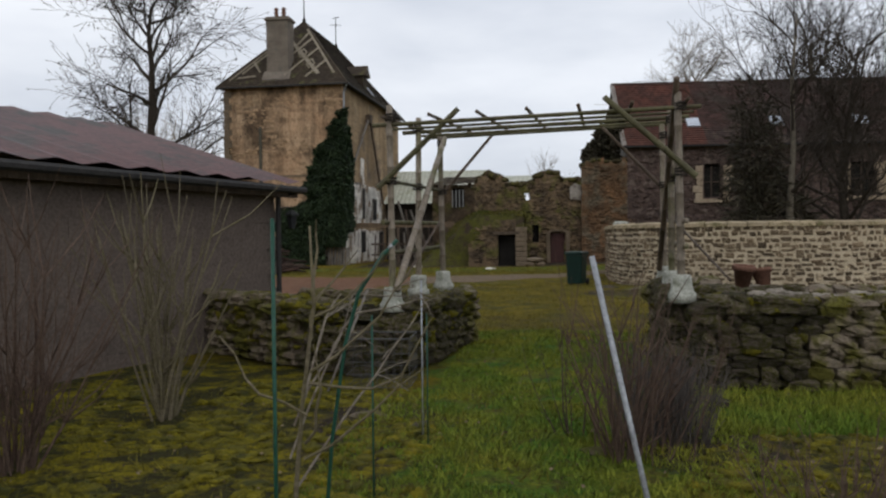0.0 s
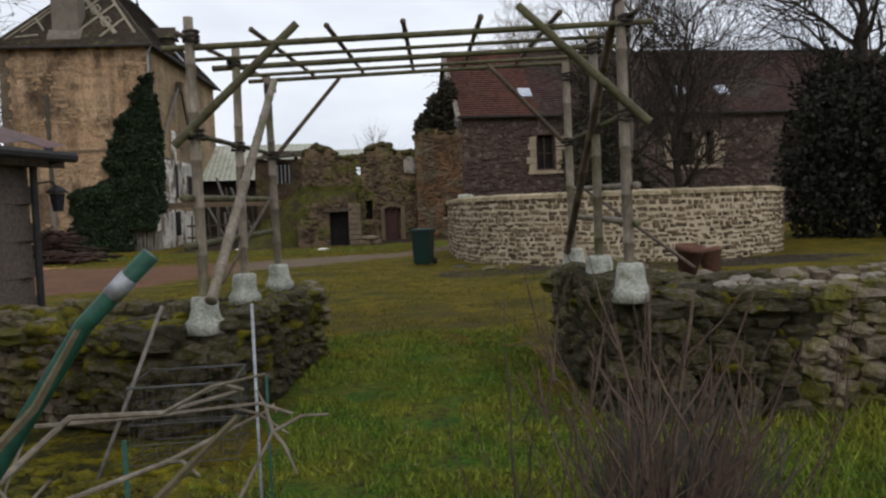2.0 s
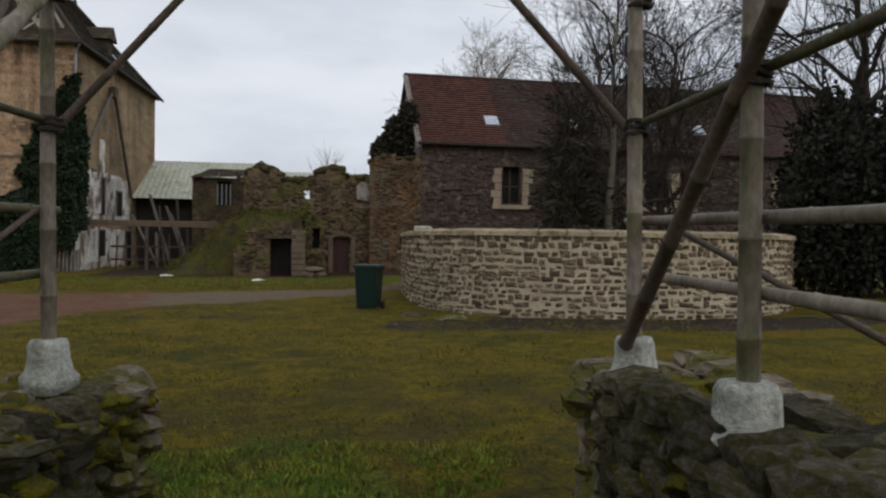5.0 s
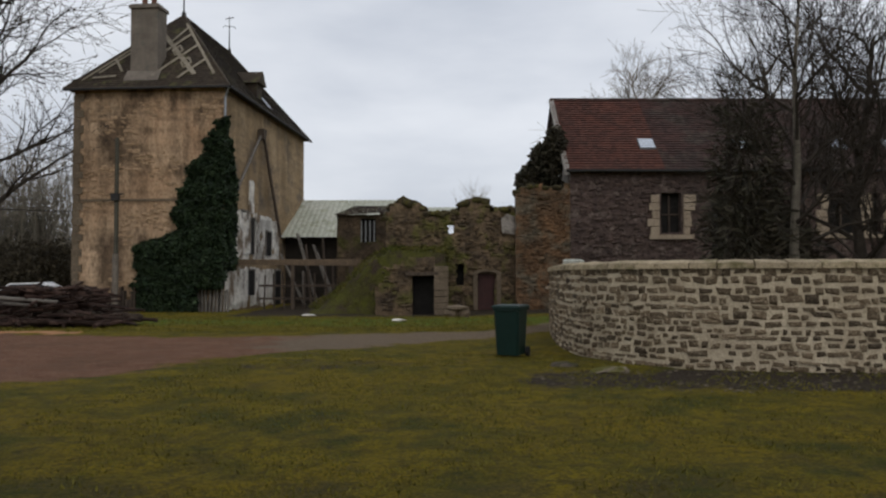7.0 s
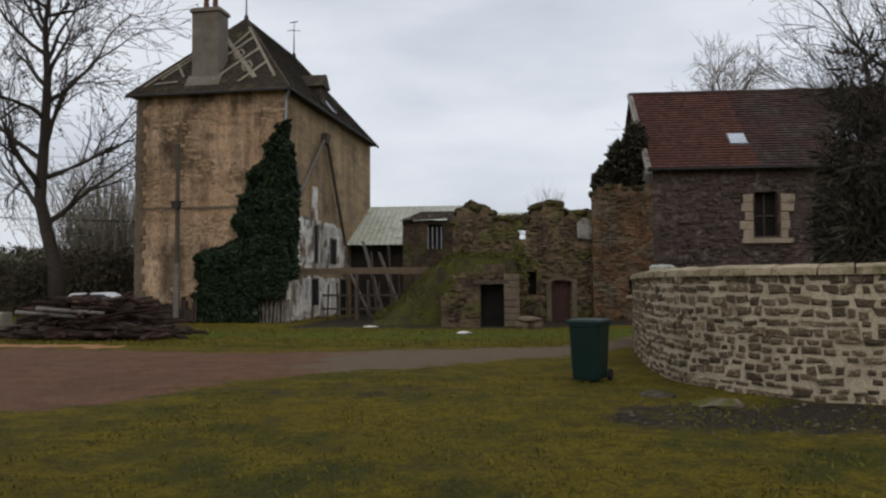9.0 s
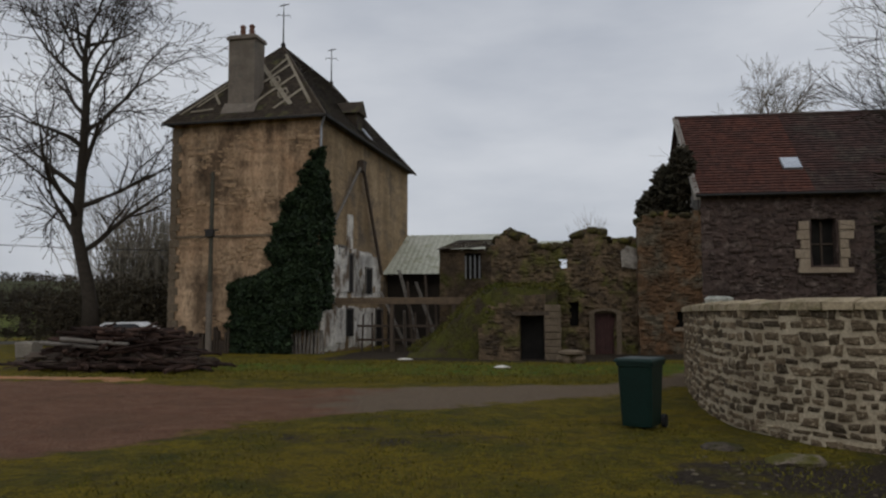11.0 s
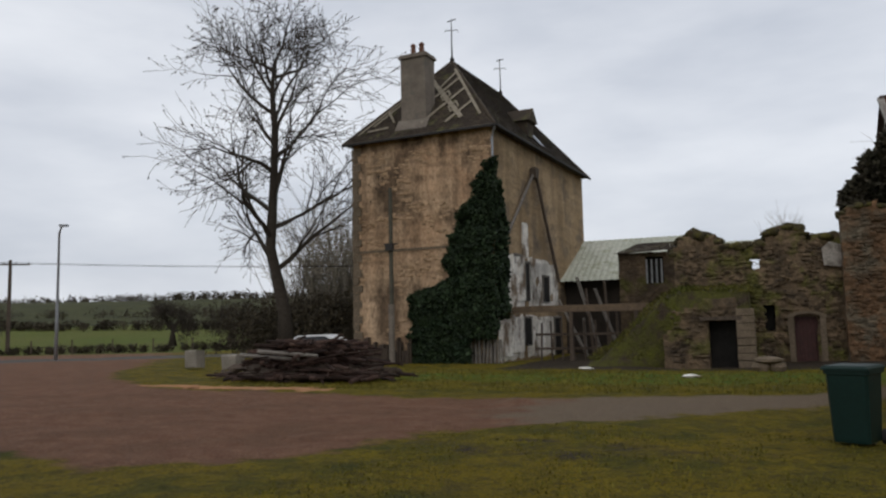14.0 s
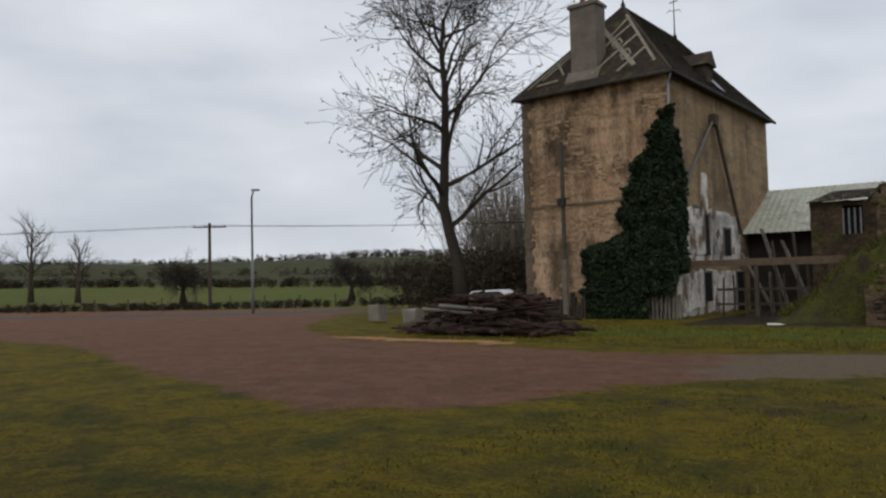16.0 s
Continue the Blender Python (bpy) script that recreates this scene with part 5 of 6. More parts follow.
cnt = 0
while cnt < 36000:
    z = random.uniform(0.0, 9.9)
    x = random.uniform(-5.6, 0.3)
    left = ivy_left(z) + 0.6 * noise.noise((z * 1.3, 3, 1)) + 0.3 * noise.noise((z * 4.1, 5, 1))
    right = (-0.05 + 0.25 * noise.noise((z * 1.2, 7, 1))) if z > 1.2 else -1.5
    if left < x < right:
        thick = (0.25 + 0.55 * smooth_step(left, left + 1.2, x) * smooth_step(9.9, 5, z) + 0.25 * noise.noise((x * 1.1, z * 1.1, 6)))
        y = 0.4 - max(0.05, thick) * random.random() ** 0.4
        p = HOUSE @ Vector((x, y, z))
        im.leaf(p, (random.gauss(0, 0.6), random.gauss(-0.6, 0.5), random.gauss(-0.6, 0.5)), random.uniform(0.09, 0.19), 0.9)
        cnt += 1
for _ in range(2600):
    z = random.uniform(2.2, 8.8)
    y = 0.4 + random.random() * (1.0 + 0.5 * noise.noise((z, 2, 2))) * smooth_step(9.2, 6, z)
    p = HOUSE @ Vector((x1 + random.uniform(0.0, 0.35), y, z))
    im.leaf(p, (random.gauss(0.5, 0.5), random.gauss(0, 0.6), random.gauss(-0.6, 0.5)), random.uniform(0.16, 0.28), 0.9)
tagged(part("foliage", im, IVY, ivy), kind="stuff")
isx = Mesh()
for k in range(7):
    x = -3.6 + k * 0.5
    isx.tube([HOUSE @ Vector((x, 0.2, 0)), HOUSE @ Vector((x + 0.3, 0.32, 1.6)), HOUSE @ Vector((x * 0.7, 0.34, 3.5))], [0.09, 0.07, 0.04], 5)
part("stems", isx, BARK, ivy)


# ---- pergola ----
def bamboo(m, p, q, r, nodes=0.34):
    """A pole with swollen nodes."""
    p, q = Vector(p), Vector(q)
    n = max(2, int((q - p).length / nodes))
    pts, rad = [], []
    for k in range(n):
        for s, f in ((0.0, 1.0), (0.02, 1.14), (0.045, 1.0), (0.5, 0.96)):
            pts.append(lerp(p, q, min(1, (k + s) / n)))
            rad.append(r * f * (1 - 0.12 * k / n))
    pts.append(q)
    rad.append(r * 0.88)
    return m.tube(pts, rad, 9)


perg = thing("pergola", "bamboo pergola lashed with twine over the garden gap", "pergola")
PH = 3.02
random.seed(51)


def lash(p):
    p = Vector(p)
    m = Mesh()
    for k in range(3):
        c = p + Vector((0, 0, (k - 1) * 0.03))
        ring_ = [c + Vector((math.cos(a) * 0.055, math.sin(a) * 0.055, random.uniform(-0.008, 0.008))) for a in [i * math.pi / 5 for i in range(11)]]
        m.tube(ring_, 0.012, 4)
    part("lashing", m, TWINE, perg)


def post(i, row):
    return Vector((*row[i], 0))


for row, tops_ in ((POST_L, (3.06, 3.08, 3.03)), (POST_R, (3.0, 3.0, 2.98))):
    for i in range(3):
        p = post(i, row)
        part("post", bamboo(Mesh(), p + Vector((0, 0, 0.95)), p + Vector((random.uniform(-0.03, 0.03), 0.0, tops_[i])), 0.041), BAMBOO, perg, "weathered grey bamboo post", True)
        lash(p + Vector((0, 0, 2.2)))
        lash(p + Vector((0, 0, tops_[i] - 0.14)))
for s, z, r in ((0.0, 2.84, 0.025), (0.28, 2.88, 0.017), (0.5, 2.90, 0.027), (0.76, 2.93, 0.018), (1.0, 2.97, 0.022)):
    a, b = lerp(post(0, POST_L), post(2, POST_L), s), lerp(post(0, POST_R), post(2, POST_R), s)
    d = (b - a).normalized()
    part("rail", bamboo(Mesh(), a - d * 0.22 + Vector((0, 0, z)), b + d * 0.2 + Vector((0, 0, z + 0.01)), r), BAMBOOGREEN, perg, "long bamboo rail", True)
for k in range(7):
    s = -0.02 + k * 0.172
    a, b = lerp(post(0, POST_L), post(0, POST_R), s), lerp(post(2, POST_L), post(2, POST_R), s)
    part("rung", bamboo(Mesh(), a + Vector((0, -0.2, 2.90)), b + Vector((0, 0.12, 3.02)), 0.019), BAMBOODARK, perg, "thin brown bamboo cross pole", True)
for a, b, r, mt in (
    ((-0.95, 7.0, 2.12), (-0.02, 6.92, 2.98), 0.034, BAMBOOGREEN), ((2.42, 6.36, 2.14), (1.52, 6.45, 2.98), 0.034, BAMBOOGREEN),
    ((-0.42, 9.3, 2.2), (0.28, 9.25, 3.0), 0.024, BAMBOODARK), ((2.45, 8.6, 2.2), (1.7, 8.65, 3.0), 0.024, BAMBOODARK),
    ((-0.72, 6.85, 0.98), (-0.4, 9.2, 2.95), 0.043, BAMBOO), ((2.42, 8.5, 1.12), (2.22, 6.3, 3.12), 0.036, BAMBOODARK),
    ((-0.87, 6.85, 1.73), (-0.5, 9.55, 1.76), 0.029, BAMBOOGREEN), ((-0.87, 6.85, 1.38), (-0.5, 9.5, 1.42), 0.029, BAMBOOGREEN),
    ((2.31, 6.33, 1.70), (2.6, 8.9, 1.74), 0.027, BAMBOO), ((2.31, 6.33, 1.445), (2.6, 8.8, 1.46), 0.027, BAMBOO),
    ((-0.82, 6.95, 2.2), (-0.46, 9.35, 2.22), 0.022, BAMBOOGREEN), ((2.3, 6.4, 2.22), (2.52, 8.65, 2.22), 0.022, BAMBOOGREEN),
    ((2.62, 8.6, 1.75), (2.75, 6.4, 1.1), 0.016, BAMBOODARK), ((-0.5, 9.2, 1.75), (-0.75, 7.6, 1.05), 0.016, BAMBOODARK)):
    part("brace", bamboo(Mesh(), a, b, r), mt, perg, "", True)
for row, zb in ((POST_L, (0.76, 0.84, 0.84)), (POST_R, (0.915, 0.915, 0.915))):
    for i in range(3):
        x, y = row[i]
        zt = zb[i] + 0.235
        s_ = 0.82
        solid("cast_footing", Mesh().lathe(x, y, [(0.165 * s_, zb[i] - 0.04), (0.168 * s_, zb[i] + 0.045), (0.140 * s_, zb[i] + 0.075), (0.128 * s_, zb[i] + 0.14), (0.122 * s_, zt - 0.03), (0.105 * s_, zt), (0.05 * s_, zt + 0.005)], 22, 0.2), POTWHITE, "bucket-shaped whitened concrete footing on the wall", "footing", "pergola footings", smooth=True)

# ---- wheelie bin ----
BIN = Matrix.Translation((2.38, 22.98, 0.0)) @ pose(0, 0, 0, 0, 0, -22)
wb = placed("wheelie_bin", "dark green plastic wheelie bin on the grass by the court wall", "bin", BIN)
bm_ = Mesh()
prof = [(0.222, 0.26, 0.05), (0.230, 0.27, 0.10), (0.26, 0.33, 0.93), (0.282, 0.35, 0.94), (0.282, 0.35, 0.99)]
for a, b, z in prof:
    k = len(bm_.v)
    for sx, sy in ((-1, -1), (1, -1), (1, 1), (-1, 1)):
        for ox, oy in (((-1, 0.85), (-0.85, 1)) if sx * sy > 0 else ((-0.85, 1), (-1, 0.85))):
            bm_.v.append((sx * a * abs(ox), sy * b * abs(oy), z))
for i in range(len(prof) - 1):
    for q in range(8):
        bm_.f.append((i * 8 + q, i * 8 + (q + 1) % 8, (i + 1) * 8 + (q + 1) % 8, (i + 1) * 8 + q))
bm_.f.append(tuple(range(8))[::-1])
part("body", bm_, BINGREEN, wb)
part("lid", Mesh().bevel_box(-0.292, 0.0, -0.37, 0.292, 0.06, 0.37, 0.03, pose(0, 0, 1.05, -90, 0, 0)), BINGREEN, wb, "flat green lid")
part("handle", Mesh().tube([(-0.26, 0.42, 0.96), (0.26, 0.42, 0.96)], 0.018, 8).box(-0.25, 0.33, 0.94, -0.22, 0.43, 0.98).box(0.22, 0.33, 0.94, 0.25, 0.43, 0.98), BINGREEN, wb)
for sx in (-0.27, 0.27):
    wh = Mesh()
    for k in range(2):
        wh.v += [(sx + (0.03 if k else -0.03), 0.27 + math.cos(a) * 0.1, 0.1 + math.sin(a) * 0.1) for a in [i * math.pi / 8 for i in range(16)]]
    wh.f = [(i, (i + 1) % 16, 16 + (i + 1) % 16, 16 + i) for i in range(16)] + [tuple(range(16))[::-1], tuple(range(16, 32))]
    part("wheel", wh, RUBBER, wb, "black rubber wheel")

# ---- poles and lamps ----
up_ = thing("utility_pole", "grey steel pole with a junction box in front of the house", "pole", (0, 0, 0))
pp = [HOUSE @ Vector((-5.45, -0.7, z)) for z in (-0.1, 2.9, 2.9, 8.7)]
part("shaft", Mesh().tube([pp[0], pp[3]], [0.12, 0.1], 10), POLEGREY, up_)
part("guard", Mesh().tube([pp[0] + Vector((0, -0.03, 0)), pp[1] + Vector((0, -0.03, 0))], 0.15, 10), CONCRETE, up_, "pale sheathing round the foot")
c5 = HOUSE @ Vector((-5.45, -0.7, 5.75))
part("junction_box", Mesh().box(c5.x - 0.2, c5.y - 0.25, c5.z - 0.2, c5.x + 0.2, c5.y - 0.05, c5.z + 0.15).box(c5.x - 0.35, c5.y - 0.05, c5.z + 0.1, c5.x + 0.35, c5.y + 0.05, c5.z + 0.16), IRON, up_)
sl = thing("street_lamp", "tall slim grey street lamp by the lane", "street lamp", (0, 0, 0))
part("column", Mesh().tube([(-39.9, 46.7, 0), (-39.9, 46.7, 3), (-39.9, 46.7, 8.0), (-39.5, 46.5, 8.35), (-39.1, 46.2, 8.4)], [0.12, 0.1, 0.07, 0.05, 0.05], 8), STEEL, sl, "", True)
part("head", Mesh().box(-39.2, 46.05, 8.3, -38.6, 46.3, 8.45, None, 0.02), STEEL, sl)
tp = thing("telegraph_pole", "dark timber telegraph pole with a crossarm beyond the lane", "pole", (0, 0, 0))
part("shaft", Mesh().tube([(-62, 60.5, -0.3), (-62, 60.5, 8.4)], [0.2, 0.14], 8), DARKWOOD, tp)
part("crossarm", Mesh().tube([(-63.3, 59.5, 8.0), (-60.7, 61.5, 8.0)], 0.07, 6), DARKWOOD, tp)
for k in range(4):
    q = lerp((-63.2, 59.6, 8.05), (-60.8, 61.4, 8.05), k / 3)
    part("insulator", Mesh().lathe(q.x, q.y, [(0.05, q.z), (0.08, q.z + 0.12), (0.03, q.z + 0.2)], 6), STEEL, tp)
wire = thing("overhead_wire", "thin sagging overhead wires", "wire", (0, 0, 0))
for o in (0, 1):
    part("wire", Mesh().tube([lerp((-150, 20, 9.5 + o * 0.05), (-62 - o, 60.5 + o, 8.2), t) - Vector((0, 0, 2 * t * (1 - t))) for t in [i / 8 for i in range(9)]], 0.02, 3), IRON, wire)
    part("wire", Mesh().tube([lerp((-62 - o, 60.5 + o, 8.2), (-20, 95, 8.6), t) - Vector((0, 0, 2 * t * (1 - t))) for t in [i / 8 for i in range(9)]], 0.02, 3), IRON, wire)

# ---- log pile, car, blocks ----
random.seed(61)
pile = thing("log_pile", "heap of dark felled branches and logs on the verge", "log pile", (0, 0, 0))
for k in range(430):
    lv = random.random()
    h = 1.2 * (1 - abs(random.gauss(0, 0.45))) if lv > 0.3 else 0.15
    h = max(0.08, min(1.2, h))
    sp = 1 - h / 1.6
    c = Vector((-12.4 + max(-2, min(2, random.gauss(0, 1))) * 1.6 * sp, 33.0 + max(-1.5, min(1.5, random.gauss(0, 1))) * 0.9 * sp, h))
    l = random.uniform(0.8, 2.6)
    a = random.gauss(0.1, 0.6)
    d = Vector((math.cos(a), math.sin(a), random.gauss(0, 0.13))) * l
    r = random.uniform(0.018, 0.075)
    p0, p1 = c - d / 2, c + d / 2
    p0.z, p1.z = max(r * 0.7, p0.z), max(r * 0.7, p1.z)
    mid_ = (p0 + p1) / 2 + Vector((0, random.gauss(0, 0.05), random.gauss(0, 0.04)))
    part("log", Mesh().tube([p0, mid_, p1], [r, r * 0.95, r * 0.8], 7), BRANCHLOG, pile)
for k in range(2):
    c = Vector((-13.4 + k * 0.7, 31.9 + random.uniform(-0.2, 0.2), 0.5 + random.uniform(0, 0.5)))
    part("pale_log", Mesh().tube([c - Vector((1.0, 0.1, -0.05)), c + Vector((1.1, 0.1, -0.1))], [0.07, 0.05], 7), GREYWOOD, pile, "barkless pale log")
dark = Mesh()
for k in range(240):
    dark.rock((-12.5 + random.gauss(0, 1.1), 33.1 + random.gauss(0, 0.4), random.uniform(0.05, 0.5)), (0.3, 0.2, 0.12), 7, 4, 0.8)
tagged(part("brushwood", dark, DARKWOOD, pile), kind="stuff")
for (x, y, w, h) in ((-23.6, 39.7, 0.7, 0.75), (-20.6, 38.6, 0.8, 0.6), (-19.0, 39.6, 0.5, 0.9)):
    solid("stone_block", Mesh().bevel_box(x, y, -0.05, x + w, y + 0.6, h, 0.05, None, 0.03), GREYSTONE, "weathered grey stone block on the verge", "stone", "stone blocks on the verge")
saw = Mesh()
for k in range(260):
    t = random.random()
    x = -16.0 + 6 * t
    saw.rock((x + random.gauss(0, 0.3), 29.9 - 0.25 * t + random.gauss(0, 0.2), ground_z(x, 29.8) + 0.0), (random.uniform(0.08, 0.3), random.uniform(0.06, 0.16), 0.018), 7, 4, 0.5)
solid("sawdust", saw, SAWDUST, "scattered orange sawdust at the edge of the track", "sawdust", kind="stuff")

car = thing("parked_car", "white car parked behind the log pile", "car", (0, 0, 0))
CM = Matrix.Translation((-19.3, 44.0, -0.1)) @ pose(0, 0, 0, 0, 0, 12)
side_prof = [(-2.05, 0.3), (-2.1, 0.75), (-1.2, 0.95), (-0.55, 1.42), (0.9, 1.46), (1.75, 1.0), (2.05, 0.85), (2.1, 0.3)]
cb_ = Mesh()
for w in (-0.85, 0.85):
    cb_.v += [tuple(CM @ Vector((x, w * (0.86 if z > 1.2 else 1.0), z))) for x, z in side_prof]
cb_.f = [tuple(range(8)), tuple(range(8, 16))[::-1]] + [(i, (i + 1) % 8, 8 + (i + 1) % 8, 8 + i)[::-1] for i in range(8)]
body_ = part("body", cb_, CARWHITE, car)
for w in (-0.80, 0.80):
    part("window", Mesh().add([CM @ Vector((x, w * 1.09 * (0.93 if z > 1.2 else 1.0), z)) for x, z in ((-1.0, 1.0), (-0.5, 1.36), (0.85, 1.38), (1.5, 1.03))], [(0, 1, 2, 3)]), CARGLASS, car, "dark side window")
part("windscreen", Mesh().add([CM @ Vector((x, w, z)) for x, w, z in ((-1.17, -0.78, 0.98), (-1.17, 0.78, 0.98), (-0.62, 0.7, 1.4), (-0.62, -0.7, 1.4))], [(0, 1, 2, 3)]), CARGLASS, car)
for x in (-1.35, 1.35):
    for w in (-0.86, 0.86):
        wl_ = Mesh()
        for k in (-0.08, 0.08):
            wl_.v += [tuple(CM @ Vector((x + math.cos(a) * 0.31, w + k, 0.31 + math.sin(a) * 0.31))) for a in [i * math.pi / 8 for i in range(16)]]
        wl_.f = [(i, (i + 1) % 16, 16 + (i + 1) % 16, 16 + i) for i in range(16)] + [tuple(range(16)), tuple(range(16, 32))[::-1]]
        part("wheel", wl_, RUBBER, car)

# ---- far trees, hedges and fields ----
def far_bush(name, label, spots_, n, h, w, material, seed, kind="stuff", cat="hedge"):
    """A band of winter scrub made of many bare shoots."""
    random.seed(seed)
    m = Mesh()
    for _ in range(n):
        k = random.randrange(len(spots_) - 1)
        p = lerp((*spots_[k], 0), (*spots_[k + 1], 0), random.random()) + Vector((random.gauss(0, w), random.gauss(0, w), 0))
        p.z = ground_z(p.x, p.y) - 0.1
        hh = h * random.uniform(0.45, 1.1) * (0.8 + 0.4 * noise.noise((p.x * 0.15, p.y * 0.15, 3)))
        d = Vector((random.gauss(0, 0.25), random.gauss(0, 0.25), 1))
        e = p + d * hh
        r = 0.0035 * h + 0.012
        m.tube([p, lerp(p, e, 0.5) + Vector((random.gauss(0, 0.1), random.gauss(0, 0.1), 0)) * h * 0.4, e], [r, r * 0.7, r * 0.25], 3, False)
        for _ in range(4):
            q = lerp(p, e, random.uniform(0.25, 0.95))
            f = q + Vector((random.gauss(0, 1), random.gauss(0, 1), random.gauss(0.5, 0.6))).normalized() * hh * random.uniform(0.15, 0.35)
            m.tube([q, f], [r * 0.6, r * 0.2], 3, False)
    return solid(name, m, material, label, cat, kind=kind)


def far_mass(name, label, spots_, n, h, w, size, seed, sink=0.0):
    """A wood or hedge far off: clumps of fine twigs with an uneven top."""
    random.seed(seed)
    m = Mesh()
    for _ in range(n):
        k = random.randrange(len(spots_) - 1)
        c = lerp((*spots_[k], 0), (*spots_[k + 1], 0), random.random()) + Vector((random.gauss(0, w), random.gauss(0, w), 0))
        z0_ = ground_z(c.x, c.y) - sink
        hh = h * random.uniform(0.5, 1.15)
        for _ in range(64):
            d = Vector((random.gauss(0, 0.36), random.gauss(0, 0.36), 0)) * hh * 0.6
            zz = (hh + sink) * random.random() ** 0.7
            m.leaf((c.x + d.x, c.y + d.y, z0_ + zz * 0.9), (random.gauss(0, 1), random.gauss(0, 1), random.gauss(0.2, 0.8)), size * 0.5 * random.uniform(0.6, 1.5), 0.3)
    return solid(name, m, FARBUSH, label, "hedge", kind="stuff")


far_mass("scrub_thicket", "dark leafless thicket beside the house", [(-34, 60), (-28, 55), (-23, 54), (-20, 53)], 520, 4.1, 1.6, 0.55, 71)
far_bush("thicket_shoots", "bare shoots rising from the thicket", [(-33, 60), (-27, 56), (-20.5, 54)], 260, 3.6, 1.3, FARBUSH, 78)
far_mass("lane_hedge", "low brown winter hedge along the field", [(-110, 30), (-75, 48), (-52, 62), (-34, 78)], 420, 0.75, 0.5, 0.5, 72)
far_mass("field_hedge", "brown hedge dividing the fields", [(-160, 60), (-120, 85), (-80, 105), (-45, 120)], 330, 1.5, 1.0, 0.9, 73)
far_mass("hill_wood", "leafless wood on the far slope", [(-250, 90), (-200, 140), (-150, 175), (-95, 190), (-45, 200)], 260, 2.6, 7.0, 1.3, 74, 2.5)
far_mass("hill_wood", "leafless wood along the hilltop", [(-420, 180), (-330, 260), (-230, 330), (-120, 380)], 760, 4.0, 16.0, 2.4, 75, 6.0)
far_bush("poplar_row", "pale leafless poplars behind the house", [(-50, 112), (-56, 110), (-62, 108)], 420, 21.0, 1.3, FARPALE, 76, cat="trees")
far_bush("poplar_row", "pale leafless poplars beyond the barn roof", [(-13, 150), (-7, 150), (-3, 152)], 160, 15.0, 1.0, FARPALE, 77, cat="trees")
for k, (x, y, h) in enumerate(((-55.7, 74.5, 4.2), (-67, 61, 4.6), (-51, 78, 3.8))):
    bare_tree("pollard_tree", "low leafless pollard tree by the field", [(x, y, 0.1), (x, y, h * 0.35), (x + 0.1, y, h * 0.55)], 0.36, 13, 2.3, 3, BARK, 81 + k, 0.95, 0, None, 0.02, 0.3, 0.5, "pollard trees", 0.34, 0.014)
for k, (x, y, h) in enumerate(((-92, 58, 12), (-97, 55, 10), (-87, 61, 9))):
    bare_tree("far_tree", "leafless field tree beyond the lane", [(x, y, 0.5), (x, y, h * 0.4), (x + 0.3, y, h * 0.8)], 0.3, 11, h * 0.26, 2, FARWOOD, 91 + k, 0.7, 0, None, 0.0, 0.8, 0.3, "far field trees")
fence = thing("field_fence", "thin timber post-and-wire fence along the field", "fence", (0, 0, 0))
FL = [(-100, 33), (-72, 47), (-50, 60), (-38, 72)]
for p in walk_line(FL, 3.2):
    part("post", Mesh().tube([p + Vector((0, 0, -0.1)), p + Vector((0, 0, 1.1))], 0.06, 5), DARKWOOD, fence)

# ---- garden plants and stakes ----
def stems(name, label, x, y, n, h, spread, r, material, seed, kids=3, lean=0.0, cat="shrub", base=0.12):
    random.seed(seed)
    t = thing(name, label, cat, (x, y, 0))
    m = Mesh()
    for k in range(n):
        a = random.uniform(0, 6.283)
        p = Vector((math.cos(a), math.sin(a), 0)) * base * random.random() + Vector((0, 0, -0.03))
        d = Vector((math.cos(a) * spread * random.random() + lean, math.sin(a) * spread * random.random(), 1)).normalized()
        hh = h * random.uniform(0.6, 1.05)
        pts = [p]
        for s in range(5):
            d = (d + Vector((random.gauss(0, 0.09), random.gauss(0, 0.09), 0.03))).normalized()
            pts.append(pts[-1] + d * hh / 5)
        rr = r * random.uniform(0.6, 1.2)
        m.tube(pts, [rr * (1 - 0.15 * i) for i in range(6)], 5, False)
        for _ in range(kids):
            i = random.randrange(1, 5)
            q = pts[i]
            dd = (d + Vector((random.gauss(0, 0.6), random.gauss(0, 0.6), 0.2))).normalized()
            l = hh * random.uniform(0.15, 0.4)
            e1 = q + dd * l * 0.5
            e2 = e1 + (dd + Vector((0, 0, 0.35))).normalized() * l * 0.5
            m.tube([q, e1, e2], [rr * 0.55, rr * 0.42, rr * 0.2], 4, False)
        if n <= 60:
            part("stem", m, material, t)
            m = Mesh()
    if n > 60:
        tagged(part("growth", m, material, t), kind="stuff")
    return t


stems("bare_shrub", "tall leafless multi-stemmed shrub on the mossy bed", -2.47, 4.84, 22, 2.1, 0.30, 0.017, TWIGMOSS, 101, 5)
stems("bare_shrub", "dense leafless grey shrub beside the block barn", -2.75, 3.3, 34, 1.9, 0.5, 0.011, TWIGRED, 102, 6)
stems("bare_shrub", "dense leafless shrub beside the block barn", -2.3, 1.5, 24, 1.6, 0.55, 0.010, TWIGRED, 107, 5)
stems("reddish_shrub", "leafless reddish-stemmed shrub beside the grass path", 1.33, 3.75, 24, 1.3, 0.6, 0.009, TWIGRED, 103, 4)
stems("tall_canes", "few tall bare canes beside the grass path", 1.02, 4.4, 7, 1.2, 0.35, 0.008, DARKWOOD, 104, 1, -0.15)
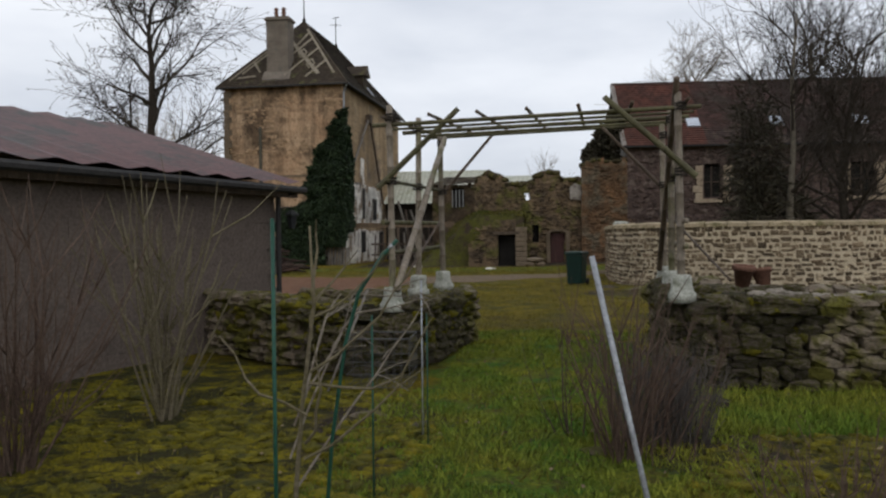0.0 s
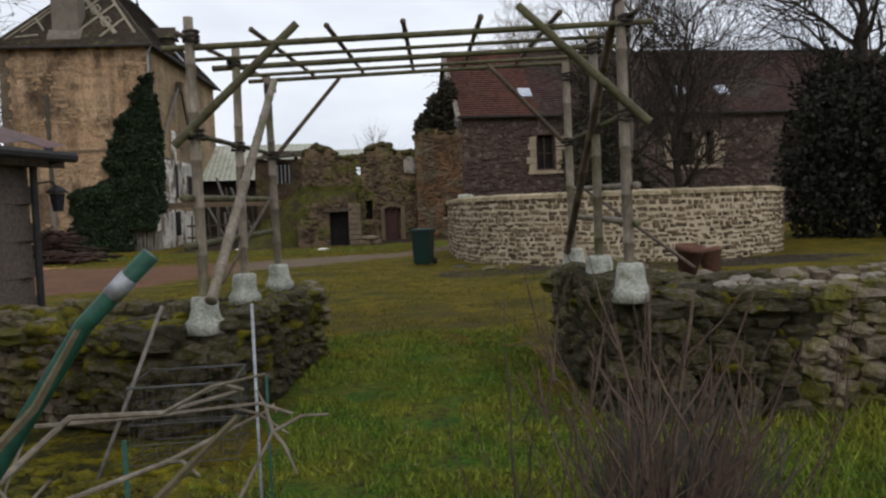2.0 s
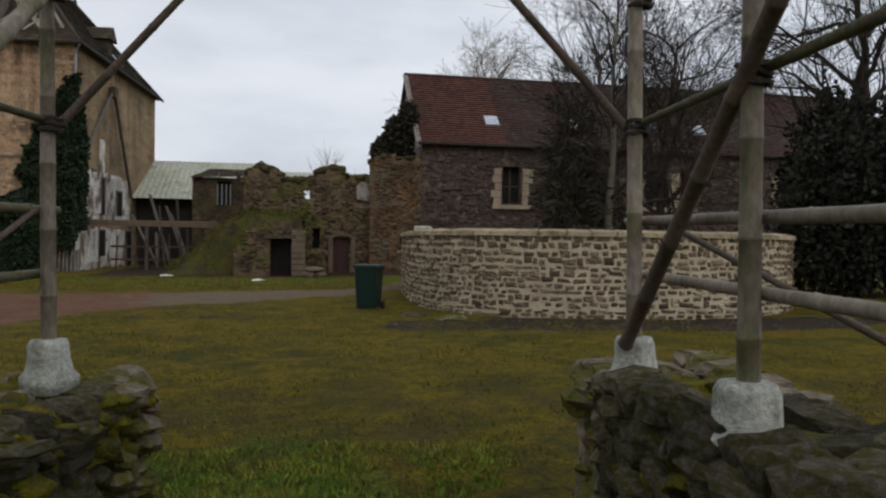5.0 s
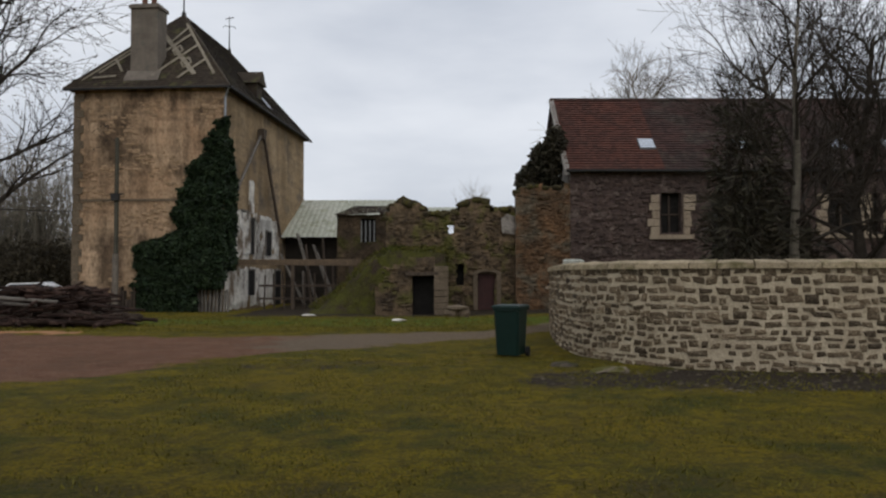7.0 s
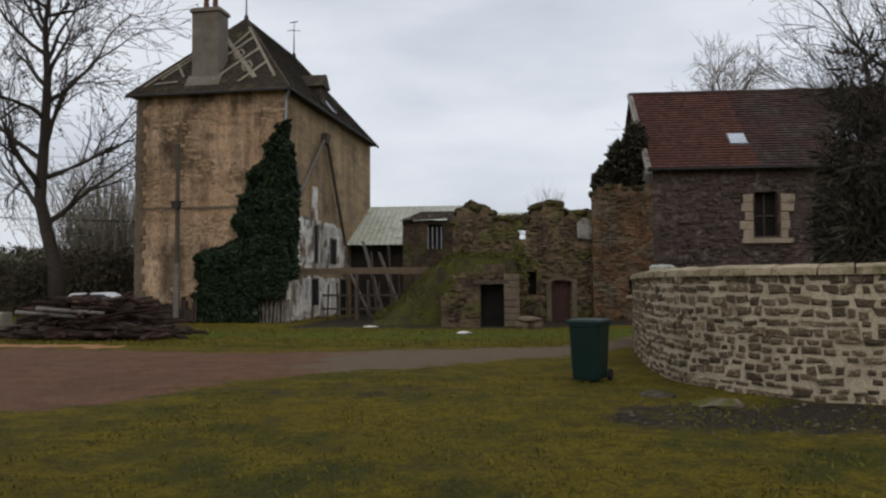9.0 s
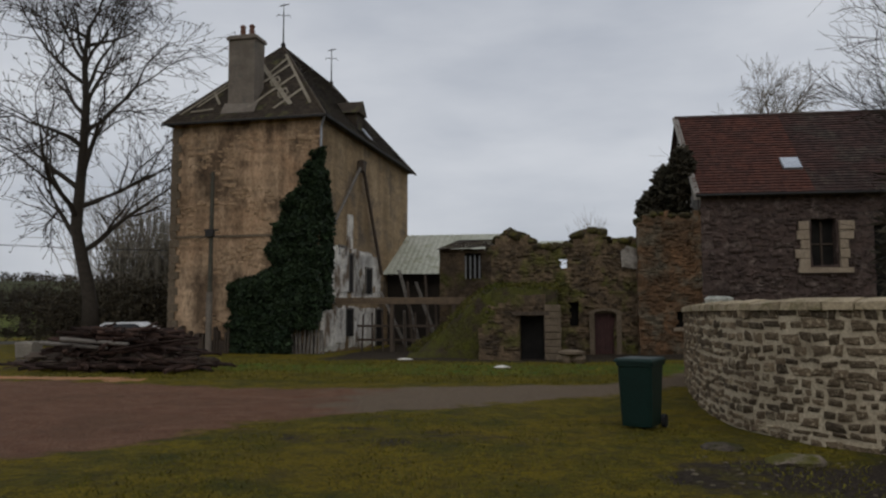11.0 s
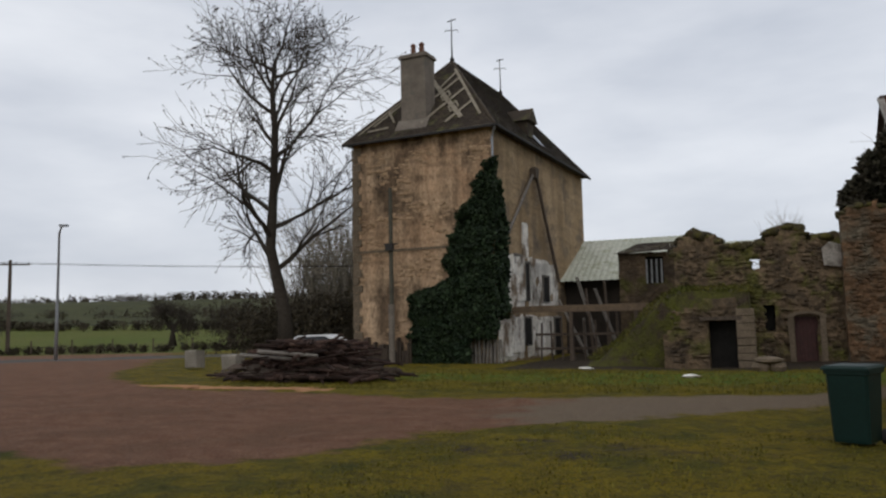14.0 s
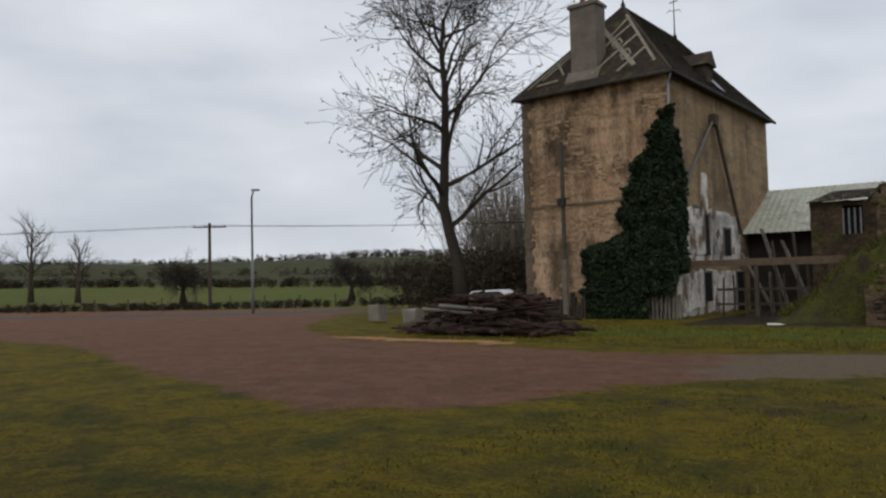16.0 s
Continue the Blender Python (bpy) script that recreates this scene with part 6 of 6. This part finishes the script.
stems("grey_lavender", "dense grey-brown lavender bush by the garden wall", 1.7, 4.35, 240, 0.75, 0.55, 0.006, mat("lavender_stem", (0.10, 0.088, 0.08), (0.065, 0.056, 0.05), 5.0, 0.95, 0.0, 20.0), 105, 3, 0.0, "shrub", 0.35)
stems("grey_lavender", "dense grey-brown bush at the foot of the garden wall", 4.9, 4.9, 240, 0.8, 0.75, 0.006, TWIGRED, 106, 3, 0.0, "shrub", 0.4)
stems("reddish_shrub", "dense tangle of reddish-brown stems before the garden wall", 1.5, 3.85, 26, 1.3, 0.6, 0.007, TWIGRED, 108, 5, 0.05, "shrub", 0.35)
PALETWIG = mat("lichened_twig", (0.24, 0.21, 0.165), (0.13, 0.105, 0.08), 12.0, 0.95, 0.4, 60.0)
stems("bare_shrub", "low dark twiggy shrub on the mossy bed", 2.25, 2.4, 40, 0.6, 0.7, 0.006, TWIGRED, 111, 5, 0.0, "shrub", 0.3)
random.seed(110)
sap = thing("sapling", "young bare espalier sapling with pale bent branches", "sapling", (-0.4, 1.85, 0))
sm = Mesh().tube([(0, 0, -0.05), (0.02, 0.02, 0.4), (0.06, 0.0, 0.8), (0.12, 0, 1.25), (0.10, 0.02, 1.62)], [0.014, 0.012, 0.010, 0.008, 0.005], 7)
for z, dx, dy, l in ((0.55, 0.9, 0.3, 0.7), (0.75, -0.8, 0.2, 0.6), (0.9, 0.9, -0.1, 0.75), (0.95, 0.8, 0.4, 0.7), (1.1, -0.7, 0.1, 0.5), (1.2, 0.8, 0.2, 0.45), (0.62, 0.7, -0.4, 0.55), (1.3, -0.4, 0.3, 0.4)):
    p = Vector((0.03 + z * 0.07, 0, z))
    pts = [p]
    d = Vector((dx, dy, 0.35))
    for k in range(5):
        d = (d + Vector((random.gauss(0, 0.3), random.gauss(0, 0.3), random.gauss(0.12, 0.3)))).normalized()
        pts.append(pts[-1] + d * l / 5)
    part("branch", Mesh().tube(pts, [0.008, 0.0075, 0.007, 0.006, 0.0045, 0.003], 5, False), TWIGMOSS, sap)
for a, b, c, d in (((0, 0, 0.55), (0.12, 0.25, 0.95), (0.20, 0.57, 1.25), (0.47, 0.74, 1.24)), ((0.02, 0, 0.7), (0.15, 0.2, 1.0), (0.25, 0.41, 1.18), (0.53, 0.73, 1.22)),
                   ((0.06, 0, 0.8), (0.1, 0.3, 1.15), (0.28, 0.5, 1.3), (0.5, 0.6, 1.27)), ((0.02, 0.02, 0.4), (0.25, 0.3, 0.75), (0.4, 0.5, 1.0), (0.56, 0.62, 1.22))):
    pts = [Vector(a)]
    for p, q in ((a, b), (b, c), (c, d)):
        pts += [lerp(p, q, t) + Vector((random.gauss(0, 0.012), random.gauss(0, 0.012), random.gauss(0, 0.012))) for t in (0.5, 1.0)]
    bo = part("branch", Mesh().tube(pts, [0.0065, 0.006, 0.0058, 0.0055, 0.005, 0.004, 0.0025], 6, False), PALETWIG, sap, "pale lichen-covered branch")
    for _ in range(6):
        q = random.choice(pts[2:])
        e = q + Vector((random.gauss(0.05, 0.07), random.gauss(0, 0.07), random.gauss(0.03, 0.06)))
        part("twig", Mesh().tube([q, lerp(q, e, 0.5) + Vector((0, 0, 0.012)), e], [0.0035, 0.003, 0.002], 5, False), PALETWIG, bo)
part("stem", sm, TWIGMOSS, sap, "", True)


def stake(label, pts, r, material, name="garden_stake"):
    return solid(name, Mesh().tube(pts, r, 8), material, label, "stake", smooth=True)


stake("tall green coated steel stake in the bed", [(-0.28, 1.28, -0.1), (-0.28, 1.28, 1.64)], 0.008, GREENPIPE)
stake("bent green plastic-coated tube with a worn pale top", [(-0.30, 2.0, -0.1), (-0.24, 2.0, 0.6), (-0.17, 1.99, 1.05), (-0.10, 1.98, 1.3), (0.02, 1.97, 1.48), (0.09, 1.97, 1.55)], 0.0095, GREENPIPE)
stake("pale worn sleeve on a bent tube", [(0.049, 1.97, 1.509), (0.068, 1.97, 1.528)], 0.0105, STEEL, "tube_end")
stake("leaning galvanised steel tube beside the path", [(1.26, 1.16, -0.1), (0.91, 1.12, 1.49)], 0.0105, STEEL)
stake("thin dark steel stake in the bed", [(-0.22, 2.9, -0.1), (-0.22, 2.9, 1.1)], 0.006, GREENPIPE)
stake("pale upright cane at the edge of the bed", [(-0.10, 4.25, -0.05), (-0.10, 4.24, 1.24)], 0.0065, STEEL)
stake("short green stake at the edge of the bed", [(-0.03, 4.0, -0.05), (-0.03, 4.0, 1.0)], 0.005, GREENPIPE)
stake("leaning grey cane against the garden wall", [(-1.3, 6.0, 0.0), (-0.98, 6.5, 1.0)], 0.014, GREYWOOD)

crate = thing("wire_crate", "grey wire mesh crate before the garden wall", "crate", (0, 0, 0))
X0, X1, Y0, Y1, Z1 = -1.15, -0.49, 6.18, 6.76, 0.52
for z in (0.02, 0.15, 0.28, Z1):
    part("wire", Mesh().tube([(X0, Y0, z), (X1, Y0, z), (X1, Y1, z), (X0, Y1, z), (X0, Y0, z)], 0.004 if z < Z1 else 0.008, 5), WIRE, crate)
for k in range(9):
    x = X0 + (X1 - X0) * k / 8
    part("wire", Mesh().tube([(x, Y0, Z1), (x, Y0, 0.02), (x, Y1, 0.02), (x, Y1, Z1)], 0.0025, 4), WIRE, crate)
for k in range(6):
    y = Y0 + (Y1 - Y0) * k / 5
    part("wire", Mesh().tube([(X0, y, Z1), (X0, y, 0.02), (X1, y, 0.02), (X1, y, Z1)], 0.0025, 4), WIRE, crate)
for x, y, z, s, ti in ((3.12, 7.32, 0.97, 0.72, 8), (3.38, 7.38, 0.95, 0.66, -14)):
    mm = Matrix.Translation((x, y, z)) @ pose(0, 0, 0, ti, ti / 2, 0)
    pm = Mesh().lathe(0, 0, [(0.10 * s, 0.0), (0.15 * s, 0.26 * s), (0.175 * s, 0.26 * s), (0.175 * s, 0.33 * s), (0.15 * s, 0.33 * s), (0.13 * s, 0.2 * s)], 18)
    pm.v = [tuple(mm @ Vector(v)) for v in pm.v]
    solid("terracotta_pot", pm, TERRA, "old terracotta flower pot on the garden wall", "flower pot", "pots on the wall", smooth=True)
for x, y, r in ((2.35, 5.65, 0.16), (-0.65, 4.9, 0.15), (-0.15, 4.6, 0.11), (1.25, 3.9, 0.13), (3.2, 21.2, 0.22), (3.9, 20.4, 0.26)):
    solid("loose_stone", Mesh().rock((x, y, 0.02), (r * 1.3, r, r * 0.35), 9, 5, 0.4), GARDENSTONE, "flat loose stone half sunk in the grass", "stone", "loose stones")

random.seed(119)
tl = Mesh()
for k in range(130):
    x = random.uniform(3.0, 9.5)
    r = random.uniform(0.03, 0.09)
    tl.rock((x, 6.72 + (x - 5) * 0.03 + random.uniform(-0.28, 0.28), 0.90 + random.uniform(-0.02, 0.04)), (r * 1.4, r, r * 0.7), 7, 5, 0.4)
tl.rock((3.28, 7.35, 0.44), (0.5, 0.38, 0.56), 9, 6, 0.15)
solid("wall_top_rubble", tl, GREYSTONE, "pale loose stones lying along the garden wall", "stones", kind="stuff")

# ---- small ground cover ----
random.seed(121)


def blades(m, n, box_, h, fn):
    x0_, x1_, y0_, y1_ = box_
    k = 0
    while k < n:
        x, y = random.uniform(x0_, x1_), y0_ + (y1_ - y0_) * random.random() ** 1.5
        k += 1
        if not fn(x, y):
            continue
        z = ground_z(x, y) - 0.005
        a = random.uniform(0, 6.28)
        hh = h * random.uniform(0.5, 1.5)
        w = 0.005 + 0.0004 * max(0, y)
        ca, sa = math.cos(a) * w, math.sin(a) * w
        lx, ly = random.gauss(0, 0.5) * hh, random.gauss(0, 0.5) * hh
        m.add([(x - ca, y - sa, z), (x + ca, y + sa, z), (x + lx, y + ly, z + hh)], [(0, 1, 2)])


def off_walls(x, y):
    return not (6.2 < y < 10.2 and (x > 2.2 or x < -0.2)) and x > BX and edge_dist((x, y), TRACK) < -0.2


g1, g2, g3 = Mesh(), Mesh(), Mesh()
blades(g1, 60000, (-0.7, 2.4, 0.5, 11), 0.042, lambda x, y: off_walls(x, y) and noise.noise((x * 1.7, y * 1.7, 3)) > -0.25)
blades(g1, 9000, (2.2, 6.0, 4.6, 6.2), 0.075, off_walls)
blades(g2, 9000, (-3.5, 5, -1, 6.2), 0.05, off_walls)
blades(g3, 7000, (-14, 4, 30, 41), 0.08, lambda x, y: edge_dist((x, y), TRACK) < -0.2)
blades(g2, 60000, (-10, 9, 9.5, 24), 0.035, lambda x, y: off_walls(x, y) and noise.noise((x * 0.9, y * 0.9, 3)) > -0.1)
solid("grass", g1, GRASS, "short green winter grass", "grass", kind="stuff")
solid("dry_grass", g2, DRYGRASS, "pale tired winter grass", "grass", kind="stuff")
solid("verge_grass", g3, DRYGRASS, "rough grass on the verge", "grass", kind="stuff")
ml = Mesh()
for _ in range(5200):
    x, y = random.uniform(-3.9, 4.6), random.uniform(-0.5, 6.3)
    if max(moss_l(x, y), moss_r(x, y)) > 0.4 and noise.noise((x * 1.3, y * 1.3, 5)) > -0.1:
        ml.rock((x, y, ground_z(x, y)), (random.uniform(0.03, 0.11), random.uniform(0.03, 0.10), random.uniform(0.012, 0.04)), 7, 4, 0.9)
solid("ground_moss", ml, MOSS, "yellow-green moss cushions on the garden bed", "moss", kind="stuff", smooth=True)
ll = Mesh()
for _ in range(1400):
    x, y = random.uniform(-3.6, 5.5), random.uniform(-0.5, 9)
    if off_walls(x, y):
        ll.leaf((x, y, ground_z(x, y) + random.uniform(0.005, 0.03)), (random.gauss(0, 1), random.gauss(0, 1), random.gauss(0, 0.25)), random.uniform(0.02, 0.05), 0.6)
solid("leaf_litter", ll, LEAFLITTER, "scattered dead leaves", "leaves", kind="stuff")
pb = Mesh()
for _ in range(700):
    x = random.uniform(2.5, 14)
    y = random.uniform(17.8, 20.6)
    if foot(x, y) > 0.3:
        r = random.uniform(0.012, 0.032)
        pb.rock((x, y, ground_z(x, y)), (r * 1.3, r, r * 0.6), 6, 4, 0.4)
solid("gravel_stones", pb, GARDENSTONE, "loose stones in the bare soil below the court wall", "gravel", kind="stuff")
for x, y in ((-0.9, 36.5), (-5.2, 41.0)):
    solid("litter_scrap", Mesh().rock((x, y, ground_z(x, y) + 0.05), (0.32, 0.15, 0.06), 7, 4, 0.5), WHITEWASH, "white plaster scrap lying in the grass", "debris", "plaster scraps")

# ---- stones of the court wall, coping and barn blocks ----
random.seed(131)
shapes = [Mesh().bevel_box(-0.5, -0.5, -0.5, 0.5, 0.5, 0.5, 0.22, None, 0.16).data("stone", WALLSTONE) for _ in range(12)]
spots = []
z = 0.0
while z < RING_TOP - 0.2:
    h = random.uniform(0.07, 0.15)
    s = random.uniform(0, 0.2)
    while s < RING_L - 0.3:
        l = random.choice((random.uniform(0.08, 0.2), random.uniform(0.14, 0.31)))
        if random.random() < 0.985:
            spots.append((s + l / 2, z + h / 2 + random.uniform(-0.03, 0.03), l, h * random.uniform(0.6, 1.1)))
        s += l + random.uniform(0.026, 0.085)
    z += h + random.uniform(0.022, 0.044)
spots.sort(key=lambda q: abs(q[0] - 13.5))
rest = Mesh()
for i, (s, zc, l, h) in enumerate(spots):
    p, u, a = ring_frame(s)
    m = Matrix.Translation(p + Vector((0, 0, zc))) @ pose(0, 0, 0, random.uniform(-2, 2), random.uniform(-6, 6), math.degrees(a)) @ Matrix.Translation((0, 0.042 - random.uniform(0, 0.022), 0)) @ Matrix.Diagonal((l, 0.12, h, 1))
    if i < 300:
        ob = new("stone", shapes[i % 12])
        ob.parent = ring
        ob.matrix_basis = m
    else:
        src = shapes[i % 12]
        rest.add([m @ v.co for v in src.vertices], [tuple(f.vertices) for f in src.polygons])
tagged(part("far_stones", rest, WALLSTONEJ, ring), kind="stuff")
s = 0.0
while s < RING_L - 0.3:
    l = random.uniform(0.4, 0.75)
    e = min(s + l, RING_L - 0.02)
    cm_ = Mesh()
    row_ = []
    for q in (s + 0.012, (s + e) / 2, e - 0.012):
        p, u, a = ring_frame(q)
        nrm = Vector((-u.y, u.x, 0))
        j = random.uniform(-0.012, 0.012)
        row_.append([p + nrm * (-0.07 + j) + Vector((0, 0, RING_TOP - 0.1)), p + nrm * (-0.06 + j) + Vector((0, 0, RING_TOP + j)), p + nrm * 0.25 + Vector((0, 0, RING_TOP + 0.06 + j)), p + nrm * (RING_T + 0.06) + Vector((0, 0, RING_TOP + j)), p + nrm * (RING_T + 0.06) + Vector((0, 0, RING_TOP - 0.1))])
    for r_ in row_:
        cm_.v += [tuple(v) for v in r_]
    for i in range(2):
        for k in range(5):
            cm_.f.append((i * 5 + k, (i + 1) * 5 + k, (i + 1) * 5 + (k + 1) % 5, i * 5 + (k + 1) % 5))
    cm_.f += [(0, 1, 2, 3, 4), (14, 13, 12, 11, 10)]
    part("coping_stone", cm_, COPING, ring, "cream coping stone")
    s += l
solid("loose_capstone", Mesh().rock((4.25, 26.8, RING_TOP + 0.1), (0.28, 0.2, 0.1), 9, 5, 0.25, 0.7), POTWHITE, "pale loose stone lying on the court wall", "stone")

bs = Mesh().bevel_box(-0.2485, -0.006, 0.001, 0.2485, 0.03, 0.1990, 0.002, pose(0, 0, 0, 0, 0, 90)).data("block", BLOCK)
for r_ in range(12):
    for c in range(24):
        ob = new("block", bs)
        ob.parent = gb
        ob.location = (BX - 0.015 + random.uniform(-0.003, 0.003), BY - 0.29 - c * 0.5 - (0.0 if r_ % 2 else 0.25), r_ * 0.2)
